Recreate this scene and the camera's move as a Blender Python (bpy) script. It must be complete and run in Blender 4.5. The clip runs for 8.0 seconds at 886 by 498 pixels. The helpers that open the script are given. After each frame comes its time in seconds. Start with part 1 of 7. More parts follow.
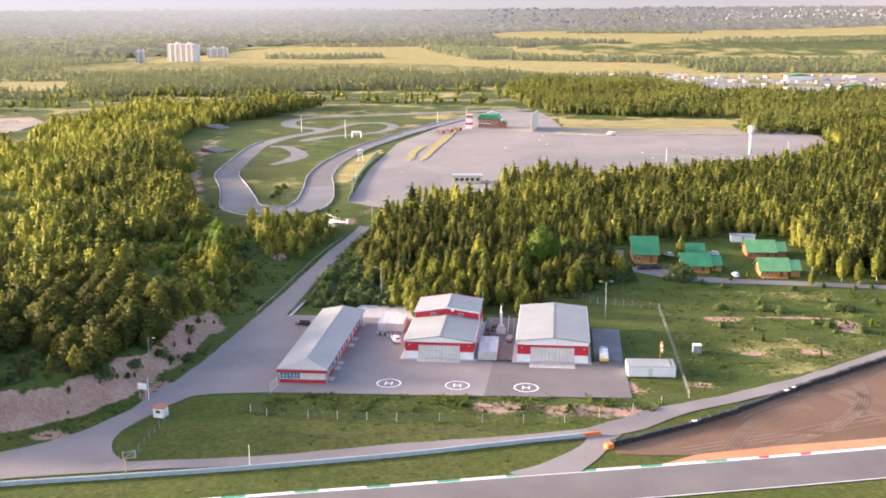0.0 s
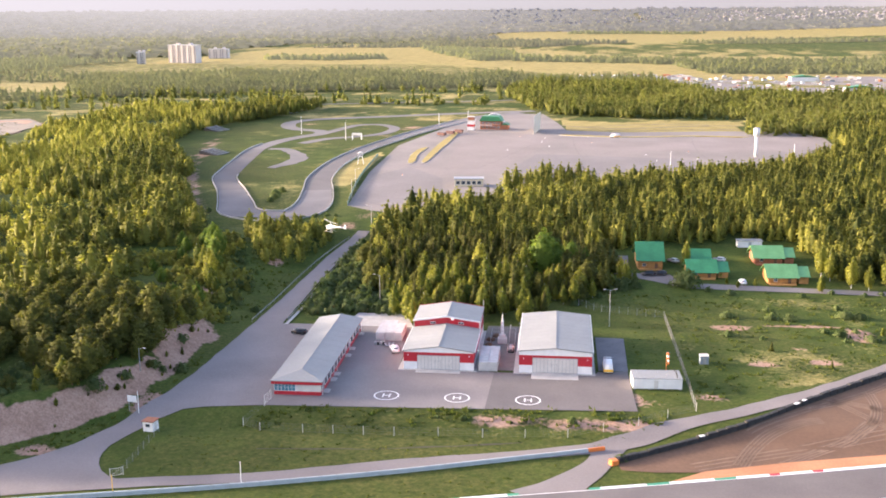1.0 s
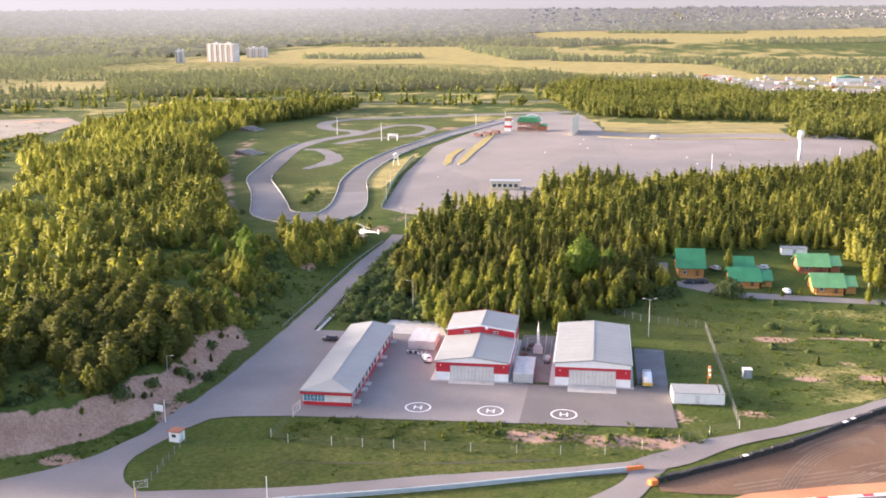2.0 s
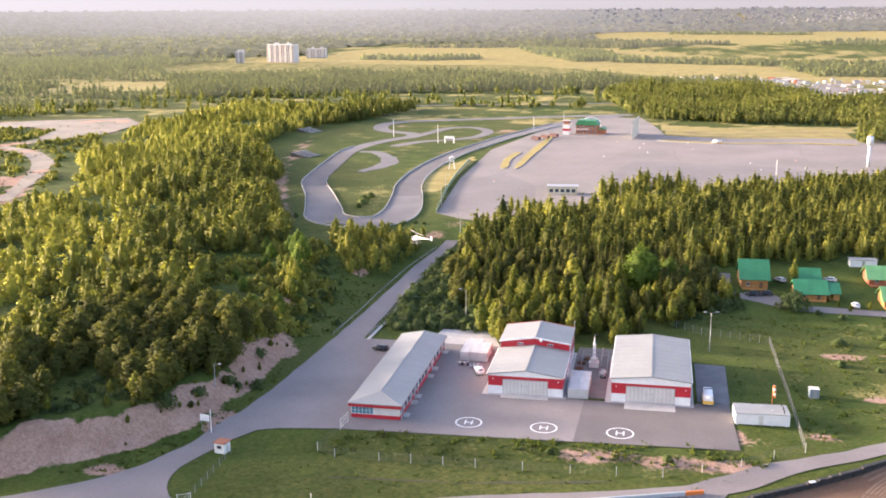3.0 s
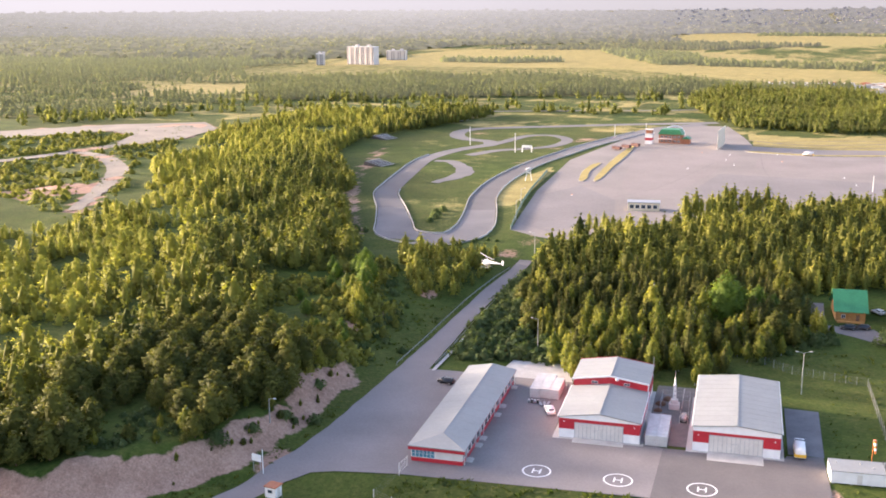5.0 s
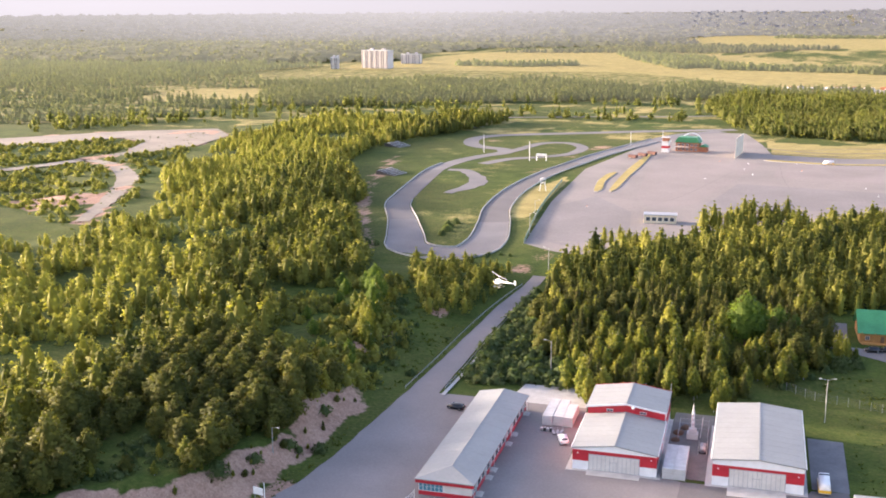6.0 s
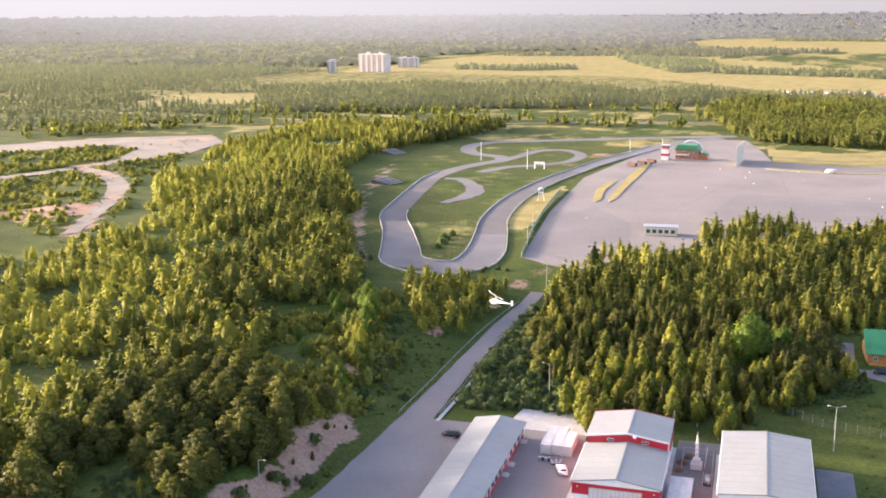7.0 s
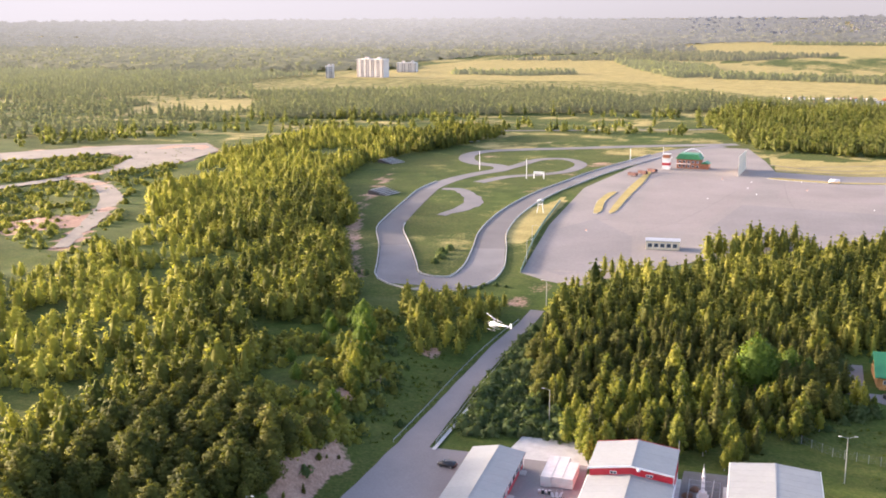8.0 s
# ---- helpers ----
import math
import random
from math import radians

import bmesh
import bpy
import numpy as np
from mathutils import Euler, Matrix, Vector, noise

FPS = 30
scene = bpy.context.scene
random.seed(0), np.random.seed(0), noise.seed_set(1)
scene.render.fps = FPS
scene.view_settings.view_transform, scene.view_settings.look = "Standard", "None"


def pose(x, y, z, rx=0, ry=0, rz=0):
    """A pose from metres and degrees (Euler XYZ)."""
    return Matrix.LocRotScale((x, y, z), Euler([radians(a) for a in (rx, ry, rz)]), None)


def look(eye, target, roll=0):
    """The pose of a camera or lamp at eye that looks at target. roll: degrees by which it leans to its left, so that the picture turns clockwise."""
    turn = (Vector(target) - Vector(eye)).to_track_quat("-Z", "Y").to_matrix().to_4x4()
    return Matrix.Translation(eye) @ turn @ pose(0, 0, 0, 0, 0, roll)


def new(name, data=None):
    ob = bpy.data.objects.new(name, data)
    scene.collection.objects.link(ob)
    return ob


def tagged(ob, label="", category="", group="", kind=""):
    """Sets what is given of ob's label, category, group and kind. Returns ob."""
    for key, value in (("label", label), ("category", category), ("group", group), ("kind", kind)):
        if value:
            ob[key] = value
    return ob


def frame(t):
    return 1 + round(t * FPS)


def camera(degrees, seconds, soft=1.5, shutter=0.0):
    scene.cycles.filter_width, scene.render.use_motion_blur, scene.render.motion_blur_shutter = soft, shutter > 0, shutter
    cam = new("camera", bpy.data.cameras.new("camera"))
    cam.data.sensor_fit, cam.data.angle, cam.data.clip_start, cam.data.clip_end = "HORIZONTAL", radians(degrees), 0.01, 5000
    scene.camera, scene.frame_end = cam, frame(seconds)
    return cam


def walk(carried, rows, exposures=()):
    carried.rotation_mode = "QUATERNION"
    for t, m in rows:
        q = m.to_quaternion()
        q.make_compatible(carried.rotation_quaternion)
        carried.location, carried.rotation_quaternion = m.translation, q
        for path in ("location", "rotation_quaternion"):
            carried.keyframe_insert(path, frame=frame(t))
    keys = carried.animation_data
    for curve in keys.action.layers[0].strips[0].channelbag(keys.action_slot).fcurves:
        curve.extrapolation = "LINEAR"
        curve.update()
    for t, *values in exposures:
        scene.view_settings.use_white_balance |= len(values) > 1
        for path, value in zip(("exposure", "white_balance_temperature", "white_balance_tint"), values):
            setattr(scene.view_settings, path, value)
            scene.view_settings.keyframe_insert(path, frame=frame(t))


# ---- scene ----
cam = camera(45.4, 8.0, soft=1.8)

EXPOSURE = 1.92
PATH = [
    (0, (40.754, -249.821, 93.362), (40.546, -247.884, 92.911), -0.3),
    (0.5, (40.681, -246.034, 93.236), (40.47, -244.097, 92.787), -0.3),
    (1, (40.673, -241.591, 93.32), (40.46, -239.653, 92.87), -0.3),
    (2.5, (40.113, -230.083, 94.042), (39.777, -228.164, 93.591), -0.3),
    (3, (39.951, -226.018, 94.296), (39.564, -224.108, 93.846), -0.3),
    (3.5, (39.644, -221.789, 94.793), (39.213, -219.889, 94.342), -0.3),
    (4, (39.386, -217.285, 95.326), (38.912, -215.394, 94.875), -0.3),
    (4.5, (38.894, -212.812, 96.4), (38.389, -210.93, 95.949), -0.3),
    (6, (37.047, -198.5, 100.832), (36.488, -196.633, 100.385), -0.4),
    (6.5, (35.966, -193.592, 102.073), (35.41, -191.724, 101.627), -0.4),
    (7, (34.996, -188.091, 103.39), (34.44, -186.222, 102.946), -0.4),
    (7.5, (33.869, -183.284, 104.79), (33.314, -181.414, 104.349), -0.4),
    (8, (32.85, -178.259, 106.188), (32.295, -176.388, 105.749), -0.4),
]
walk(cam, [(t, look(eye, target, roll)) for t, eye, target, roll in PATH], [(0.0, EXPOSURE, 5850, 28), (8.0, EXPOSURE, 5850, 28)])
SUN_EL, SUN_AZ = 9.8, 276.0   # degrees; azimuth clockwise from +y

# ---- world and sun ----
world = bpy.data.worlds.new("evening_sky")
scene.world = world
world.use_nodes = True
wn = world.node_tree
sky = wn.nodes.new("ShaderNodeTexSky")
sky.sky_type, sky.sun_disc = "NISHITA", False
sky.sun_elevation, sky.sun_rotation = radians(SUN_EL), radians(SUN_AZ)
sky.air_density, sky.dust_density, sky.ozone_density = 1.0, 4.0, 0.4
wn.nodes["Background"].inputs["Strength"].default_value = 0.19
wn.links.new(sky.outputs["Color"], wn.nodes["Background"].inputs["Color"])

sun_data = bpy.data.lights.new("sun", "SUN")
sun_data.energy, sun_data.angle, sun_data.color = 5.0, radians(5.0), (1.0, 0.82, 0.53)
sun = new("sun", sun_data)
_a, _e = radians(SUN_AZ), radians(SUN_EL)
sun_way = Vector((math.sin(_a) * math.cos(_e), math.cos(_a) * math.cos(_e), math.sin(_e)))
sun.matrix_world = Matrix.Translation((-300, 0, 200)) @ sun_way.to_track_quat("Z", "Y").to_matrix().to_4x4()


# ---- materials ----
def material(name, dark, light, coarse=0.2, fine=3.0, rough=0.8, bump=0.15, metal=0.0, spread=0.25, by_object=0.0, leaf=0.0, by_tree=False, island=False):
    """A surface whose colour wanders between two tones at two scales, with a fine relief."""
    m = bpy.data.materials.new(name)
    m.use_nodes = True
    t = m.node_tree
    n, link = t.nodes, t.links.new
    b = n["Principled BSDF"]
    b.inputs["Roughness"].default_value, b.inputs["Metallic"].default_value = rough, metal
    co = n.new("ShaderNodeTexCoord")
    big, small = n.new("ShaderNodeTexNoise"), n.new("ShaderNodeTexNoise")
    big.inputs["Scale"].default_value, small.inputs["Scale"].default_value = coarse, fine
    big.inputs["Detail"].default_value, small.inputs["Detail"].default_value = 4, 3
    for x in (big, small):
        link(co.outputs["Object"], x.inputs["Vector"])
    add = n.new("ShaderNodeMath")
    add.operation = "MULTIPLY_ADD"
    link(small.outputs["Fac"], add.inputs[0])
    add.inputs[1].default_value = 0.6
    link(big.outputs["Fac"], add.inputs[2])
    last = add.outputs[0]
    extra = []
    if by_object:
        info = n.new("ShaderNodeObjectInfo")
        extra.append((info.outputs["Random"], by_object))
    if by_tree:
        at = n.new("ShaderNodeAttribute")
        at.attribute_name = "tree"
        extra.append((at.outputs["Fac"], 0.7))
    if island:
        ge = n.new("ShaderNodeNewGeometry")
        extra.append((ge.outputs["Random Per Island"], 0.45))
    for out, amount in extra:
        sub = n.new("ShaderNodeMath")
        sub.operation = "SUBTRACT"
        link(out, sub.inputs[0])
        sub.inputs[1].default_value = 0.5
        ma = n.new("ShaderNodeMath")
        ma.operation = "MULTIPLY_ADD"
        link(sub.outputs[0], ma.inputs[0])
        ma.inputs[1].default_value = amount
        link(last, ma.inputs[2])
        last = ma.outputs[0]
    ramp = n.new("ShaderNodeMapRange")
    ramp.inputs["From Min"].default_value, ramp.inputs["From Max"].default_value = 0.8 - spread, 0.8 + spread
    link(last, ramp.inputs["Value"])
    mix = n.new("ShaderNodeMix")
    mix.data_type = "RGBA"
    link(ramp.outputs[0], mix.inputs["Factor"])
    mix.inputs["A"].default_value, mix.inputs["B"].default_value = (*dark, 1), (*light, 1)
    link(mix.outputs["Result"], b.inputs["Base Color"])
    if bump:
        bm_ = n.new("ShaderNodeBump")
        bm_.inputs["Strength"].default_value, bm_.inputs["Distance"].default_value = bump, 0.5 if leaf else 0.05
        link(small.outputs["Fac"], bm_.inputs["Height"])
        link(bm_.outputs["Normal"], b.inputs["Normal"])
    if leaf:
        b.inputs["Specular IOR Level"].default_value = 0.12
        tr = n.new("ShaderNodeBsdfTranslucent")
        glow = n.new("ShaderNodeMix")
        glow.data_type, glow.blend_type = "RGBA", "MULTIPLY"
        glow.inputs["Factor"].default_value = 1.0
        link(mix.outputs["Result"], glow.inputs["A"])
        glow.inputs["B"].default_value = (1.5, 1.6, 0.7, 1)
        link(glow.outputs["Result"], tr.inputs["Color"])
        sh = n.new("ShaderNodeMixShader")
        sh.inputs["Fac"].default_value = leaf
        link(b.outputs[0], sh.inputs[1])
        link(tr.outputs[0], sh.inputs[2])
        link(sh.outputs[0], n["Material Output"].inputs["Surface"])
    return m


def ground_material():
    """Grass with bare sand, dry grass and packed earth, laid out by the sheet's own attributes with ragged edges."""
    m = bpy.data.materials.new("ground_cover")
    m.use_nodes = True
    t = m.node_tree
    n, link = t.nodes, t.links.new
    b = n["Principled BSDF"]
    b.inputs["Roughness"].default_value = 0.95
    b.inputs["Specular IOR Level"].default_value = 0.1
    co = n.new("ShaderNodeTexCoord")

    def noise_at(scale, detail=4):
        x = n.new("ShaderNodeTexNoise")
        x.inputs["Scale"].default_value, x.inputs["Detail"].default_value = scale, detail
        link(co.outputs["Object"], x.inputs["Vector"])
        return x.outputs["Fac"]

    wide, mid, fine = noise_at(0.012, 5), noise_at(0.09, 5), noise_at(0.9, 9)

    def blend(fac, a, c):
        x = n.new("ShaderNodeMix")
        x.data_type = "RGBA"
        link(fac, x.inputs["Factor"])
        for key, v in (("A", a), ("B", c)):
            if isinstance(v, tuple):
                x.inputs[key].default_value = (*v, 1)
            else:
                link(v, x.inputs[key])
        return x.outputs["Result"]

    def edge(value, low, high):
        x = n.new("ShaderNodeMapRange")
        x.inputs["From Min"].default_value, x.inputs["From Max"].default_value = low, high
        link(value, x.inputs["Value"])
        return x.outputs[0]

    def plus(a, c, k):
        x = n.new("ShaderNodeMath")
        x.operation = "MULTIPLY_ADD"
        link(c, x.inputs[0])
        x.inputs[1].default_value = k
        link(a, x.inputs[2])
        return x.outputs[0]

    grass = blend(edge(plus(mid, fine, 0.5), 0.55, 1.0), (0.029, 0.052, 0.009), (0.078, 0.106, 0.020))
    grass = blend(edge(plus(wide, noise_at(0.3, 4), 0.5), 0.62, 0.94), grass, blend(edge(fine, 0.3, 0.7), (0.042, 0.060, 0.013), (0.108, 0.108, 0.030)))
    for key, dark, light, ragged in (("dry", (0.20, 0.17, 0.06), (0.36, 0.30, 0.12), 0.5), ("sand", (0.24, 0.143, 0.105), (0.42, 0.280, 0.212), 0.9)):
        at = n.new("ShaderNodeAttribute")
        at.attribute_name = key
        rough_edge = plus(plus(at.outputs["Fac"], mid, ragged), fine, ragged * 0.7)
        top = 0.5 + ragged * 0.85
        grass = blend(edge(rough_edge, top - 0.12, top + 0.12), grass, blend(edge(plus(mid, fine, 0.8), 0.6, 1.2), dark, light))
    grain = n.new("ShaderNodeMix")
    grain.data_type, grain.blend_type = "RGBA", "MULTIPLY"
    grain.inputs["Factor"].default_value = 1.0
    link(grass, grain.inputs["A"])
    link(blend(edge(plus(noise_at(2.2, 6), noise_at(7.0, 3), 0.6), 0.6, 1.0), (0.78, 0.80, 0.78), (1.18, 1.17, 1.15)), grain.inputs["B"])
    link(grain.outputs["Result"], b.inputs["Base Color"])
    bu = n.new("ShaderNodeBump")
    bu.inputs["Strength"].default_value, bu.inputs["Distance"].default_value = 0.5, 0.25
    link(fine, bu.inputs["Height"])
    link(bu.outputs["Normal"], b.inputs["Normal"])
    return m


M = {
    "ground": ground_material(),
    "asphalt": material("worn_asphalt", (0.150, 0.134, 0.131), (0.224, 0.203, 0.197), 0.06, 2.0, 0.9, 0.1, spread=0.3),
    "asphalt_dark": material("newer_asphalt", (0.098, 0.088, 0.088), (0.150, 0.136, 0.132), 0.08, 2.5, 0.9, 0.1, spread=0.3),
    "asphalt_track": material("kart_asphalt", (0.098, 0.094, 0.099), (0.172, 0.166, 0.168), 0.05, 1.5, 0.85, 0.1, spread=0.3),
    "asphalt_lot": material("lot_asphalt", (0.148, 0.134, 0.127), (0.214, 0.193, 0.180), 0.03, 0.8, 0.9, 0.1, spread=0.25),
    "concrete": material("pale_concrete", (0.34, 0.33, 0.31), (0.46, 0.45, 0.43), 0.4, 4.0, 0.85, 0.1),
    "gravel": material("brown_gravel", (0.090, 0.050, 0.028), (0.156, 0.090, 0.053), 0.06, 1.2, 0.95, 0.4, spread=0.3),
    "orange": material("orange_clay", (0.34, 0.15, 0.07), (0.48, 0.23, 0.11), 0.1, 1.5, 0.95, 0.3),
    "white": material("white_paint", (0.68, 0.68, 0.67), (0.82, 0.82, 0.81), 0.5, 6.0, 0.6, 0.03),
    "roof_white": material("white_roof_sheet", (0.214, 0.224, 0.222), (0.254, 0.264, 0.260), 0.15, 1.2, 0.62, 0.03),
    "red": material("red_cladding", (0.36, 0.012, 0.022), (0.50, 0.022, 0.036), 0.4, 4.0, 0.5, 0.03),
    "panel": material("grey_panel", (0.52, 0.50, 0.47), (0.64, 0.62, 0.58), 0.4, 4.0, 0.6, 0.03),
    "steel": material("galvanised_steel", (0.30, 0.31, 0.32), (0.45, 0.46, 0.47), 1.0, 8.0, 0.5, 0.05, metal=0.6),
    "wire": material("dull_wire", (0.10, 0.105, 0.10), (0.18, 0.185, 0.18), 1.0, 6.0, 0.6, 0.0, metal=0.3),
    "dark": material("dark_rubber", (0.012, 0.012, 0.013), (0.035, 0.034, 0.033), 1.0, 6.0, 0.7, 0.2),
    "black_paint": material("black_paint", (0.012, 0.012, 0.014), (0.022, 0.022, 0.025), 1.0, 6.0, 0.3, 0.0),
    "glass": material("dark_glass", (0.03, 0.045, 0.06), (0.05, 0.07, 0.09), 0.6, 3.0, 0.12, 0.0),
    "glass_blue": material("blue_glass", (0.06, 0.17, 0.23), (0.12, 0.27, 0.34), 0.8, 3.0, 0.15, 0.0),
    "green_roof": material("green_roof_sheet", (0.022, 0.15, 0.062), (0.04, 0.225, 0.098), 0.3, 3.0, 0.5, 0.03),
    "green_roof_light": material("light_green_roof_sheet", (0.10, 0.27, 0.10), (0.15, 0.36, 0.15), 0.3, 3.0, 0.5, 0.03),
    "log": material("honey_log", (0.33, 0.16, 0.045), (0.50, 0.27, 0.08), 0.8, 6.0, 0.7, 0.1),
    "log_red": material("reddish_log", (0.26, 0.09, 0.045), (0.38, 0.15, 0.07), 0.8, 6.0, 0.7, 0.1),
    "yellow": material("yellow_paint", (0.62, 0.36, 0.02), (0.75, 0.46, 0.04), 1.0, 5.0, 0.45, 0.0),
    "orange_paint": material("orange_paint", (0.60, 0.16, 0.03), (0.75, 0.24, 0.05), 1.0, 5.0, 0.5, 0.0),
    "blue_barrier": material("pale_blue_barrier", (0.33, 0.38, 0.40), (0.46, 0.51, 0.52), 0.3, 3.0, 0.7, 0.05),
    "green_paint": material("green_paint", (0.03, 0.22, 0.12), (0.05, 0.30, 0.17), 1.0, 5.0, 0.55, 0.0),
    "brick": material("pale_brick", (0.60, 0.53, 0.49), (0.70, 0.64, 0.60), 0.05, 0.5, 0.85, 0.0),
    "bark": material("pine_bark", (0.10, 0.06, 0.035), (0.20, 0.12, 0.07), 1.0, 6.0, 0.9, 0.3),
    "birch_bark": material("birch_bark", (0.35, 0.33, 0.30), (0.62, 0.60, 0.56), 1.0, 5.0, 0.8, 0.2),
    "pine": material("pine_needles", (0.050, 0.060, 0.015), (0.150, 0.150, 0.032), 0.25, 1.6, 0.7, 0.1, spread=0.42, by_object=0.45, leaf=0.3, by_tree=True),
    "birch": material("birch_leaves", (0.080, 0.108, 0.020), (0.30, 0.285, 0.045), 0.25, 1.6, 0.65, 0.1, spread=0.42, by_object=0.45, leaf=0.4, by_tree=True),
    "wood": material("woodland_leaves", (0.046, 0.060, 0.015), (0.30, 0.29, 0.054), 0.05, 0.9, 0.7, 0.0, spread=0.5, leaf=0.35, by_tree=True),
    "shrub": material("shrub_leaves", (0.06, 0.09, 0.032), (0.17, 0.205, 0.08), 0.2, 2.2, 0.75, 0.5, spread=0.45, leaf=0.35, by_tree=True, by_object=0.4),
    # next three take a painted haze glow further down
    "haze_near": material("haze_glow_woodland_near", (0.03, 0.036, 0.016), (0.15, 0.15, 0.07), 0.006, 0.1, 0.9, 0.0, spread=0.5, leaf=0.45, by_tree=True),
    "haze_far": material("haze_glow_woodland_far", (0.04, 0.045, 0.03), (0.08, 0.08, 0.05), 0.004, 0.05, 0.9, 0.0, spread=0.5, leaf=0.45, by_tree=True),
    "haze_mid": material("haze_glow_woodland_mid", (0.075, 0.092, 0.040), (0.200, 0.205, 0.085), 0.006, 0.1, 0.8, 0.0, spread=0.75, leaf=0.4, by_tree=True),
    # base colour raised to imitate haze over the far woods
    "far_wood": material("far_leaves_hazed", (0.085, 0.102, 0.036), (0.265, 0.262, 0.088), 0.006, 0.1, 0.8, 0.0, spread=0.75, leaf=0.55, by_tree=True),
}


# ---- mesh helpers ----
def mesh_of(name, verts, faces, mat, smooth=False, normals=None):
    """A mesh from arrays of places and of triangles or quads."""
    me = bpy.data.meshes.new(name)
    verts, faces = np.asarray(verts, np.float32), np.asarray(faces, np.int32)
    k = faces.shape[1]
    me.vertices.add(len(verts))
    me.vertices.foreach_set("co", verts.ravel())
    me.loops.add(faces.size)
    me.loops.foreach_set("vertex_index", faces.ravel())
    me.polygons.add(len(faces))
    me.polygons.foreach_set("loop_start", np.arange(0, faces.size, k, dtype=np.int32))
    me.polygons.foreach_set("use_smooth", np.full(len(faces), smooth))
    me.materials.append(mat)
    me.update(calc_edges=True)
    if normals is not None:
        me.normals_split_custom_set_from_vertices(np.asarray(normals, np.float32))
    return me


def bm_mesh(name, bm, mat, smooth=False):
    me = bpy.data.meshes.new(name)
    bmesh.ops.recalc_face_normals(bm, faces=bm.faces)
    for f in bm.faces:
        f.smooth = smooth
    bm.to_mesh(me)
    bm.free()
    me.materials.append(mat)
    return me


def part(name, bm, mat, parent, label="", smooth=False):
    """Links a bmesh as one mesh object under a thing or a part."""
    ob = new(name, bm if isinstance(bm, bpy.types.Mesh) else bm_mesh(name, bm, mat, smooth))
    ob.parent = parent
    if label:
        ob["label"] = label
    return ob


def thing(name, label, category, at=(0, 0, 0), turn=0.0, group="", kind=""):
    ob = new(name)
    ob.empty_display_size = 0.5
    ob.matrix_basis = pose(*at, 0, 0, turn)
    return tagged(ob, label, category, group, kind)


def structure(name, me, label, category="", kind="structure"):
    return tagged(new(name, me), label, category, "", kind)


def box(x0, x1, y0, y1, z0, z1, bevel=0.0, bm=None):
    bm = bm or bmesh.new()
    r = bmesh.ops.create_cube(bm, size=1.0, matrix=Matrix.Translation(((x0 + x1) / 2, (y0 + y1) / 2, (z0 + z1) / 2)) @ Matrix.Diagonal((x1 - x0, y1 - y0, z1 - z0, 1)))
    if bevel:
        edges = list({e for v in r["verts"] for e in v.link_edges})
        bmesh.ops.bevel(bm, geom=edges, offset=bevel, segments=2, affect="EDGES")
    return bm


def tube(a, b, r0, r1=None, sides=8, bm=None):
    bm = bm or bmesh.new()
    a, b = Vector(a), Vector(b)
    d = b - a
    m = Matrix.Translation((a + b) / 2) @ d.to_track_quat("Z", "Y").to_matrix().to_4x4()
    bmesh.ops.create_cone(bm, cap_ends=True, segments=sides, radius1=r0, radius2=r0 if r1 is None else r1, depth=d.length, matrix=m)
    return bm


def ring(r0, r1, h, sides=64, bm=None, at=(0, 0, 0)):
    """A flat ring with a low rim."""
    bm = bm or bmesh.new()
    rows = []
    for r, z in ((r0, 0), (r0, h), (r1, h), (r1, 0)):
        rows.append([bm.verts.new((at[0] + r * math.cos(2 * math.pi * i / sides), at[1] + r * math.sin(2 * math.pi * i / sides), at[2] + z)) for i in range(sides)])
    for p, q in ((0, 1), (1, 2), (2, 3)):
        for i in range(sides):
            bm.faces.new((rows[p][i], rows[p][(i + 1) % sides], rows[q][(i + 1) % sides], rows[q][i]))
    return bm


def prism(outline, y0, y1, bm=None):
    """An outline in x and z drawn out along y."""
    bm = bm or bmesh.new()
    a = [bm.verts.new((x, y0, z)) for x, z in outline]
    b = [bm.verts.new((x, y1, z)) for x, z in outline]
    bm.faces.new(a)
    bm.faces.new(b[::-1])
    for i in range(len(a)):
        j = (i + 1) % len(a)
        bm.faces.new((a[j], a[i], b[i], b[j]))
    return bm


# ---- the lie of the land ----
ROADSIDE = np.array([(-150, -62), (-92, -46), (-74, -30), (-62, -14), (-57, 4), (-56, 30), (-52, 60), (-47, 90), (-44, 120), (-43, 150), (-45, 170)], float)


def ease(t):
    t = np.clip(t, 0, 1)
    return t * t * (3 - 2 * t)


def left_of_road(x, y):
    best, sign = np.full(np.shape(x), 1e9), np.ones(np.shape(x))
    for (ax, ay), (bx, by) in zip(ROADSIDE[:-1], ROADSIDE[1:]):
        dx, dy = bx - ax, by - ay
        t = np.clip(((x - ax) * dx + (y - ay) * dy) / (dx * dx + dy * dy), 0, 1)
        d = np.hypot(x - ax - t * dx, y - ay - t * dy)
        near = d < best - 1e-6
        best, sign = np.where(near, d, best), np.where(near, np.where((y - ay) * dx - (x - ax) * dy >= 0, 1.0, -1.0), sign)
    return best * sign


def height(x, y):
    x, y = np.asarray(x, float), np.asarray(y, float)
    z = -1.6 * ease((-9 - y) / 12) + 6.5 * ease((y - 75) / 150)
    d = left_of_road(x, y)
    t = ease((d - 0.6) / (9.5 + 24 * ease((y - 42) / 30)))
    return np.maximum(z, 5.8 * t * ease((215 - y) / 60) + z * (1 - t))


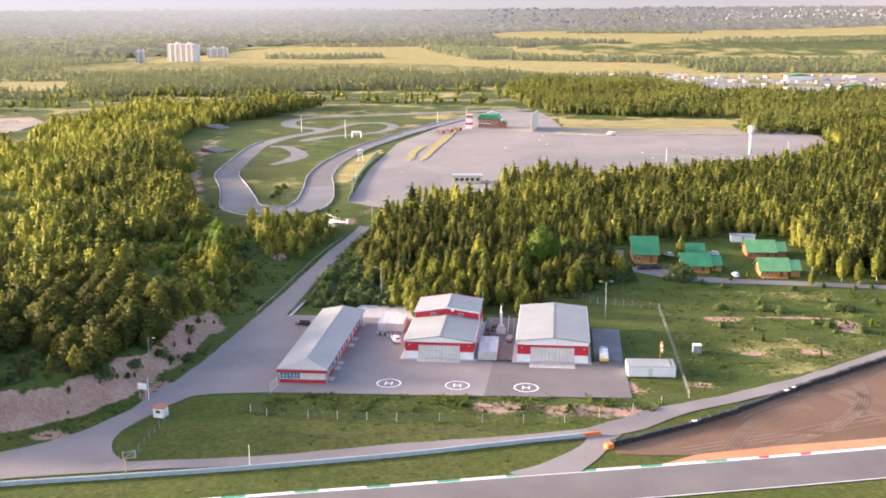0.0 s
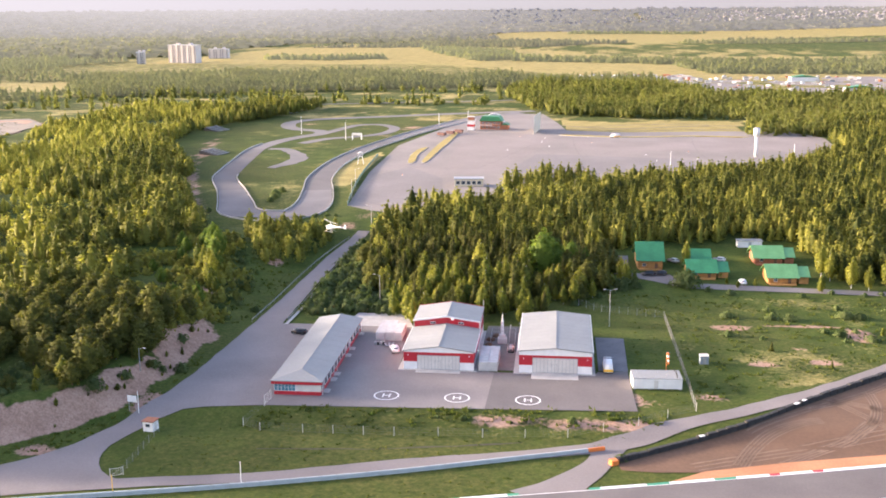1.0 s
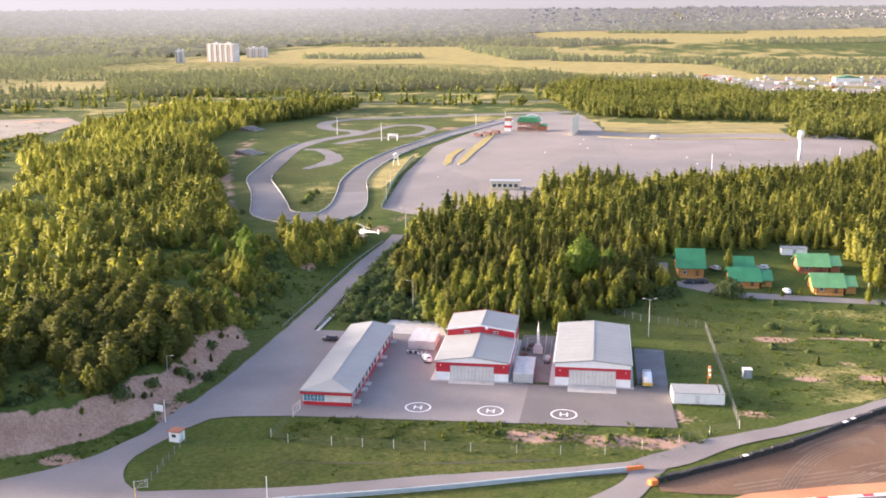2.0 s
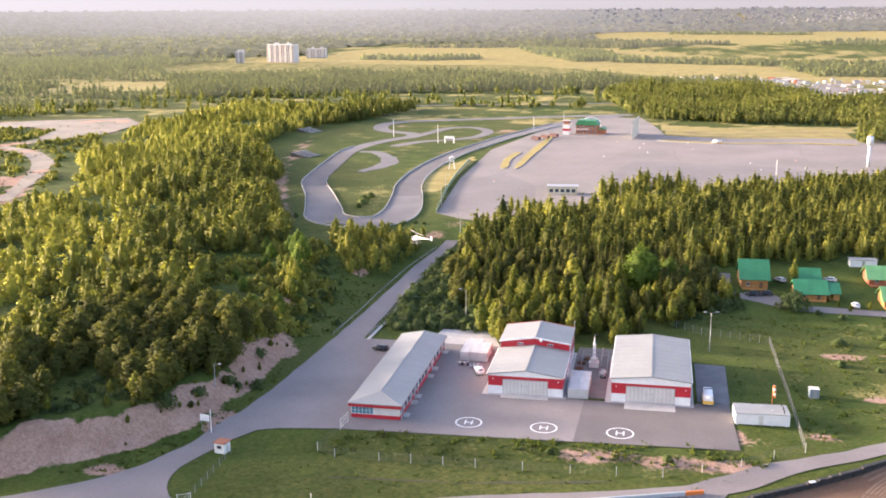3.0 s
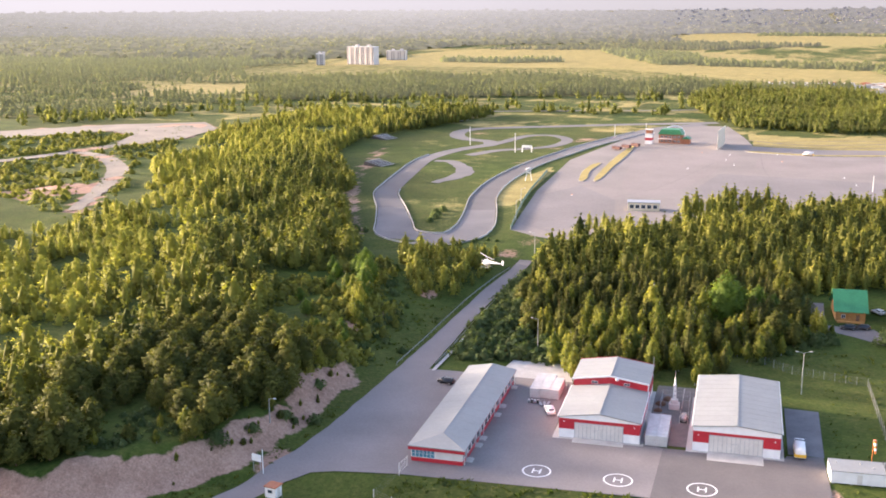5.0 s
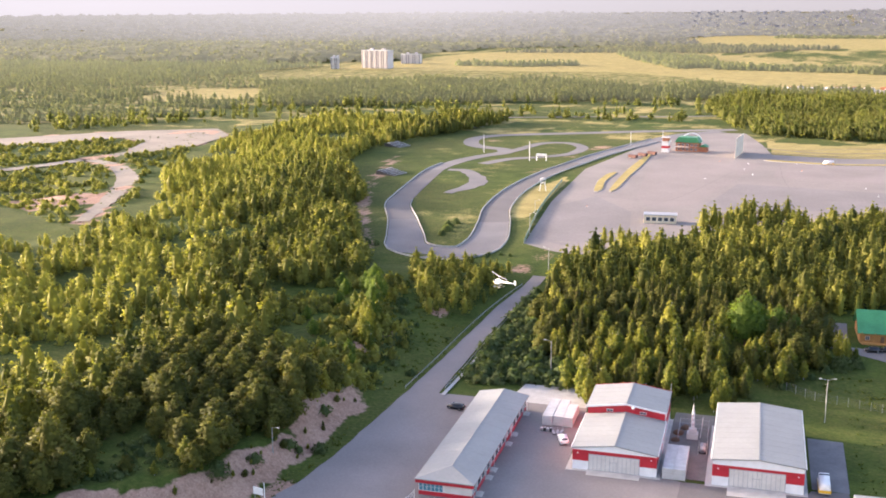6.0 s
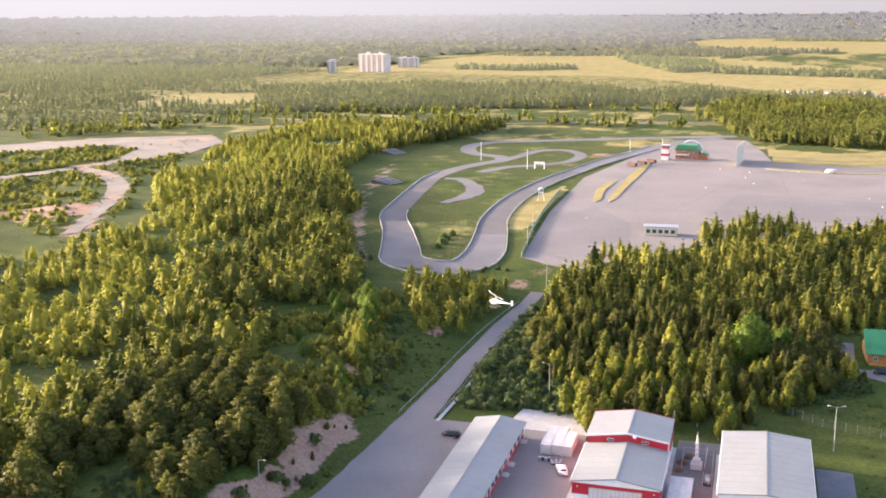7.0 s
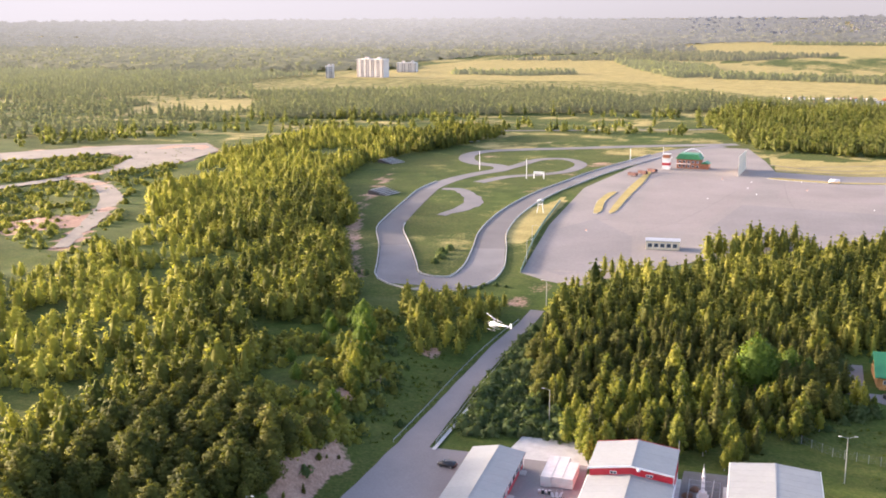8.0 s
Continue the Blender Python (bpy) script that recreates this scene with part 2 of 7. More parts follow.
def inside(poly, x, y):
    poly = np.asarray(poly, float)
    hit = np.zeros(np.shape(x), bool)
    for (ax, ay), (bx, by) in zip(poly, np.roll(poly, -1, 0)):
        cross = (ay > y) != (by > y)
        hit ^= cross & (x < (bx - ax) * (y - ay) / np.where(by == ay, 1e-9, by - ay) + ax)
    return hit


def near_line(pts, x, y):
    """Distance to a broken line."""
    best = np.full(np.shape(x), 1e9)
    for (ax, ay), (bx, by) in zip(pts[:-1], pts[1:]):
        dx, dy = bx - ax, by - ay
        t = np.clip(((x - ax) * dx + (y - ay) * dy) / (dx * dx + dy * dy), 0, 1)
        best = np.minimum(best, np.hypot(x - ax - t * dx, y - ay - t * dy))
    return best


def spline(pts, step=2.0, closed=False):
    """Catmull-Rom through rows of numbers, at about even steps of the first two."""
    p = np.asarray(pts, float)
    p = np.vstack([p[-1], p, p[0], p[1]]) if closed else np.vstack([2 * p[0] - p[1], p, 2 * p[-1] - p[-2]])
    out = []
    for a, b, c, d in zip(p[:-3], p[1:-2], p[2:-1], p[3:]):
        n = max(2, int(np.hypot(*(c - b)[:2]) / step))
        t = np.linspace(0, 1, n, endpoint=False)[:, None]
        out.append(0.5 * (2 * b + (c - a) * t + (2 * a - 5 * b + 4 * c - d) * t**2 + (3 * b - a - 3 * c + d) * t**3))
    return np.vstack(out if closed else out + [p[-2][None]])


def sides_of(line):
    d = np.gradient(line[:, :2], axis=0)
    d /= np.linalg.norm(d, axis=1, keepdims=True)
    return np.stack([-d[:, 1], d[:, 0]], 1)


def strip(name, pts, lift, mat, step=2.0, across=4, rag=0.0):
    """A road that lies on the land; rows of x, y and width."""
    line = spline(pts, step)
    nrm = sides_of(line)
    wob = np.array([[noise.noise((x * 0.13, y * 0.13, s * 9.0)) for s in (0, 1)] for x, y in line[:, :2]]) * rag
    t = np.linspace(-0.5, 0.5, across + 1)
    wide = line[:, 2:3] + wob.sum(1, keepdims=True)
    x = line[:, 0:1] + nrm[:, 0:1] * (t * wide + wob[:, :1])
    y = line[:, 1:2] + nrm[:, 1:2] * (t * wide + wob[:, :1])
    v = np.stack([x, y, height(x, y) + lift], -1)
    k = across + 1
    i = (np.arange(len(line) - 1)[:, None] * k + np.arange(across)).ravel()
    return mesh_of(name, v.reshape(-1, 3), np.stack([i + 1, i, i + k, i + k + 1], 1), mat, True)


def patch(name, poly, lift, mat, step=6.0, curved=False):
    """A piece of paving that lies on the land."""
    p = spline([(*q, 0) for q in poly], 2.0, True)[:, :2] if curved else np.asarray(poly, float)
    bm = bmesh.new()
    bm.faces.new([bm.verts.new((x, y, 0)) for x, y in p])
    for axis in (0, 1):
        co = Vector((0, 0, 0))
        for c in np.arange(p[:, axis].min() + step, p[:, axis].max(), step):
            co[axis] = c
            bmesh.ops.bisect_plane(bm, geom=[*bm.verts, *bm.edges, *bm.faces], plane_co=co, plane_no=[(1, 0, 0), (0, 1, 0)][axis])
    for v in bm.verts:
        v.co.z = float(height(v.co.x, v.co.y)) + lift
    me = bm_mesh(name, bm, mat, True)
    if len(me.polygons) and me.polygons[0].normal.z < 0:
        me.flip_normals()
    return me


# haze painted as glow into the backdrop woods, stronger towards horizon and sun
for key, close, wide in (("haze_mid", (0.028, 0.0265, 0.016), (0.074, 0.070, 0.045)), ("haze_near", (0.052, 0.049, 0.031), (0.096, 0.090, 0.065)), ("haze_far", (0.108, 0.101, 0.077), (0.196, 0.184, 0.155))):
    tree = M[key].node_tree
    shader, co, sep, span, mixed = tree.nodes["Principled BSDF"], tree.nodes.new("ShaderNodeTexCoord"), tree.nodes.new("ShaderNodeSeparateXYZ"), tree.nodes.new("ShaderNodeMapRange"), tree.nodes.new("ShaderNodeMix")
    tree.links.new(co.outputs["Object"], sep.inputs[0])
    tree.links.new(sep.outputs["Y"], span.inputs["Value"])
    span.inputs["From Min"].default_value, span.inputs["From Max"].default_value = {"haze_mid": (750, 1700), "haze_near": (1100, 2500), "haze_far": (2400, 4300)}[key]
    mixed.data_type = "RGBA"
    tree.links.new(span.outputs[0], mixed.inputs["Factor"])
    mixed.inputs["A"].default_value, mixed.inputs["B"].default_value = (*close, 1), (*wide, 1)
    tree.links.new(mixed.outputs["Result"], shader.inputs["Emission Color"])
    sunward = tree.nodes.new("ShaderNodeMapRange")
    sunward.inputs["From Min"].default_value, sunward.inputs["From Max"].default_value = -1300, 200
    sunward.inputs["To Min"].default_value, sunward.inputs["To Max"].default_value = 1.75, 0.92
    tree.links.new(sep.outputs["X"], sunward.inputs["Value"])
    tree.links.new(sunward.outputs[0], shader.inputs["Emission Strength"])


# ---- where things grow and where the ground is bare ----
WOOD_LEFT = [(-92, -44), (-76, -29), (-63, -11), (-59, 14), (-60, 40), (-66, 62), (-72, 85), (-84, 112), (-96, 140), (-99, 165), (-112, 190), (-124, 215),
             (-140, 250), (-152, 300), (-180, 350), (-205, 400), (-212, 460), (-205, 520), (-175, 600), (-160, 660), (-300, 705), (-420, 640), (-350, 545),
             (-318, 440), (-300, 350), (-262, 290), (-238, 225), (-245, 170), (-420, 150), (-420, -60), (-150, -75)]
WOOD_RIGHT = [(-28, 118), (-21, 95), (-10, 80), (-4, 63), (26, 66), (30, 62), (46, 84), (60, 100), (61, 122), (58, 150), (100, 168), (108, 182), (132, 172), (136, 118),
              (160, 108), (215, 112), (340, 140), (430, 250), (440, 480), (330, 565), (262, 575), (218, 505), (212, 400), (150, 322), (80, 282), (25, 236), (-6, 204), (-26, 186), (-32, 160)]
WOOD_PATCH = [(-64, 114), (-50, 124), (-46, 142), (-48, 172), (-64, 184), (-86, 182), (-80, 150)]
WOOD_FAR = [(36, 610), (100, 588), (200, 585), (262, 578), (440, 485), (800, 700), (820, 930), (420, 880), (372, 800), (200, 790), (150, 940), (10, 960), (-14, 800), (20, 660)]
WOOD_BACK = [(-440, 745), (-333, 778), (-261, 810), (-201, 835), (-96, 876), (0, 900), (60, 925), (150, 955), (150, 1010), (-60, 1050), (-200, 1105), (-340, 1120), (-480, 1090), (-560, 1000), (-500, 900)]
GAPS = [(-128, 82, 7), (-196, 118, 9), (-88, 92, 6), (-150, 150, 8), (-176, 232, 8), (-160, 106, 13), (-184, 173, 9), (-70, 38, 5), (-110, 118, 12), (-141, 43, 6), (-211, 215, 10), (-95, 60, 6), (36, 117, 6), (37, 109, 4), (-84, -22, 7), (-91, -12, 6), (-77, -14, 4)]
QUARRY = [(-500, 440), (-420, 500), (-366, 540), (-330, 430), (-300, 330), (-262, 262), (-238, 200), (-250, 192), (-330, 240), (-420, 330), (-520, 380)]
PIT_WAYS = [[(-580, 400, 16), (-497, 458, 14), (-470, 484, 12), (-438, 506, 12), (-405, 520, 12)], [(-362, 470, 12), (-362, 440, 14), (-366, 412, 12), (-380, 368, 11), (-394, 335, 11), (-440, 280, 11)],
            [(-376, 382, 8), (-345, 366, 9), (-314, 333, 12), (-295, 301, 10), (-279, 265, 8.5), (-266, 234, 7.5), (-256, 207, 6.5)]]
PIT_PLAIN = [(-560, 415), (-497, 470), (-440, 527), (-377, 560), (-346, 520), (-340, 460), (-356, 424), (-374, 428), (-388, 470), (-419, 488), (-464, 436), (-545, 380)]
QUARRY_ROADS = [[(x, y) for x, y, _ in way] for way in PIT_WAYS]
YELLOW = [(-77, 300), (-78, 344), (-69, 367), (-64, 398), (-63, 351), (-62, 293), (-62, 266), (-69, 268)]
LIT_VERGE = [(42, 577), (84, 563), (134, 578), (178, 574), (164, 505), (139, 506), (87, 497), (46, 508)]

# ---- the ground, one sheet to the horizon ----
def lattice(bands):
    out = [bands[0][0]]
    for a, b, s in bands:
        out += list(np.linspace(a, b, max(1, int(round((b - a) / s))) + 1)[1:])
    return np.array(out)


gx = lattice([(-3600, -1200, 120), (-1200, -420, 26), (-420, -150, 6), (-150, 150, 2.4), (150, 460, 7), (460, 1200, 25), (1200, 3600, 120)])
gy = lattice([(-700, -110, 40), (-110, 200, 2.4), (200, 640, 5), (640, 1400, 14), (1400, 4700, 75)])
X, Y = np.meshgrid(gx, gy)
# far land is raised so the horizon fits the camera's view
Z = height(X, Y) + 72 * ease((np.hypot(X, Y) - 2900) / 2100)
quarry_in = inside(QUARRY, X, Y)
quarry_road = np.minimum.reduce([near_line(q, X, Y) for q in QUARRY_ROADS])
quarry_road = np.where(inside(PIT_PLAIN, X, Y), 0.0, quarry_road)
rough_land = np.array([noise.fractal((x * 0.02, y * 0.02, 3.0), 1.0, 2.0, 4) for x, y in zip(X.ravel(), Y.ravel())]).reshape(X.shape)
Z += np.where(quarry_in, -3.0 * ease((quarry_road - 16) / 34) * np.clip((X + 420) / 40, 0, 1), 0.0)
hidden_relief = ease((near_line([(-60, -40), (-45, 60), (-40, 160)], X, Y) - 30) / 40) * ease((Y - 120) / 60 + (np.abs(X + 250) < 160))
open_land = ~(inside([(-260, 190), (-160, 640), (230, 640), (230, 330), (80, 240), (-30, 190)], X, Y))
Z += np.where(open_land, rough_land * 0.8 * np.clip(hidden_relief, 0, 1), 0.0)
bank_d = left_of_road(X, Y)
bank_near = (np.abs(bank_d - 5) < 16) & (Y < 60) & (Y > -80)
gully = np.zeros_like(X)
gully[bank_near] = [noise.fractal((x * 0.11, y * 0.11, 8.0), 1.0, 2.0, 3) for x, y in zip(X[bank_near], Y[bank_near])]
Z += 0.7 * gully * np.clip((bank_d - 1.5) / 3, 0, 1)
bank_sand = np.clip((bank_d - 0.8 - 1.5 * rough_land - 1.2 * gully) / 1.2, 0, 1) * np.clip((9.0 + 2.0 * rough_land + 3.2 * gully - bank_d) / 1.6, 0, 1) * np.clip((46 + 8 * rough_land - Y) / 9, 0, 1) * (Y > -70)
sand = np.maximum(bank_sand, np.where(quarry_road < 4 + 3 * rough_land, 0.9, 0.0))
sand = np.maximum(sand, np.where(quarry_in, 0.02 + 0.25 * rough_land + 0.75 * inside([(-345, 255), (-315, 270), (-287, 272), (-276, 250), (-303, 226), (-340, 235)], X, Y) + 0.4 * inside([(-304, 348), (-286, 362), (-272, 336), (-294, 330)], X, Y), 0.0))
for cx, cy, rx, ry, k in [(-44, 178, 6, 9, 0.6), (-41, 196, 6, 12, 0.5), (-72, -36, 5, 3.5, 0.9), (-57, -9, 4.5, 8, 0.85), (92, 65, 6, 3, 1), (113, 68.5, 16, 1.6, 0.8), (128, 60, 5, 7, 0.9), (96, 32, 5, 2.5, 0.8),
                          (112, 35, 6, 2.2, 0.8), (79, 6, 6, 3, 0.55), (60, 3, 3, 6, 0.6), (-72, 74, 4, 7, 0.8), (-60, 120, 4, 5, 0.75), (-66, 92, 3, 6, 0.6), (66, 1, 9, 5, 0.35), (108, 47, 5, 2.0, 0.5)]:
    sand = np.maximum(sand, k * np.exp(-(((X - cx) / rx) ** 2 + ((Y - cy) / ry) ** 2) ** 2))
embankment = (Y > -20) & (Y < -9) & (X > -32) & (X < 66)
sand = np.maximum(sand, np.where(embankment & (X > 22), 0.68 * np.exp(-(((Y + 12.5) / 3.5) ** 2)), 0.0))
dry = np.where(inside(YELLOW, X, Y) | inside(LIT_VERGE, X, Y), 1.0, 0.0)
dry = np.maximum(dry, np.where(embankment, 0.34, 0.0))
dry = np.maximum(dry, np.where((Y > 560) & (Y < 860), 0.3 + 0.3 * rough_land + 0.22 * (np.abs(np.sin(Y * 0.045 + X * 0.004 + 2 * rough_land)) > 0.85), 0.0))
dry = np.maximum(dry, np.where((Y > 860) & (Y < 1500), 0.5, 0.0))
far_field = inside([(-600, 1350), (-560, 1800), (-420, 2200), (-60, 1960), (140, 1600), (330, 1560), (760, 1560), (720, 1080), (160, 1000), (-150, 1345)], X, Y) | inside([(-190, 2300), (-180, 2980), (330, 3900), (1500, 4500), (2600, 4500), (1500, 2300), (420, 2260)], X, Y)
# past 2350 m the dry tone stands in for haze and hides dark gaps
dry = np.maximum(dry, np.where(far_field | (Y > 2350), 1.0, np.where(Y > 1350, 0.45 + 0.5 * rough_land, 0.0)))
dry = np.where(inside([(405, 2400), (940, 2830), (1400, 2700), (647, 1825), (342, 1900)], X, Y), 0.35, dry)
dry = np.maximum(dry, np.where(inside([(-620, 833), (-605, 926), (-520, 960), (-486, 861), (-535, 804), (-576, 763)], X, Y), 0.95, 0.0))
path_d = near_line([(-112, 196), (-127, 225), (-143, 270), (-158, 311), (-168, 352), (-187, 444)], X, Y)
sand = np.maximum(sand, np.where(path_d < 4, 0.55, 0.0))
kart_land = inside([(-118, 190), (-150, 300), (-200, 470), (-190, 620), (20, 650), (-40, 480), (-52, 215), (-93, 180)], X, Y)
dry = np.maximum(dry, np.where(kart_land, 0.27 + 0.32 * rough_land, 0.0))
sand = np.maximum(sand, np.where(kart_land, 0.05 + 0.55 * np.clip(-rough_land, 0, 1), 0.0))
meadow = inside([(74, 0), (74, 98), (160, 100), (160, 60), (110, 20)], X, Y)
dry = np.maximum(dry, np.where(meadow, 0.28 + 0.45 * rough_land, 0.0))
nx, ny = len(gx), len(gy)
ii = (np.arange(ny - 1)[:, None] * nx + np.arange(nx - 1)).ravel()
ground_mesh = mesh_of("ground", np.stack([X, Y, Z], -1).reshape(-1, 3), np.stack([ii, ii + 1, ii + nx + 1, ii + nx], 1), M["ground"], True)
for key, values in (("sand", sand), ("dry", dry)):
    ground_mesh.attributes.new(key, "FLOAT", "POINT").data.foreach_set("value", values.astype(np.float32).ravel())
structure("ground", ground_mesh, "rolling grassland with bare sandy banks and dry yellow fields", "ground")


def land(x, y):
    """The sheet's own height."""
    i, j = np.clip(np.searchsorted(gx, x) - 1, 0, nx - 2), np.clip(np.searchsorted(gy, y) - 1, 0, ny - 2)
    u, v = (x - gx[i]) / (gx[i + 1] - gx[i]), (y - gy[j]) / (gy[j + 1] - gy[j])
    return (Z[j, i] * (1 - u) + Z[j, i + 1] * u) * (1 - v) + (Z[j + 1, i] * (1 - u) + Z[j + 1, i + 1] * u) * v


# ---- roads and paving ----
MAIN_ROAD = [(-140, -72, 11), (-96, -62, 11), (-74, -49, 10), (-63, -36, 8.5), (-58.5, -25, 7), (-54, -13, 7), (-49.5, 0, 9), (-47, 20, 10), (-45.6, 45, 9.5), (-45, 65, 8.2), (-43.6, 100, 6.6), (-41, 133, 6.0), (-37.6, 156, 5.2), (-36.5, 170, 5)]
structure("road", strip("road", MAIN_ROAD, 0.11, M["asphalt"], rag=0.25), "grey asphalt access road with a worn surface", "road")
structure("pavement", patch("pavement", [(-58.5, -27), (-57.2, -30), (-56.8, -33), (-56.8, -36), (-56.2, -39), (-55, -42), (-53.2, -44.8), (-50.8, -47), (-47, -49), (-50, -52.5), (-72, -58.5), (-110, -68), (-110, -66), (-82, -54), (-68, -43)], 0.165, M["asphalt"], 2.4), "wide worn asphalt mouth of the road junction", "road")
APRON_WEST = [(-54, -20), (-47, -12.5), (-42, -11), (-28, -9), (24.5, -6.6), (25.2, 19.2), (21, 21), (0, 21), (-1, 57), (-41, 57), (-46, 30), (-49, 5)]
structure("pavement", patch("pavement", APRON_WEST, 0.15, M["asphalt"], 5), "grey asphalt apron in front of the hangars", "apron")
structure("pavement", patch("pavement", [(24.5, -6.6), (60.4, -4.8), (59.6, 23), (52, 22), (51, 19.4), (25.2, 19.2)], 0.17, M["asphalt_dark"], 5), "newer darker asphalt apron with landing marks", "apron")
structure("pavement", patch("pavement", [(52.2, 23), (59.8, 23), (60.2, 51), (52.2, 51.5)], 0.13, material("black_asphalt", (0.09, 0.09, 0.097), (0.14, 0.14, 0.148), 0.2, 2.0), 5), "small dark asphalt parking pad in the grass", "parking pad")
structure("pavement", patch("pavement", [(-22, 56.5), (-1, 56.5), (-5, 70), (-20, 70)], 0.16, M["concrete"], 5), "pale concrete slab behind the office", "slab")
structure("pavement", patch("pavement", [(20, 21), (31.5, 21), (31.5, 60), (21, 60)], 0.10, material("dark_packed_gravel", (0.10, 0.095, 0.09), (0.17, 0.16, 0.15), 0.2, 2.0), 5), "dark packed gravel yard between the hangars", "yard")
PERIMETER = [(-140, -76, 7), (-100, -66, 6), (-72, -56.5, 5), (-46, -50, 4.4), (-22, -45, 4.4), (7, -36, 4.6), (42, -26, 4.8), (56, -20, 6.5), (68, -12, 5.4), (85, -2, 5), (108, 15, 4.8), (131, 35, 4.8), (165, 66, 4.8), (220, 110, 4.8), (300, 160, 4.8)]
structure("road", strip("road", PERIMETER, 0.14, M["asphalt"], rag=0.3), "narrow worn asphalt perimeter road", "road")
RACE = [(-140, -103, 14), (-20, -69.5, 14), (10, -61.5, 14), (35, -54.5, 14), (66, -46.3, 14), (113, -33, 14), (180, -13, 14), (300, 24, 14)]
structure("road", strip("road", RACE, 0.12, M["asphalt_dark"], across=8), "smooth dark grey racing circuit asphalt", "race track")
structure("road", strip("road", [(53.5, -22, 7), (50, -32, 6), (43, -43, 9), (38, -50, 14)], 0.10, M["asphalt"], 1.5, rag=0.2), "asphalt crossover to the race track", "road")
structure("gravel_trap", patch("gravel_trap", [(54.5, -31), (70, -20), (84, -12), (99, 2), (117, 18), (135, 34), (200, 80), (300, 110), (300, 36), (180, -2.5), (113, -22), (80, -32), (72, -33.5), (62, -34.5), (55, -34)], 0.13, M["gravel"], 2.4), "raked brown gravel run-off with tyre tracks", "gravel trap")
structure("clay_strip", patch("clay_strip", [(64, -39.2), (72, -33.2), (90, -27), (115, -20), (180, 0), (300, 38), (300, 32.5), (180, -5.2), (113, -25.4), (80, -34.8)], 0.19, M["orange"], 5), "orange clay strip beside the kerb", "clay strip")

# a lane behind the kart circuit
structure("road", strip("road", [(-330, 640, 5), (-190, 690, 5), (-110, 715, 5.5), (-70, 727, 5.5), (-35, 734, 5.5), (-6, 745, 5.5), (30, 760, 5)], 0.25, M["asphalt_lot"], 6.0, 2, 0.6), "pale lane behind the kart circuit", "road")
# sandy haul roads of the old pit
M["pit_sand"] = material("pale_pit_sand", (0.140, 0.124, 0.098), (0.245, 0.214, 0.178), 0.05, 0.5, 0.95, 0.3, spread=0.35)
structure("pavement", patch("pavement", PIT_PLAIN, 0.36, M["pit_sand"], 8), "bare pale sand plain of the old pit", "sand plain")
for way in PIT_WAYS:
    structure("road", strip("road", way, 0.28, M["pit_sand"], 6.0, 4, 1.6), "pale sandy haul road through the old pit", "dirt road")

# shallow ditch across the lower meadow
structure("ditch", strip("ditch", [(-24, -30.5, 0.5), (-6, -28.6, 0.7), (2, -28, 0.5), (24, -23.8, 0.8), (34, -21.6, 0.4)], 0.06, material("ditch_soil", (0.035, 0.036, 0.018), (0.075, 0.070, 0.035), 0.4, 2.0, 0.95, 0.4), 1.5, 2, 0.5), "shallow dark ditch in the lower meadow", "ditch")

# white lines along the circuit
race_line = spline(RACE, 3.0)
race_side = sides_of(race_line)
for off in (6.7, -6.7):
    edge_rows = np.c_[race_line[:, :2] + race_side * off, np.full(len(race_line), 0.22)]
    structure("trim", strip("trim", edge_rows[8:-8:3], 0.15, M["white"], 3.0, 1), "white painted line along the circuit", "road line")

# kart circuit and driving lot
M["asphalt_new"] = material("relaid_asphalt", (0.078, 0.074, 0.076), (0.125, 0.118, 0.120), 0.05, 1.5, 0.85, 0.1, spread=0.3)
KART = [(20, 646, 12), (-50, 618, 12), (-95, 596, 12), (-130, 580, 12), (-152, 566, 11), (-161, 545, 11), (-156, 518, 11), (-144, 502, 11), (-128, 494, 11), (-123, 478, 11), (-134, 456, 9.5), (-142, 430, 10), (-145, 395, 10), (-140, 350, 11), (-134.5, 308, 11.5),
        (-130, 283, 11.5), (-116, 249, 12.5), (-104, 217, 15), (-97, 199, 16.5), (-84, 191.5, 17.5), (-70.5, 196, 17), (-68, 216, 15.5), (-74, 252, 13.5), (-80.5, 284, 12), (-83.5, 325, 11), (-82, 365, 10.5), (-77, 405, 10), (-69, 442, 10), (-59, 485, 10), (-37, 555, 10.5), (-20, 600, 11), (10, 632, 12)]
KART_LOOP = [(-124, 470, 8), (-116, 500, 8), (-108, 530, 8), (-91, 536, 8), (-77, 514, 8), (-80, 482, 8), (-95, 463, 8), (-112, 450, 8), (-124, 425, 8)]
KART_SPUR = [(-138, 398, 6), (-128, 396, 8), (-117, 380, 9), (-110, 360, 10), (-110, 342, 9), (-116, 320, 5)]
LOT = [(-52, 214), (-59, 309), (-60, 420), (-46, 494), (-30, 580), (0, 622), (28, 622), (40, 556), (46, 508), (87, 499), (139, 508), (200, 512), (214, 474), (208, 400), (150, 335), (80, 300), (20, 258), (-12, 222), (-28, 200), (-40, 205)]
structure("road", strip("road", KART, 0.10, M["asphalt_track"], 3.0), "pale grey kart circuit with tight bends", "kart track")
structure("road", strip("road", KART_LOOP, 0.13, M["asphalt_track"], 3.0), "grey loop of the kart circuit", "kart track")
for newer in (KART[12:17], KART[22:28]):
    structure("road", strip("road", newer, 0.13, M["asphalt_new"], 3.0), "darker relaid stretch of the kart circuit", "kart track")
structure("road", strip("road", KART_SPUR, 0.12, M["asphalt_track"], 3.0, rag=1.2), "sandy disused spur of the kart circuit", "kart track")
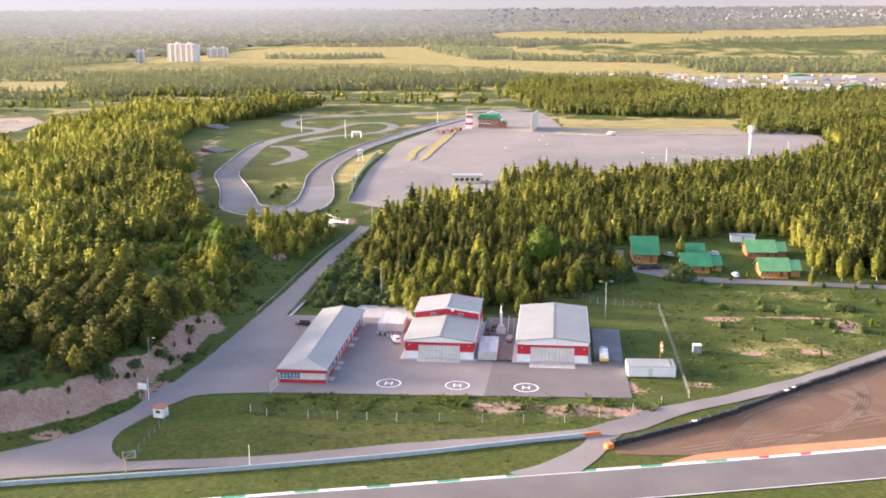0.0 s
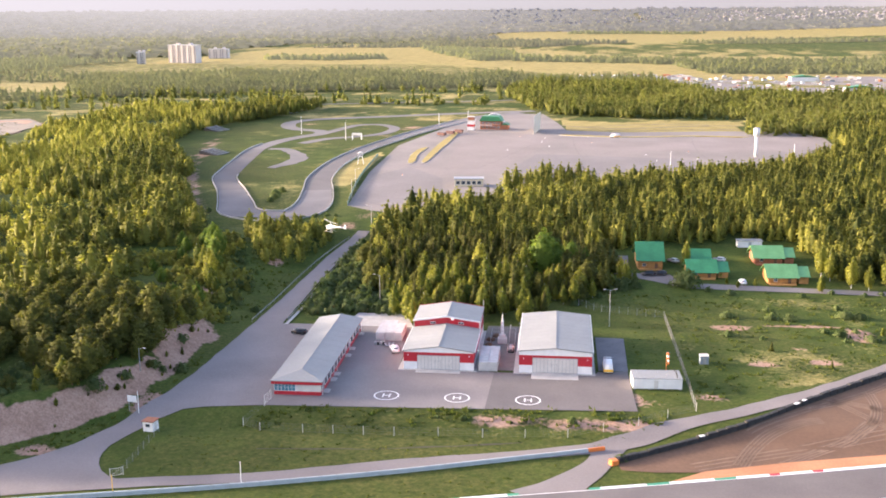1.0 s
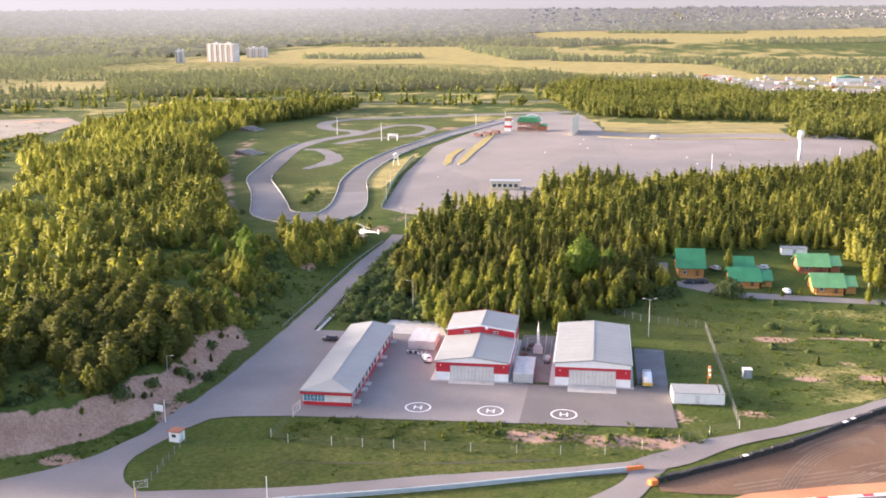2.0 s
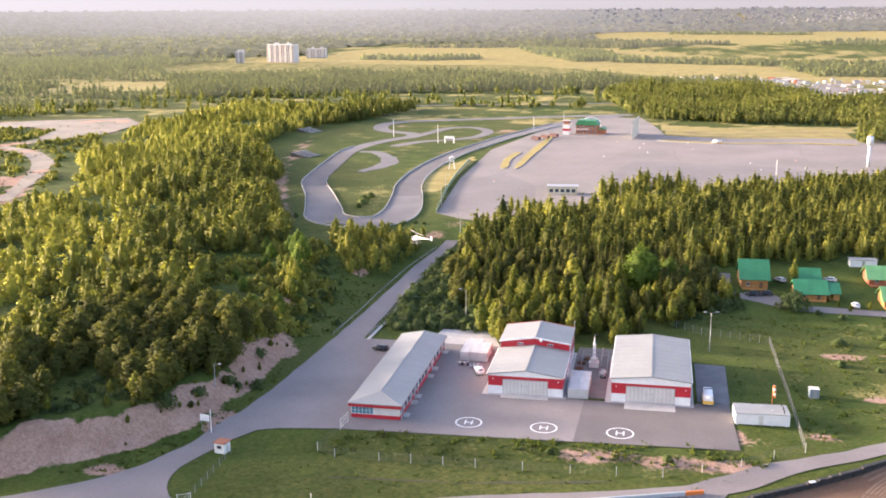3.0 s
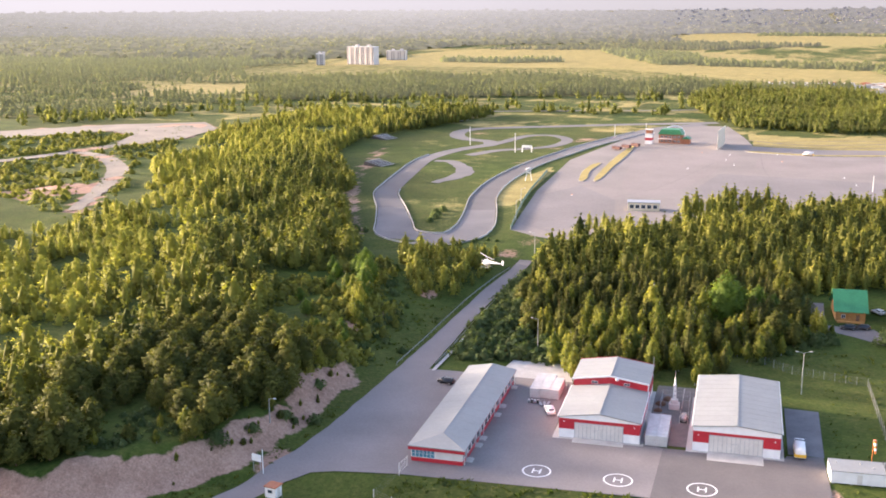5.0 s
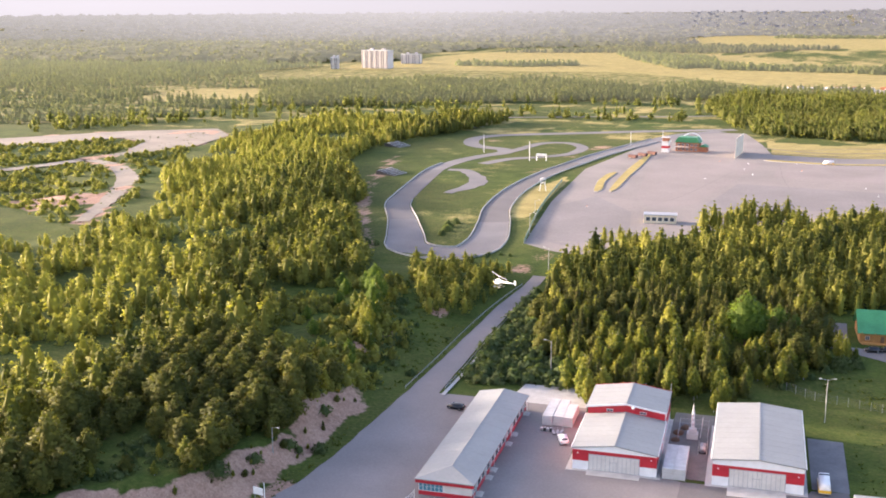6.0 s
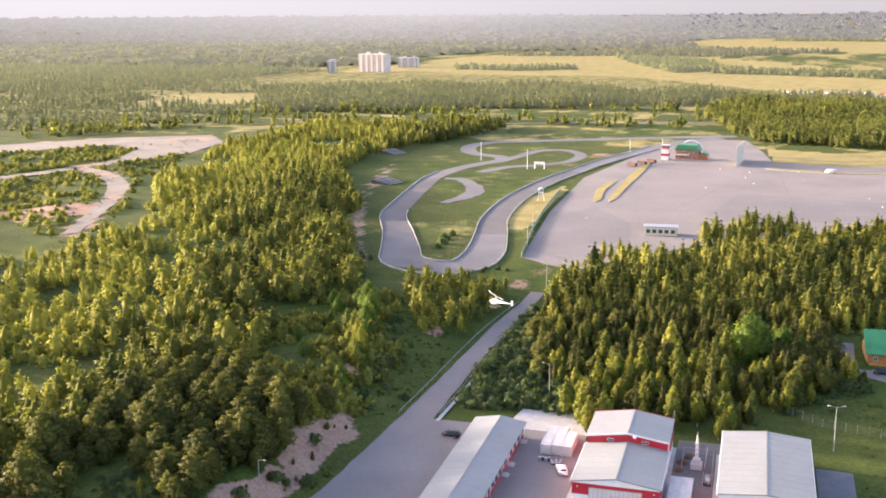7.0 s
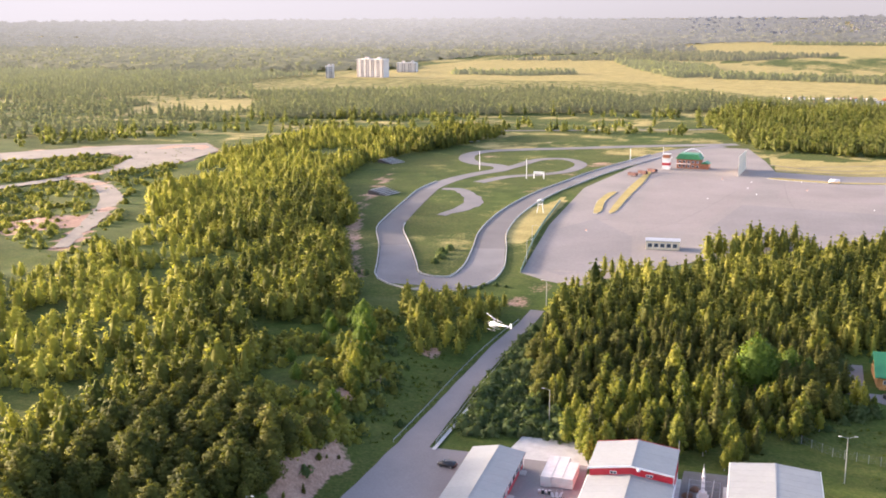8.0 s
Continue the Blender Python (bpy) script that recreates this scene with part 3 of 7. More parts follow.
structure("pavement", patch("pavement", LOT, 0.07, M["asphalt_lot"], 20), "wide empty pinkish grey asphalt driving lot", "parking lot")
# a worn loop through the dry verge
for way in ([(42, 540, 2.2), (62, 527, 2.0), (88, 523, 2.0), (142, 541, 2.0), (172, 545, 2.0)], [(44, 518, 1.4), (87, 509, 1.4), (139, 519, 1.4), (166, 520, 1.4)], [(60, 529, 1.2), (84, 541, 1.4), (120, 552, 1.4), (150, 549, 1.2)]):
    structure("path", strip("path", way, 0.14, M["asphalt_dark"], 4.0, 2, 0.5), "dark worn wheel path through dry grass", "path")
# older and newer surfacing on the lot, and its tarred seams
M["lot_old"] = material("old_lot_asphalt", (0.156, 0.136, 0.128), (0.216, 0.192, 0.183), 0.03, 0.8, 0.9, 0.1, spread=0.25)
M["lot_new"] = material("newer_lot_asphalt", (0.128, 0.118, 0.118), (0.188, 0.174, 0.172), 0.03, 0.8, 0.9, 0.1, spread=0.25)
for poly, key in (([(-15, 480), (20, 484), (40, 462), (22, 380), (8, 318), (-8, 300), (-20, 330), (-24, 420)], "lot_old"), ([(50, 470), (130, 474), (205, 480), (204, 408), (120, 400), (46, 414)], "lot_old"), ([(-50, 225), (-54, 300), (-40, 330), (-18, 292), (-12, 236), (-36, 214)], "lot_new"), ([(28, 386), (110, 372), (128, 346), (80, 322), (30, 300), (14, 318)], "lot_new")):
    structure("pavement", patch("pavement", poly, 0.085, M[key], 12), "faded stretch of asphalt on the driving lot", "parking lot")
M["lot_seam"] = material("faded_seam", (0.125, 0.113, 0.108), (0.175, 0.160, 0.152), 0.1, 0.8, 0.9, 0.0)
for seam in ([(-46, 262), (-20, 300), (0, 336), (24, 428)], [(-15, 486), (20, 470), (52, 461), (105, 449), (190, 440)], [(12, 310), (60, 330), (95, 345), (150, 372)], [(-24, 420), (30, 408), (110, 396), (200, 404)], [(-40, 330), (-6, 326), (40, 350)], [(60, 335), (52, 400), (50, 470)], [(130, 345), (124, 400), (128, 474)]):
    structure("seam", strip("seam", [(*q, 0.35) for q in seam], 0.10, M["lot_seam"], 4.0, 1, 0.2), "dark tarred seam across the lot", "seam")


def island(pts, label):
    """A raised strip of dry grass with a white kerb round it."""
    t = thing("grass_island", label, "grass island", kind="")
    line = spline([(x, y, 0) for x, y in pts], 3.0, True)[:, :2]
    bm = bmesh.new()
    z = float(height(*line[0])) + 0.07
    low, top = [bm.verts.new((x, y, z)) for x, y in line], [bm.verts.new((x, y, z + 0.3)) for x, y in line]
    for i in range(len(line)):
        j = (i + 1) % len(line)
        bm.faces.new((low[i], low[j], top[j], top[i]))
    bm.faces.new(top)
    part("turf", bm, M["dry_turf"], t)
    rim = bmesh.new()
    mid = line.mean(0)
    out = line + (line - mid) / np.linalg.norm(line - mid, axis=1, keepdims=True) * 0.35
    rows = [[rim.verts.new((x, y, z + h)) for x, y in who] for who, h in ((out, -0.05), (out, 0.22), (line, 0.22))]
    for p, q in ((0, 1), (1, 2)):
        for i in range(len(line)):
            j = (i + 1) % len(line)
            rim.faces.new((rows[p][i], rows[p][j], rows[q][j], rows[q][i]))
    part("kerb", rim, M["concrete"], t)


M["dry_turf"] = material("dry_turf", (0.20, 0.16, 0.04), (0.34, 0.27, 0.07), 0.2, 2.0, 0.95, 0.3)
island([(46, 477), (84, 469), (131, 477), (163, 474), (163, 478), (131, 482), (84, 474), (46, 482)], "thin strip of dry yellow grass along the lot")
island([(-43, 343), (-46, 377), (-44, 405), (-40, 409), (-42, 378), (-40, 350)], "low strip of dry yellow grass with a kerb")
island([(-36, 348), (-36, 400), (-34, 450), (-29, 505), (-29, 450), (-31.5, 398), (-33, 352)], "long strip of dry yellow grass with a kerb")


# ---- hangars and office ----
def gable_roof(x0, x1, y0, y1, eave, ridge, over=0.35, thick=0.22, hip=0.0):
    """A low roof shell with a ridge along y; hip: how far the front end slopes back."""
    xm = (x0 + x1) / 2
    bm = bmesh.new()
    a, b, c, d = x0 - over, x1 + over, y0 - over, y1 + over
    top = [(a, c, eave), (xm, c + hip, ridge), (b, c, eave), (a, d, eave), (xm, d, ridge), (b, d, eave)]
    up, low = [bm.verts.new(p) for p in top], [bm.verts.new((p[0], p[1], p[2] - thick)) for p in top]
    for f in ((0, 1, 4, 3), (1, 2, 5, 4)):
        bm.faces.new([up[i] for i in f])
        bm.faces.new([low[i] for i in f[::-1]])
    if hip:
        bm.faces.new((up[0], up[2], up[1]))
        bm.faces.new((low[0], low[1], low[2]))
        rim = (0, 2, 5, 4, 3)
    else:
        rim = (0, 1, 2, 5, 4, 3)
    for i, j in zip(rim, rim[1:] + rim[:1]):
        bm.faces.new((up[i], low[i], low[j], up[j]))
    return bm


def seam_lines(parent, x0, x1, y0, y1, eave, ridge, pitch):
    """Standing seams of the roof sheets, and the ridge cap."""
    xm = (x0 + x1) / 2
    cap = bmesh.new()
    for s in (-1, 1):
        v = [cap.verts.new((xm + s * w, y, ridge + dz)) for w, dz in ((0, 0.05), (0.35, 0.05 - 0.35 * (ridge - eave) / (x1 - xm))) for y in (y0, y1)]
        cap.faces.new((v[0], v[1], v[3], v[2]))
    part("ridge_cap", cap, M["roof_white"], parent)
    for y in np.arange(y0 + pitch, y1 - 0.1, pitch):
        for s in (-1, 1):
            xe = x0 if s < 0 else x1
            bm = bmesh.new()
            v = [bm.verts.new(p) for p in ((xm, y - 0.03, ridge + 0.004), (xe, y - 0.03, eave + 0.004), (xe, y + 0.03, eave + 0.03), (xm, y + 0.03, ridge + 0.03))]
            bm.faces.new(v)
            part("seam", bm, M["roof_white"], parent)


def hangar(at, w, d, eave, ridge, label, raised=None, front_door=(4.0, 15.0, 0.35, 4.1)):
    """A shed of white and red sheet; its front lies along x at y = 0."""
    t = thing("hangar", label, "hangar", at, group="hangars by the apron")
    main = d if raised is None else raised[0]
    body = part("wall", prism([(0, 0), (w, 0), (w, eave - 0.25), (w / 2, ridge - 0.25), (0, eave - 0.25)], 0, d), M["panel"], t)
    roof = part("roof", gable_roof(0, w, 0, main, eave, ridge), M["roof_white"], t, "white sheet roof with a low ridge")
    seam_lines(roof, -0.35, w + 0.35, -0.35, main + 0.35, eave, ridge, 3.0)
    # red band over the front, cut round the doors, with a white one above
    dx0, dx1, dz0, dz1 = front_door
    for x0, x1, z0, z1 in ((-0.06, dx0 - 0.12, 2.3, 4.95), (dx1 + 0.12, w + 0.06, 2.3, 4.95), (dx0 - 0.12, dx1 + 0.12, dz1 + 0.15, 4.95)):
        part("red_panel", box(x0, x1, -0.08, 0.0, z0, min(z1, eave - 0.15)), M["red"], t)
    for x0, x1 in ((-0.06, dx0 - 0.12), (dx1 + 0.12, w + 0.06)):
        part("white_panel", box(x0, x1, -0.06, 0.0, 0.12, 2.29), M["white"], t)
    if eave > 5.6:
        part("fascia", prism([(-0.05, 4.96), (w + 0.05, 4.96), (w + 0.05, eave - 0.22), (w / 2, ridge - 0.24), (-0.05, eave - 0.22)], -0.07, 0), M["white"], t)
    else:
        part("fascia", prism([(-0.05, 4.86), (w + 0.05, 4.86), (w + 0.05, eave - 0.2), (w / 2, ridge - 0.24), (-0.05, eave - 0.2)], -0.10, 0), M["white"], t)
    for s in (-0.09, w + 0.0):
        part("red_panel", box(s, s + 0.09, 0.0, d, 2.3, 4.95 if eave > 5.6 else 4.7), M["red"], t)
        part("white_panel", box(s, s + 0.09, 0.0, d, 0.12, 2.29), M["white"], t)
    # sliding doors of ribbed leaves
    door = part("door", box(dx0 - 0.1, dx1 + 0.1, -0.05, 0.02, dz0 - 0.1, dz1 + 0.12), M["steel"], t, "grey frame of the sliding doors")
    n = 12
    for i in range(n):
        a, b = dx0 + (dx1 - dx0) * i / n, dx0 + (dx1 - dx0) * (i + 1) / n
        part("leaf", box(a + 0.05, b - 0.05, -0.12, -0.04, dz0, dz1, 0.02), M["panel"], door)
    m = dx0 + (dx1 - dx0) * 0.49
    part("frame", box(m - 0.75, m + 0.75, -0.16, -0.11, dz0, dz0 + 2.25), M["steel"], door, "dark frame of the wicket door")
    for s in (-0.68, 0.04):
        part("panel", box(m + s, m + s + 0.64, -0.18, -0.15, dz0 + 0.08, dz0 + 2.15), M["panel"], door)
    for x in (1.1, w - 1.1):
        part("lamp", box(x - 0.15, x + 0.15, -0.3, -0.07, 4.0, 4.2, 0.04), M["white"], t, "small floodlight on the red band")
    # plinth round the walls
    for x0, x1 in ((-1.5, -0.1), (w + 0.1, w + 1.0)):
        part("plinth", box(x0, x1, -1.0, d, -0.3, 0.24, 0.04), M["concrete"], t, "concrete walkway along the wall")
    for x0, x1 in ((-0.1, dx0 - 0.3), (dx1 + 0.3, w + 0.1)):
        part("plinth", box(x0, x1, -0.9, 0.0, -0.3, 0.22, 0.04), M["concrete"], t)
    ramp = bmesh.new()
    v = [ramp.verts.new(p) for p in ((dx0 - 0.3, -4.6, 0.0), (dx1 + 0.3, -4.6, 0.0), (dx1 + 0.3, 0, 0.34), (dx0 - 0.3, 0, 0.34), (dx0 - 0.3, -4.6, -0.2), (dx1 + 0.3, -4.6, -0.2), (dx1 + 0.3, 0, -0.2), (dx0 - 0.3, 0, -0.2))]
    for f in ((0, 1, 2, 3), (4, 7, 6, 5), (0, 4, 5, 1), (1, 5, 6, 2), (2, 6, 7, 3), (3, 7, 4, 0)):
        ramp.faces.new([v[i] for i in f])
    for x in ramp.verts:
        if x.co.y < -1 and raised is not None:
            x.co.y = -2.6
        if x.co.z == 0.0:
            x.co.z = 0.19
    part("ramp", ramp, M["concrete"], t, "pale concrete ramp before the doors")
    if raised is not None:
        y0, e2, r2 = raised
        top = part("upper_wall", prism([(0.1, eave - 0.6), (w - 0.1, eave - 0.6), (w - 0.1, e2 - 0.2), (w / 2, r2 - 0.2), (0.1, e2 - 0.2)], y0, d), M["red"], t, "red wall of the raised rear bay")
        r = part("upper_roof", gable_roof(0, w, y0, d, e2, r2, 0.3), M["roof_white"], t)
        seam_lines(r, -0.3, w + 0.3, y0 - 0.3, d + 0.3, e2, r2, 3.0)
        for y in (y0 - 0.34, d + 0.26):
            part("verge", prism([(-0.35, e2 - 0.3), (w / 2, r2 - 0.3), (w + 0.35, e2 - 0.3), (w + 0.35, e2 + 0.1), (w / 2, r2 + 0.1), (-0.35, e2 + 0.1)], y, y + 0.08), M["red"] if y > y0 + 1 else M["white"], top, "painted verge board")
        for x in (w * 0.29, w * 0.72):
            win = part("window", box(x - 0.75, x + 0.75, y0 - 0.06, y0 + 0.02, e2 - 0.95, e2 - 0.3), M["white"], top, "white window frame")
            for s in (-0.65, 0.05):
                part("pane", box(x + s, x + s + 0.6, y0 - 0.09, y0 - 0.05, e2 - 0.86, e2 - 0.4), M["glass"], win)
        bm = bmesh.new()
        bmesh.ops.create_uvsphere(bm, u_segments=12, v_segments=8, radius=0.45, matrix=Matrix.Translation((w * 0.59, y0 - 0.3, r2 - 0.75)))
        part("dish", bm, M["white"], top, "round white dome lamp under the verge", True)
        for x in (w + 0.15,):
            part("mast", tube((x, d - 0.5, 3), (x, d - 0.5, r2 + 1.0), 0.06), M["steel"], t)
            part("downpipe", tube((x, y0 - 0.6, 0.2), (x, y0 - 0.6, e2 - 0.2), 0.07), M["white"], t)
    for x in (-0.42, w + 0.42):
        part("gutter", tube((x, -0.35, eave - 0.1), (x, main + 0.3, eave - 0.1), 0.09, sides=6), M["white"], t)
    return t


hangar((1.5, 19.8, 0.0), 18.3, 35.0, 5.35, 6.7, "white and red sheet hangar with a raised rear bay", (20.4, 7.35, 8.75), (3.6, 14.6, 0.35, 3.95))
hangar((31.7, 19.7, 0.0), 18.6, 33.6, 6.2, 7.15, "white and red sheet hangar with grey sliding doors", None, (3.5, 14.9, 0.4, 4.2))


def office():
    w, d, e = 11.6, 53.0, 3.85
    t = thing("office_building", "long low white and red office with a white sheet roof", "office building", (-27.6, -1.6, 0.0))
    part("wall", box(0, w, 0, d, -0.3, e - 0.2), M["panel"], t)
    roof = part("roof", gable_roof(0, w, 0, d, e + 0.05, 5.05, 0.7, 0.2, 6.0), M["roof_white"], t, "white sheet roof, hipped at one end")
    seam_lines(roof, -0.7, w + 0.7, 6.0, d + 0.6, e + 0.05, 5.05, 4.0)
    for x0, x1, y0, y1 in ((-0.6, w + 0.6, -0.62, -0.54), (w + 0.54, w + 0.62, -0.54, d + 0.5), (-0.62, -0.54, -0.54, d + 0.5)):
        part("fascia", box(x0, x1, y0, y1, e - 0.85 if y1 < 0 else e - 0.35, e - 0.12), M["red"], t, "red fascia board")
    part("soffit", box(-0.55, w + 0.55, -0.54, d + 0.5, e - 0.34, e - 0.16), M["white"], t)
    part("red_panel", box(-0.07, w + 0.07, -0.07, 0.0, -0.2, 1.05), M["red"], t)
    part("white_panel", box(5.6, w + 0.05, -0.05, 0.0, 1.06, 3.5), M["panel"], t)
    win = part("window", box(-0.04, 5.4, -0.06, 0.0, 1.08, 2.95), M["white"], t, "wide blue window band with white frames")
    for i in range(6):
        for z0, z1 in ((1.18, 2.0), (2.06, 2.85)):
            part("pane", box(0.08 + i * 0.88, 0.86 + i * 0.88, -0.09, -0.05, z0, z1), M["glass_blue"], win)
    # east side: windows, doors with steps, red foot
    doors = (3.4, 11.6, 15.8, 30.6, 36.6, 50.2)
    y = 0.3
    spans = []
    for k in (*doors, d + 1.0):
        spans.append((y, min(k - 0.85, d - 0.1)))
        y = k + 0.85
    for a, b in spans:
        if b - a < 0.6:
            continue
        part("red_panel", box(w, w + 0.08, a, b, -0.2, 1.05), M["red"], t)
        n = max(1, int((b - a) / 3.2))
        for i in range(n):
            u = a + (b - a) * (i + 0.5) / n
            g = min(1.25, (b - a) / n * 0.42)
            win = part("window", box(w, w + 0.06, u - g, u + g, 1.25, 3.0), M["white"], t, "tall dark window with a white frame")
            part("pane", box(w + 0.05, w + 0.09, u - g + 0.09, u - 0.03, 1.34, 2.91), M["glass"], win)
            part("pane", box(w + 0.05, w + 0.09, u + 0.03, u + g - 0.09, 1.34, 2.91), M["glass"], win)
    for k in doors:
        dr = part("door", box(w, w + 0.07, k - 0.55, k + 0.55, 0.4, 2.6), M["steel"], t, "grey metal door")
        part("handle", box(w + 0.07, w + 0.13, k + 0.35, k + 0.42, 1.3, 1.5), M["black_paint"], dr)
        part("step", box(w + 0.08, w + 1.25, k - 1.3, k + 1.1, -0.1, 0.36, 0.04), M["concrete"], t, "pale concrete door step")
        part("step", box(w + 1.25, w + 1.6, k - 1.3, k + 1.1, -0.1, 0.22, 0.04), M["concrete"], t)
    for a in np.arange(4.0, d - 1, 5.6):
        win = part("window", box(-0.06, 0, a - 1.1, a + 1.1, 1.25, 2.9), M["white"], t)
        part("pane", box(-0.1, -0.05, a - 1.0, a + 1.0, 1.34, 2.81), M["glass"], win)
    part("red_panel", box(-0.08, 0.0, 0.02, d, -0.2, 1.0), M["red"], t)
    for y in (0.4, 18.0, 35.0, 52.6):
        part("downpipe", tube((w + 0.35, y, 0.1), (w + 0.35, y, e - 0.3), 0.06, sides=6), M["white"], t)


office()

# ---- landing marks ----
for x in (0.0, 17.35, 34.55):
    t = thing("helipad_mark", "white painted ring with a letter H", "helipad", (x, 0.0, 0.185), 0, "landing marks on the apron")
    part("ring", ring(2.78, 3.12, 0.012), M["white"], t)
    part("letter", box(-0.95, -0.62, -1.15, 1.15, 0, 0.014, 0, box(0.62, 0.95, -1.15, 1.15, 0, 0.014, 0, box(-0.62, 0.62, -0.16, 0.16, 0, 0.012))), M["white"], t)


# ---- containers ----
# white lowered to grey, imitating shade on the containers
M["container"] = material("shaded_white_steel", (0.40, 0.40, 0.39), (0.56, 0.56, 0.55), 0.5, 3.0, 0.6, 0.03)


def container(at, turn, length, label, w=2.44, h=2.6, mat="container", group=""):
    t = thing("shipping_container", label, "container", at, turn, group)
    part("body", box(0.05, w - 0.05, 0.05, length - 0.05, 0.12, h - 0.03), M[mat], t)
    for x in (0, w - 0.14):
        for y in (0, length - 0.14):
            part("post", box(x, x + 0.14, y, y + 0.14, 0, h, 0.02), M[mat], t)
    for x in (0.0, w - 0.1):
        part("rail", box(x, x + 0.1, 0.14, length - 0.14, h - 0.12, h), M[mat], t)
    n = int(length / 0.55)
    ribs = bmesh.new()
    for i in range(n):
        y = 0.3 + i * (length - 0.6) / n
        for x in (0.02, w - 0.06):
            box(x, x + 0.04, y, y + 0.26, 0.2, h - 0.2, 0, ribs)
        box(0.14, w - 0.14, y, y + 0.26, h - 0.03, h - 0.01, 0, ribs)
    part("corrugation", ribs, M[mat], t)
    for x in (0.1, w / 2 + 0.02):
        d = part("door", box(x, x + w / 2 - 0.14, -0.01, 0.05, 0.2, h - 0.15, 0.01), M[mat], t)
        part("lock_bar", tube((x + w / 4, -0.04, 0.25), (x + w / 4, -0.04, h - 0.2), 0.025, sides=6), M["steel"], d)
    return t


for i, (dy, ln) in enumerate(((0.0, 12.2), (0.3, 12.0), (0.1, 9.6))):
    container((-9.9 + i * 2.5, 42.4 + dy, 0.15), 0, ln, ("white steel container in a row beside the hangar", "white steel container with a stained roof", "shorter white steel container by the trees")[i], group="containers beside the hangar")
for i in range(2):
    container((21.1 + i * 2.5, 19.6, 0.15), 0, 13.6, "clean white container between the two hangars", group="containers between the hangars")


def cabin():
    t = thing("modular_cabin", "long white flat-roofed modular unit on the grass", "portable cabin", (60.2, 10.2, 0.0), 2.5)
    part("body", box(0, 12.1, 0, 6.4, 0.25, 2.85, 0.05), M["white"], t)
    part("roof", box(-0.06, 12.16, -0.06, 6.46, 2.85, 2.97, 0.02), M["roof_white"], t, "flat white roof with a low rim")
    for x in (0.3, 3.9, 8.0, 11.4):
        part("foot", box(x, x + 0.4, 0.1, 0.6, -0.3, 0.25), M["concrete"], t)
        part("foot", box(x, x + 0.4, 5.8, 6.3, -0.3, 0.25), M["concrete"], t)
    for x, y, h in ((1.5, 4.4, 0.3), (6.3, 4.5, 0.3), (8.6, 2.4, 0.35)):
        part("vent", tube((x, y, 2.97), (x, y, 2.97 + h), 0.16), M["steel"], t)
    for x, y in ((10.9, 0.9), (10.95, 2.2), (11.0, 3.6), (10.9, 5.4)):
        part("mooring_post", tube((x, y, 2.95), (x, y, 3.75), 0.11), M["dark"], t, "dark exhaust post on the roof")
    part("door", box(5.2, 6.2, -0.05, 0.02, 0.3, 2.4, 0.01), M["panel"], t)


cabin()


def windsock():
    t = thing("windsock", "orange and white striped windsock on a pole", "windsock", (69.2, 20.5, 0.0))
    part("pole", tube((0, 0, -0.3), (0, 0, 6.6), 0.09, 0.06), M["orange_paint"], t)
    part("hoop", ring(0.3, 0.36, 0.06, 20, None, (0.3, 0, 6.4)), M["steel"], t)
    for i in range(5):
        r0, r1 = 0.36 - i * 0.03, 0.33 - i * 0.03
        part("sleeve", tube((0.32 + i * 0.05, 0, 6.42 - i * 0.6), (0.37 + i * 0.05, 0, 5.82 - i * 0.6), r0, r1, 12), M["orange_paint" if i % 2 == 0 else "white"], t)


windsock()


def mast_yard():
    t = thing("antenna_mast", "white stepped mast with a side post on a concrete block", "antenna mast", (26.0, 44.5, 0.1))
    part("base", box(-1.3, 1.3, -1.2, 1.2, 0, 1.4, 0.08), M["panel"], t)
    part("cabinet", box(-0.9, 0.9, -0.7, 0.7, 1.4, 2.4, 0.06), M["panel"], t)
    part("column", tube((0, 0, 2.4), (0, 0, 6.6), 0.42, 0.3, 10), M["white"], t)
    part("tip", tube((0, 0, 6.6), (0, 0, 8.2), 0.28, 0.1, 10), M["panel"], t)
    part("finial", tube((0, 0, 8.2), (0, 0, 9.0), 0.06, 0.03), M["steel"], t)
    part("side_post", tube((1.8, 0.4, 0), (2.3, 0.4, 5.2), 0.09), M["panel"], t)
    for z in (3.4, 4.6, 5.8):
        part("collar", tube((0, 0, z), (0, 0, z + 0.18), 0.48, 0.48, 10), M["steel"], t)
    f = thing("mesh_cage", "grey wire cage round the mast yard", "fence", (26.0, 45.0, 0.1))
    for x, y in ((-3.2, -3), (-3.2, 5), (3.6, 5), (3.6, -3), (0.2, 5), (-3.2, 1)):
        part("post", tube((x, y, -0.2), (x, y, 2.6), 0.06, sides=6), M["steel"], f)
    for z in (0.3, 1.4, 2.5):
        for a, b in (((-3.2, -3), (-3.2, 5)), ((-3.2, 5), (3.6, 5)), ((3.6, 5), (3.6, -3))):
            part("rail", tube((*a, z), (*b, z), 0.03, sides=5), M["steel"], f)
    tank = thing("water_tank", "grey framed steel tank on the gravel yard", "tank", (28.8, 37.0, 0.1))
    part("body", tube((0, -1.6, 0.9), (0, 1.6, 0.9), 0.7, 0.7, 14), M["steel"], tank, "", True)
    for y in (-1.3, 1.3):
        part("cradle", box(-0.8, 0.8, y - 0.1, y + 0.1, 0, 0.7), M["dark"], tank)
        part("hoop", box(-0.85, 0.85, y - 0.05, y + 0.05, 1.58, 1.66), M["steel"], tank)
    for x in (-0.95, 0.95):
        for y in (-1.8, 1.8):
            part("post", tube((x, y, 0), (x, y, 1.9), 0.05, sides=6), M["panel"], tank)


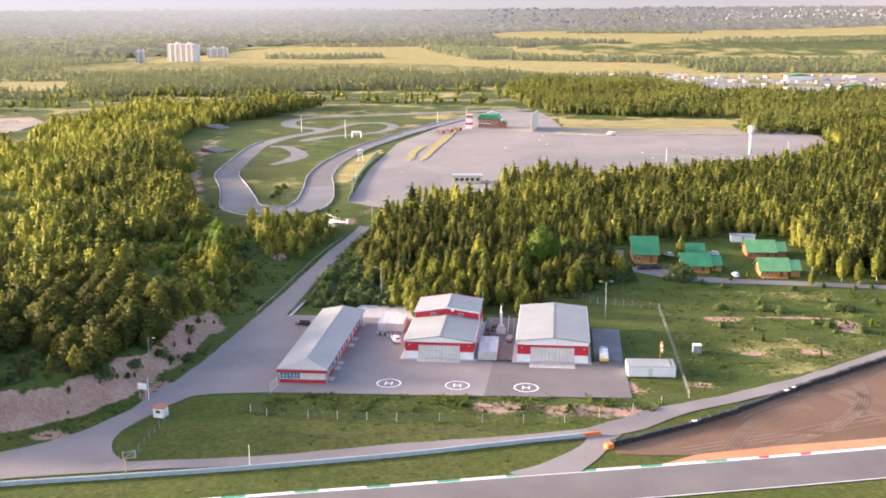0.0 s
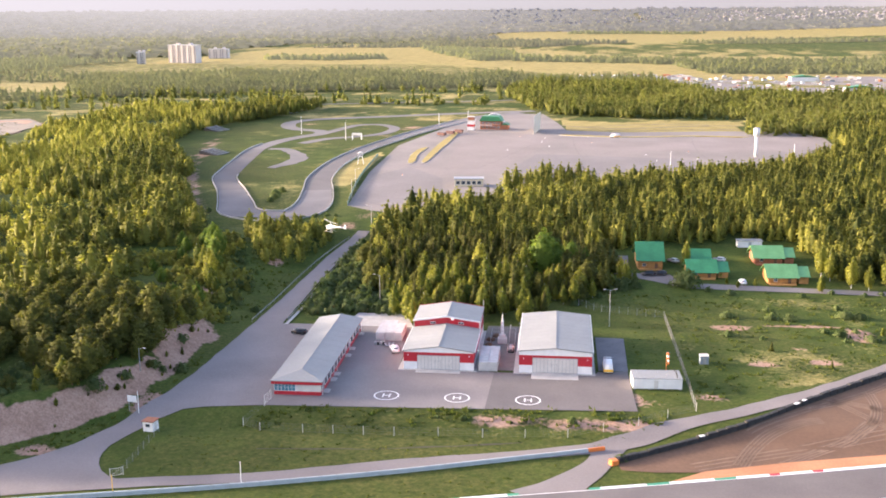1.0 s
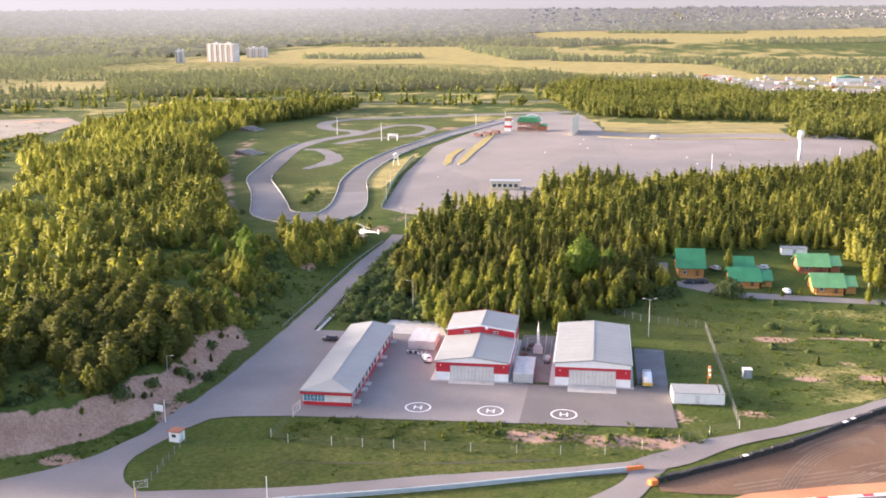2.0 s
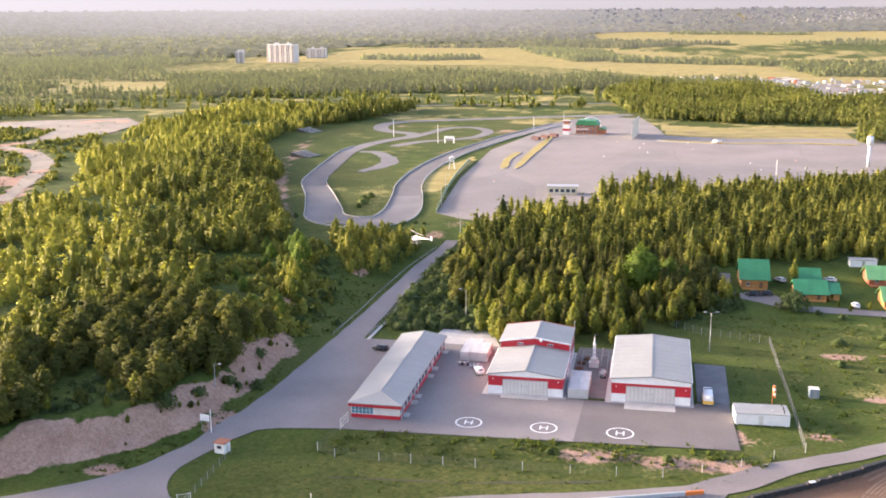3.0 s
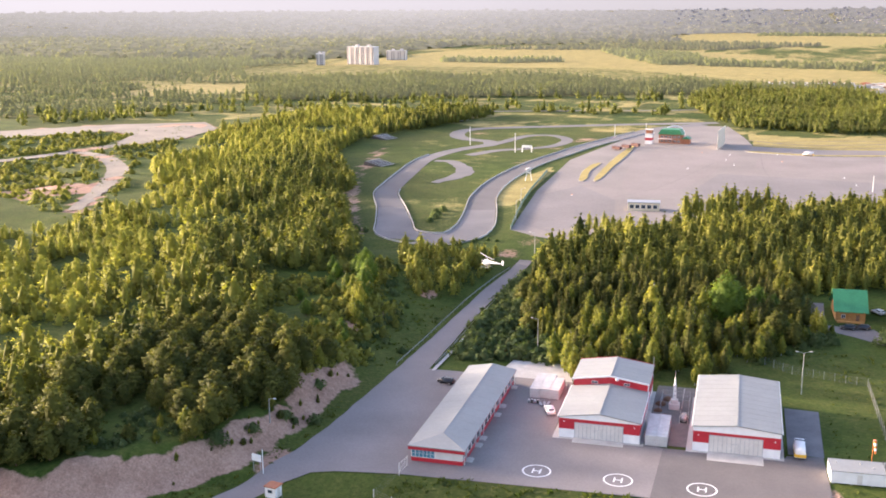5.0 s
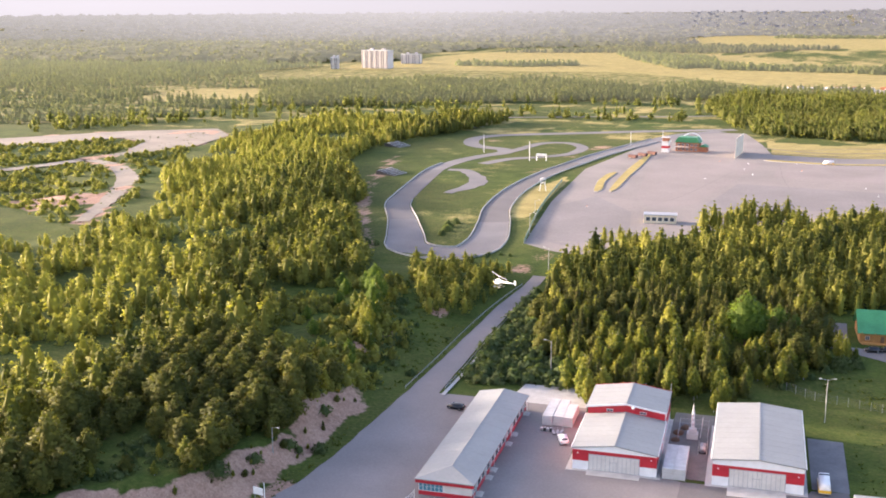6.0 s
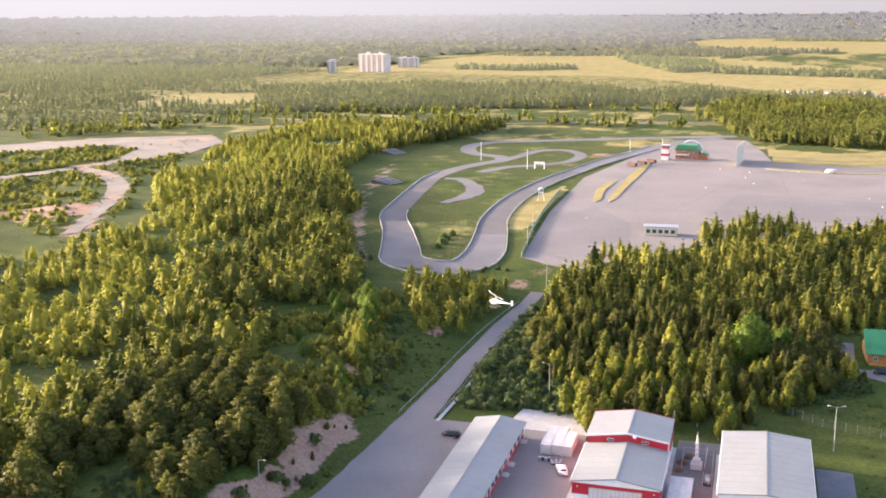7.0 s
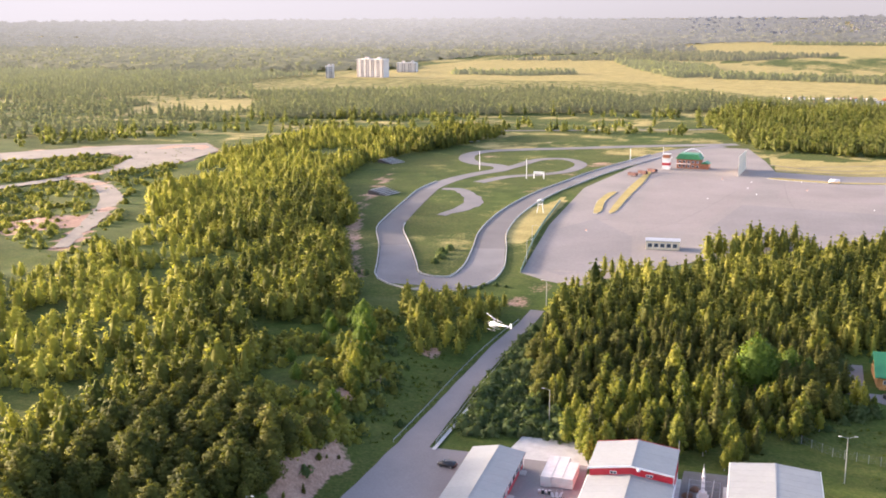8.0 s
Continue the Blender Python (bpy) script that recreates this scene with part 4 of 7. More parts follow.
mast_yard()
for i, (x, y, r) in enumerate(((22.6, 46.5, 1.3), (22.3, 42.0, 1.0), (24.0, 50.0, 1.1))):
    bm = bmesh.new()
    bmesh.ops.create_icosphere(bm, subdivisions=3, radius=r, matrix=Matrix.Translation((x, y, 0.2)) @ Matrix.Diagonal((1, 1.1, 0.55, 1)))
    for v in bm.verts:
        v.co += Vector((1, 1, 0.6)) * 0.3 * noise.noise(v.co * 0.9)
    tagged(new("earth_mound", bm_mesh("earth_mound", bm, M["gravel"], True)), "low mound of brown earth in the yard", "mound")


# ---- vehicles ----
def car(at, turn, mat, label, van=False):
    """Faces +y; about 4.6 m long."""
    t = thing("car" if not van else "utility_van", label, "car" if not van else "van", at, turn)
    ln, w = (4.6, 1.84) if not van else (6.2, 2.2)
    h = 1.62 if not van else 2.5
    if van:
        side = [(-3.1, 0.45), (3.1, 0.45), (3.1, 1.2), (2.7, 1.5), (2.3, 2.45), (-3.0, 2.5), (-3.1, 2.3)]
    else:
        side = [(-2.25, 0.32), (2.2, 0.32), (2.28, 0.7), (2.1, 0.92), (1.15, 1.04), (0.45, 1.56), (-1.5, 1.6), (-2.15, 1.1), (-2.3, 0.8)]
    bm = prism([(y, z) for y, z in side], -w / 2, w / 2)
    for v in bm.verts:
        y, x, z = v.co.x, v.co.y, v.co.z
        k = 0.82 if z > h * 0.9 else 0.97 if z > h * 0.6 else 1.0
        v.co = (x * k, y, z)
    bmesh.ops.bevel(bm, geom=list(bm.edges), offset=0.07, segments=2, affect="EDGES")
    part("body", bm, M[mat], t, "", True)
    if van:
        part("windscreen", box(-0.85, 0.85, 2.42, 2.62, 1.55, 2.25, 0.05), M["glass"], t)
        for s in (-1, 1):
            part("side_window", box(s * 1.08 - 0.03, s * 1.08 + 0.03, 1.2, 2.2, 1.5, 2.15), M["glass"], t)
        part("cab_window", box(-0.9, 0.9, 1.1, 1.5, 1.55, 2.56, 0.05), M["glass"], t, "dark window behind the cab")
        part("box_front", box(-1.12, 1.12, -3.15, -2.2, 0.6, 1.25, 0.06), M["yellow"], t, "yellow rear skirt")
        part("stripe", box(-1.12, 1.12, -3.12, 3.0, 0.62, 0.86, 0.02), M["yellow"], t, "yellow sill stripe")
    else:
        part("windscreen", box(-0.66, 0.66, 0.55, 1.05, 1.06, 1.46, 0.08), M["glass"], t)
        part("rear_window", box(-0.62, 0.62, -2.02, -1.55, 1.1, 1.46, 0.08), M["glass"], t)
        for s in (-1, 1):
            part("side_window", box(s * 0.8 - 0.06, s * 0.8 + 0.06, -1.4, 0.5, 1.08, 1.45, 0.03), M["glass"], t)
            part("mirror", box(s * 0.98 - 0.08, s * 0.98 + 0.08, 0.7, 0.9, 1.0, 1.16, 0.03), M[mat], t)
    for s in (-1, 1):
        part("headlight", box(s * w * 0.36 - 0.16, s * w * 0.36 + 0.16, ln / 2 - 0.12, ln / 2 + 0.0, 0.66, 0.82, 0.02), M["panel"], t)
        part("tail_light", box(s * w * 0.4 - 0.1, s * w * 0.4 + 0.1, -ln / 2 - 0.01, -ln / 2 + 0.1, 0.75, 0.98, 0.02), M["red"], t)
        for y in (-ln * 0.3, ln * 0.31):
            r = 0.34 if not van else 0.42
            x = s * (w / 2 - 0.1)
            wheel = part("wheel", tube((x - 0.12, y, r), (x + 0.12, y, r), r, r, 16), M["dark"], t)
            part("rim", tube((x + s * 0.1, y, r), (x + s * 0.135, y, r), r * 0.6, r * 0.55, 12), M["steel"], wheel)
    return t


car((-3.2, 33.8, 0.16), 20, "white", "white estate car parked beside the containers").scale = (1.12, 1.12, 1.12)
car((-33.3, 47.2, 0.16), 78, "black_paint", "black car parked behind the office")
car((54.6, 23.6, 0.18), 0, "white", "white utility van with a yellow rear skirt", True).scale = (1.12, 1.12, 1.12)


# ---- posts, fences, signs ----
def lamp_post(at, turn, h, label, arms=2):
    t = thing("lamp_post", label, "street lamp", at, turn, "lamp posts")
    part("pole", tube((0, 0, -0.3), (0, 0, h), 0.14, 0.07), M["steel"], t)
    for s in ((-1, 1) if arms == 2 else (1,)):
        part("arm", tube((0, 0, h - 0.15), (s * 1.5, 0, h + 0.25), 0.05, 0.04, 6), M["steel"], t)
        part("lamp_head", box(s * 1.75 - 0.38, s * 1.75 + 0.38, -0.14, 0.14, h + 0.18, h + 0.34, 0.04), M["panel"], t, "pale lamp head")
    return t


def base_z(x, y):
    return float(land(x, y))


for x, y, h, turn, arms in ((56.7, 63.0, 11.2, 10, 2), (-63.5, 3.0, 6.0, -15, 1), (-14.8, 79.0, 10.0, 180, 1), (-34.5, 176.0, 9.0, 180, 1), (-53.5, 232.0, 9.0, 30, 1), (-57.5, 262.0, 9.0, 20, 1)):
    lamp_post((x, y, base_z(x, y)), turn, h, "tall grey lamp post with two arms" if arms == 2 else "grey lamp post with one arm", arms)
for x, y, h in ((-22, -48.5, 5.0), (-136, 475, 12.0), (-99, 445, 12.0), (-47, 534, 9.0), (102, 345, 8.0), (175, 380, 8.0)):
    t = thing("pole", "slim white pole standing in the grass", "pole", (x, y, base_z(x, y)), 0, "slim white poles")
    part("shaft", tube((0, 0, -0.3), (0, 0, h), 0.12 if h < 8 else 0.2, 0.07 if h < 8 else 0.13), M["white"], t)
    part("cap", tube((0, 0, h), (0, 0, h + 0.2), 0.14, 0.1), M["panel"], t)


def fence(pts, h, gap, label, mat_post="panel", wires=(0.3, 0.9, 1.5, 2.0), mesh=True, thick=0.07):
    """A post and wire fence along a broken line."""
    t = thing("fence", label, "fence")
    p = np.asarray(pts, float)
    posts = []
    for a, b in zip(p[:-1], p[1:]):
        n = max(1, int(np.hypot(*(b - a)) / gap))
        posts += [tuple(a + (b - a) * i / n) for i in range(n)]
    posts.append(tuple(p[-1]))
    for x, y in posts:
        z = base_z(x, y)
        part("post", box(x - thick, x + thick, y - thick, y + thick, z - 0.3, z + h, 0.01), M[mat_post], t)
    for a, b in zip(posts[:-1], posts[1:]):
        za, zb = base_z(*a), base_z(*b)
        bm = bmesh.new()
        for w in wires:
            tube((*a, za + w * h / 2.1), (*b, zb + w * h / 2.1), 0.014, sides=3, bm=bm)
        if mesh:
            n = 9
            for i in range(1, n):
                u = i / n
                q = (a[0] + (b[0] - a[0]) * u, a[1] + (b[1] - a[1]) * u, za + (zb - za) * u)
                tube((q[0], q[1], q[2] + 0.1), (q[0], q[1], q[2] + h * 0.95), 0.008, sides=3, bm=bm)
        part("wire_panel", bm, M["wire"], t)["kind"] = "stuff"


fence([(-28, -9.3), (-30.5, -18.5), (-26, -20.5), (-16, -20.6), (5, -20.4), (25, -19.6), (44, -18.2), (60, -12.5), (74, -3)], 2.1, 7.0, "wire fence on pale concrete posts below the apron")
fence([(74, -3), (74, 32), (73.6, 73), (55, 78), (48, 84)], 2.3, 2.6, "pale grey mesh fence beside the meadow", "steel", thick=0.05)
fence([(-49, -23), (-48.4, -46)], 1.9, 3.0, "thin wire fence beside the road", "steel", thick=0.04)


def gate(at, turn, w, h, label):
    t = thing("gate", label, "gate", at, turn)
    for x in (0, w):
        part("post", box(x - 0.07, x + 0.07, -0.07, 0.07, -0.3, h + 0.2, 0.01), M["panel"], t)
    for z in (0.2, h):
        part("rail", box(0.07, w - 0.07, -0.03, 0.03, z - 0.03, z + 0.03), M["panel"], t)
    for i in range(1, 6):
        part("bar", tube((w * i / 6, 0, 0.2), (w * i / 6, 0, h), 0.02, sides=5), M["panel"], t)
    part("brace", tube((0.1, 0, 0.25), (w - 0.1, 0, h - 0.05), 0.025, sides=5), M["panel"], t)


gate((-28.2, -8.6, 0.1), 82, 4.0, 2.2, "pale tubular side gate beside the office")
gate((-50.2, -47.3, base_z(-50, -47)), 30, 2.6, 1.7, "small white tubular gate at the road corner")
t = thing("marker_post", "orange marker post beside the road", "post", (-47, -53.6, base_z(-47, -53.6)))
part("shaft", tube((0, 0, -0.2), (0, 0, 3.6), 0.07), M["yellow"], t)


def sign_board():
    t = thing("sign_board", "blank white sign board on a white mast by the road", "sign", (-58.0, -14.6, base_z(-58, -14.6)), -12)
    part("mast", tube((1.0, 0, -0.3), (1.0, 0, 5.6), 0.11, 0.08), M["white"], t)
    part("board", box(-1.9, 0.6, -0.06, 0.06, 2.6, 4.2, 0.02), M["white"], t)
    for x in (-1.6, 0.3):
        part("post", tube((x, 0.1, -0.3), (x, 0.1, 4.1), 0.06, sides=6), M["steel"], t)


sign_board()


def guard_hut():
    t = thing("guard_hut", "small white gate hut with a reddish flat roof", "hut", (-51.2, -22.3, base_z(-51.2, -22.3)), -10)
    part("body", box(-1.3, 1.3, -1.2, 1.2, -0.2, 2.35, 0.03), M["white"], t)
    part("roof", box(-1.55, 1.55, -1.45, 1.45, 2.35, 2.55, 0.04), M["log_red"], t, "reddish overhanging roof")
    w = part("window", box(-0.6, 0.6, -1.25, -1.18, 1.1, 1.9), M["panel"], t)
    part("pane", box(-0.52, 0.52, -1.28, -1.24, 1.17, 1.83), M["glass"], w)
    d = part("door", box(1.28, 1.34, -0.5, 0.4, 0, 2.05), M["panel"], t)
    part("handle", box(1.34, 1.38, 0.2, 0.3, 1.0, 1.1), M["black_paint"], d)


guard_hut()

t = thing("utility_box", "blue-grey metal utility cabin on the meadow", "utility box", (80.2, 32.0, base_z(80.2, 32.0)), 3)
part("body", box(-1.1, 1.1, -1.0, 1.0, 0.1, 2.2, 0.04), material("blue_grey_paint", (0.20, 0.25, 0.29), (0.28, 0.33, 0.37), 0.6, 5.0, 0.5, 0.02), t)
part("roof", box(-1.2, 1.2, -1.1, 1.1, 2.2, 2.32, 0.03), M["panel"], t)
part("door", box(-0.5, 0.5, -1.06, -0.98, 0.2, 2.0), M["steel"], t)
part("plinth", box(-1.15, 1.15, -1.05, 1.05, -0.3, 0.1), M["concrete"], t)

# pallets, drums and a barrier by the containers
for i in range(4):
    t = thing("steel_drum", "dark steel drum standing by the containers", "drum", (-9.4 + i * 0.75, 39.0 + 0.2 * (i % 2), 0.16), 0, "drums by the containers")
    part("barrel", tube((0, 0, 0), (0, 0, 0.9), 0.3, 0.3, 14), M["dark"] if i % 2 else M["steel"], t, "", True)
    part("lid", tube((0, 0, 0.9), (0, 0, 0.93), 0.28, 0.28, 14), M["panel"], t)
for i in range(3):
    t = thing("trolley", "grey tow trolley with small wheels", "trolley", (-6.3 + i * 0.9, 38.2 + 0.3 * i, 0.16), 20 - 12 * i, "trolleys by the containers")
    part("deck", box(-0.3, 0.3, -1.2, 1.2, 0.3, 0.42, 0.02), M["steel"], t)
    part("handle", tube((0, 1.2, 0.36), (0, 1.9, 0.9), 0.03, sides=6), M["steel"], t)
    for x in (-0.25, 0.25):
        for y in (-0.9, 0.9):
            part("wheel", tube((x - 0.05, y, 0.15), (x + 0.05, y, 0.15), 0.15, 0.15, 10), M["dark"], t)

# ---- barriers and kerbs by the circuit ----
def wall_run(name, label, category, pts, h, width, seg, mat, lift=0.0, rag=0.0, cap=None, end=None, part_name="block"):
    t = thing(name, label, category)
    line = spline([(*p, 0) for p in pts], seg)[:, :2]
    rnd = random.Random(5)
    for i, (a, b) in enumerate(zip(line[:-1], line[1:])):
        d = (b - a) / np.linalg.norm(b - a)
        ln, hh = float(np.linalg.norm(b - a)), h * (1 + rag * (rnd.random() - 0.5))
        m = (a + b) / 2
        bm = box(-ln / 2 + 0.004, ln / 2 - 0.004, -width / 2, width / 2, -0.3, hh, min(0.12, width * 0.2))
        ob = part(part_name, bm, M[mat if not (end and i >= len(line) - 1 - end) else "orange_paint"], t)
        ob.matrix_basis = pose(float(m[0]), float(m[1]), base_z(*m) + lift, 0, 0, math.degrees(math.atan2(d[1], d[0])) + rag * 8 * (rnd.random() - 0.5))
        if cap and rnd.random() < cap:
            c = part("patch", box(-ln * 0.3, ln * 0.2, -width / 2 - 0.01, width * 0.2, hh - 0.1, hh + 0.03, 0.02), M["white"], ob, "torn white sheeting")
    return t


wall_run("barrier", "long pale blue-grey safety barrier with an orange end", "barrier", [(-140, -81), (-100, -71), (-70, -61.8), (-46, -55.6), (-21, -49), (8, -40), (30, -32), (44, -27), (52, -24)], 0.95, 0.5, 3.0, "blue_barrier", end=1)
wall_run("tyre_wall", "black tyre wall wrapped in dark belting, patched with white", "tyre wall", [(54.2, -30.4), (70, -19.4), (84, -11), (99, 3), (117, 19), (129, 29.5), (150, 47), (200, 85), (260, 110)], 1.2, 1.1, 2.6, "dark", rag=0.2, cap=0.09, part_name="tyre_bundle")
t = thing("barrier_end", "orange padded end of the tyre wall", "barrier end", (53.6, -31.0, base_z(53.6, -31)), 30)
part("pad", box(-0.9, 0.9, -0.8, 0.8, -0.2, 1.1, 0.15), M["orange_paint"], t)
part("strap", box(-0.95, 0.95, -0.1, 0.1, 0.4, 0.6), M["dark"], t)

kerb = thing("kerb", "low race kerb painted white, green and red", "kerb")
kl = np.c_[race_line[:, :2] + race_side * 7.2]
kd = np.cumsum(np.r_[0, np.linalg.norm(np.diff(kl, axis=0), axis=1)])
for i, s in enumerate(np.arange(118, 300, 2.4)):
    a, b = [np.array([np.interp(q, kd, kl[:, k]) for k in (0, 1)]) for q in (s, s + 2.4)]
    if 34 < a[0] < 48:
        continue
    d = (b - a) / np.linalg.norm(b - a)
    m = (a + b) / 2
    mat = "green_paint" if i % 6 in (2, 3) and a[0] < 78 else "red" if i % 4 == 1 and 78 < a[0] < 96 else "white"
    bm = prism([(-0.4, 0.0), (0.4, 0.0), (0.4, 0.04), (-0.4, 0.09)], -1.195, 1.195)
    ob = part("kerb_block", bm, M[mat], kerb)
    ob.matrix_basis = pose(float(m[0]), float(m[1]), base_z(*m) + 0.14, 0, 0, math.degrees(math.atan2(d[1], d[0])) - 90)

# tyre tracks in the gravel: bundles of flat pale strips with dark ones between
M["rut_pale"] = material("pale_rut", (0.165, 0.105, 0.068), (0.25, 0.165, 0.112), 0.3, 2.0, 0.95, 0.3)
M["rut_dark"] = material("dark_rut", (0.10, 0.068, 0.046), (0.17, 0.115, 0.08), 0.3, 2.0, 0.95, 0.3)
for pts, count, gap in (([(79.7, -29.5), (83.7, -20.6), (87.9, -14.8), (92.7, -10.7), (98.6, -7.0), (103.4, -5.6)], 5, 0.75), ([(88.9, -28.0), (98.4, -20.0), (105.8, -14.7), (112.3, -6.5)], 4, 0.8), ([(106.5, 6.5), (109.3, 3.2), (112.6, -2.8), (117.5, -11.6), (124, -16)], 3, 0.9),
                        ([(106, 9), (110.8, 5.8), (115.4, 3.0), (120.1, -2.5), (127, -9)], 4, 0.8), ([(117.5, 13.3), (116.8, 3.2), (112.9, -7.5), (106, -16)], 4, 0.75), ([(100, 1), (108, 6), (118, 14), (128, 24)], 3, 1.0), ([(84, -13), (94, -4), (104, 4)], 2, 1.4), ([(70, -30.5), (84, -24), (100, -17), (120, -9), (140, 2)], 3, 1.6)):
    line = spline([(*q, 1.0) for q in pts], 1.5)
    way = sides_of(line)
    for k in range(count):
        off = (k - count / 2) * gap
        for key, shift, wide in (("rut_pale", 0.0, 0.22), ("rut_dark", 0.26, 0.20)):
            rows = np.c_[line[:, :2] + way * (off + shift), np.full(len(line), wide)]
            structure("rut", strip("rut", rows[::2], 0.15, M[key], 1.5, 1, 0.1), "tyre rut pressed into the brown gravel", "tyre rut")


# ---- guard rails ----
def guard_rail(pts, label):
    t = thing("guard_rail", label, "guard rail")
    line = spline([(*p, 0) for p in pts], 4.0)[:, :2]
    for x, y in line:
        z = base_z(x, y)
        part("post", box(x - 0.06, x + 0.06, y - 0.06, y + 0.06, z - 0.3, z + 0.9), M["steel"], t)
    for a, b in zip(line[:-1], line[1:]):
        za, zb = base_z(*a), base_z(*b)
        d = Vector((b[0] - a[0], b[1] - a[1], 0)).normalized()
        nrm = Vector((-d.y, d.x, 0))
        bm = bmesh.new()
        rows = []
        for q, z in ((a, za), (b, zb)):
            rows.append([bm.verts.new((q[0] + nrm.x * o, q[1] + nrm.y * o, z + h)) for o, h in ((0, 0.5), (0.09, 0.6), (0.0, 0.7), (0.09, 0.8), (0.0, 0.9), (-0.03, 0.9), (-0.03, 0.5))])
        for i in range(7):
            j = (i + 1) % 7
            bm.faces.new((rows[0][i], rows[0][j], rows[1][j], rows[1][i]))
        part("rail", bm, M["steel"], t)


guard_rail([(-50.6, 58), (-49.6, 80), (-48.6, 100), (-46.4, 125), (-43.2, 145), (-40.4, 158)], "galvanised guard rail along the outer road edge")
guard_rail([(-40.0, 60), (-39.6, 78), (-39.2, 98), (-37.6, 122), (-36.2, 138)], "galvanised guard rail along the inner road edge")
structure("kerbstone", strip("kerbstone", [(-39.3, 55.5, 1.0), (-38.9, 66, 1.0), (-38.4, 80, 1.0), (-38.3, 98, 0.9), (-37, 112, 0.8)], 0.35, M["concrete"], 3.0, 1), "pale concrete drain edge beside the road", "kerbstone")


# ---- log houses ----
def house(at, turn, w, d, wall, ridge, roof, walls, label, porch=True):
    """Ridge along x; the front looks to -y."""
    t = thing("house", label, "house", at, turn, "log houses with green roofs")
    part("wall", box(0, w, 0, d, -0.3, wall), M[walls], t)
    for s in (0, 1):
        x = 0.02 if s == 0 else w - 0.22
        part("gable", prism([(0, 0), (1, 0), (0.5, 1)], 0, 0.2), M[walls], t).matrix_basis = Matrix(((0, 1, 0, x), (d, 0, 0, 0), (0, 0, ridge - wall - 0.15, wall), (0, 0, 0, 1)))
    for z in np.arange(0.1, wall - 0.1, 0.3):
        part("log", tube((-0.02, -0.02, z), (w + 0.02, -0.02, z), 0.16, sides=6), M[walls], t)
        for x in (0, w):
            part("log", tube((x, 0, z), (x, d, z), 0.15, sides=6), M[walls], t)
    o, e = 0.9, wall - 0.15
    for s in (-1, 1):
        y0, y1 = (-o, d / 2) if s < 0 else (d + o, d / 2)
        ze = wall - (ridge - wall) * o / (d / 2)
        bm = bmesh.new()
        v = [bm.verts.new(p) for p in ((-o, y0, ze), (w + o, y0, ze), (w + o, y1, ridge), (-o, y1, ridge), (-o, y0, ze - 0.18), (w + o, y0, ze - 0.18), (w + o, y1, ridge - 0.18), (-o, y1, ridge - 0.18))]
        for f in ((0, 1, 2, 3), (4, 7, 6, 5), (0, 4, 5, 1), (1, 5, 6, 2), (2, 6, 7, 3), (3, 7, 4, 0)):
            bm.faces.new([v[i] for i in f])
        r = part("roof", bm, M[roof], t, "green sheet roof slope")
        for x in np.arange(-o + 0.6, w + o - 0.2, 1.1):
            ribs = bmesh.new()
            q = [ribs.verts.new(p) for p in ((x, y0, ze + 0.004), (x + 0.06, y0, ze + 0.016), (x + 0.06, y1, ridge + 0.016), (x, y1, ridge + 0.004))]
            ribs.faces.new(q)
            part("roof_rib", ribs, M[roof], r)
    n = max(2, int(w / 3.4))
    for i in range(n):
        x = w * (i + 0.5) / n
        if i == n // 2:
            dr = part("door", box(x - 0.5, x + 0.5, -0.24, -0.1, 0, 2.05, 0.02), M["bark"], t)
            part("handle", box(x + 0.32, x + 0.4, -0.28, -0.24, 1.0, 1.1), M["steel"], dr)
        else:
            wi = part("window", box(x - 0.6, x + 0.6, -0.24, -0.1, 0.9, 2.1, 0.02), M["white"], t, "white window frame")
            part("pane", box(x - 0.5, x - 0.04, -0.27, -0.22, 1.0, 2.0), M["glass"], wi)
            part("pane", box(x + 0.04, x + 0.5, -0.27, -0.22, 1.0, 2.0), M["glass"], wi)
    if porch:
        part("porch_deck", box(0.3, w - 0.3, -1.8, -0.2, -0.2, 0.25), M[walls], t)
        for x in (0.4, w / 2, w - 0.4):
            part("porch_post", tube((x, -0.85, 0.2), (x, -0.85, wall - 0.5), 0.1, sides=6), M[walls], t)
    if w > 9:
        # a lower bay carries the roof on to one side
        part("bay_wall", box(w + 0.95, w + 4.2, 0.8, d - 0.8, -0.3, wall - 0.3), M[walls], t)
        for s in (-1, 1):
            y0, y1 = (0.0, d / 2) if s < 0 else (d, d / 2)
            z0, z1 = wall - 0.35, ridge - 0.75
            bm = bmesh.new()
            v = [bm.verts.new(p) for p in ((w + 0.9, y0, z0), (w + 4.6, y0, z0), (w + 4.6, y1, z1), (w + 0.9, y1, z1), (w + 0.9, y0, z0 - 0.16), (w + 4.6, y0, z0 - 0.16), (w + 4.6, y1, z1 - 0.16), (w + 0.9, y1, z1 - 0.16))]
            for f in ((0, 1, 2, 3), (4, 7, 6, 5), (0, 4, 5, 1), (1, 5, 6, 2), (2, 6, 7, 3), (3, 7, 4, 0)):
                bm.faces.new([v[i] for i in f])
            part("bay_roof", bm, M[roof], t)
    return t


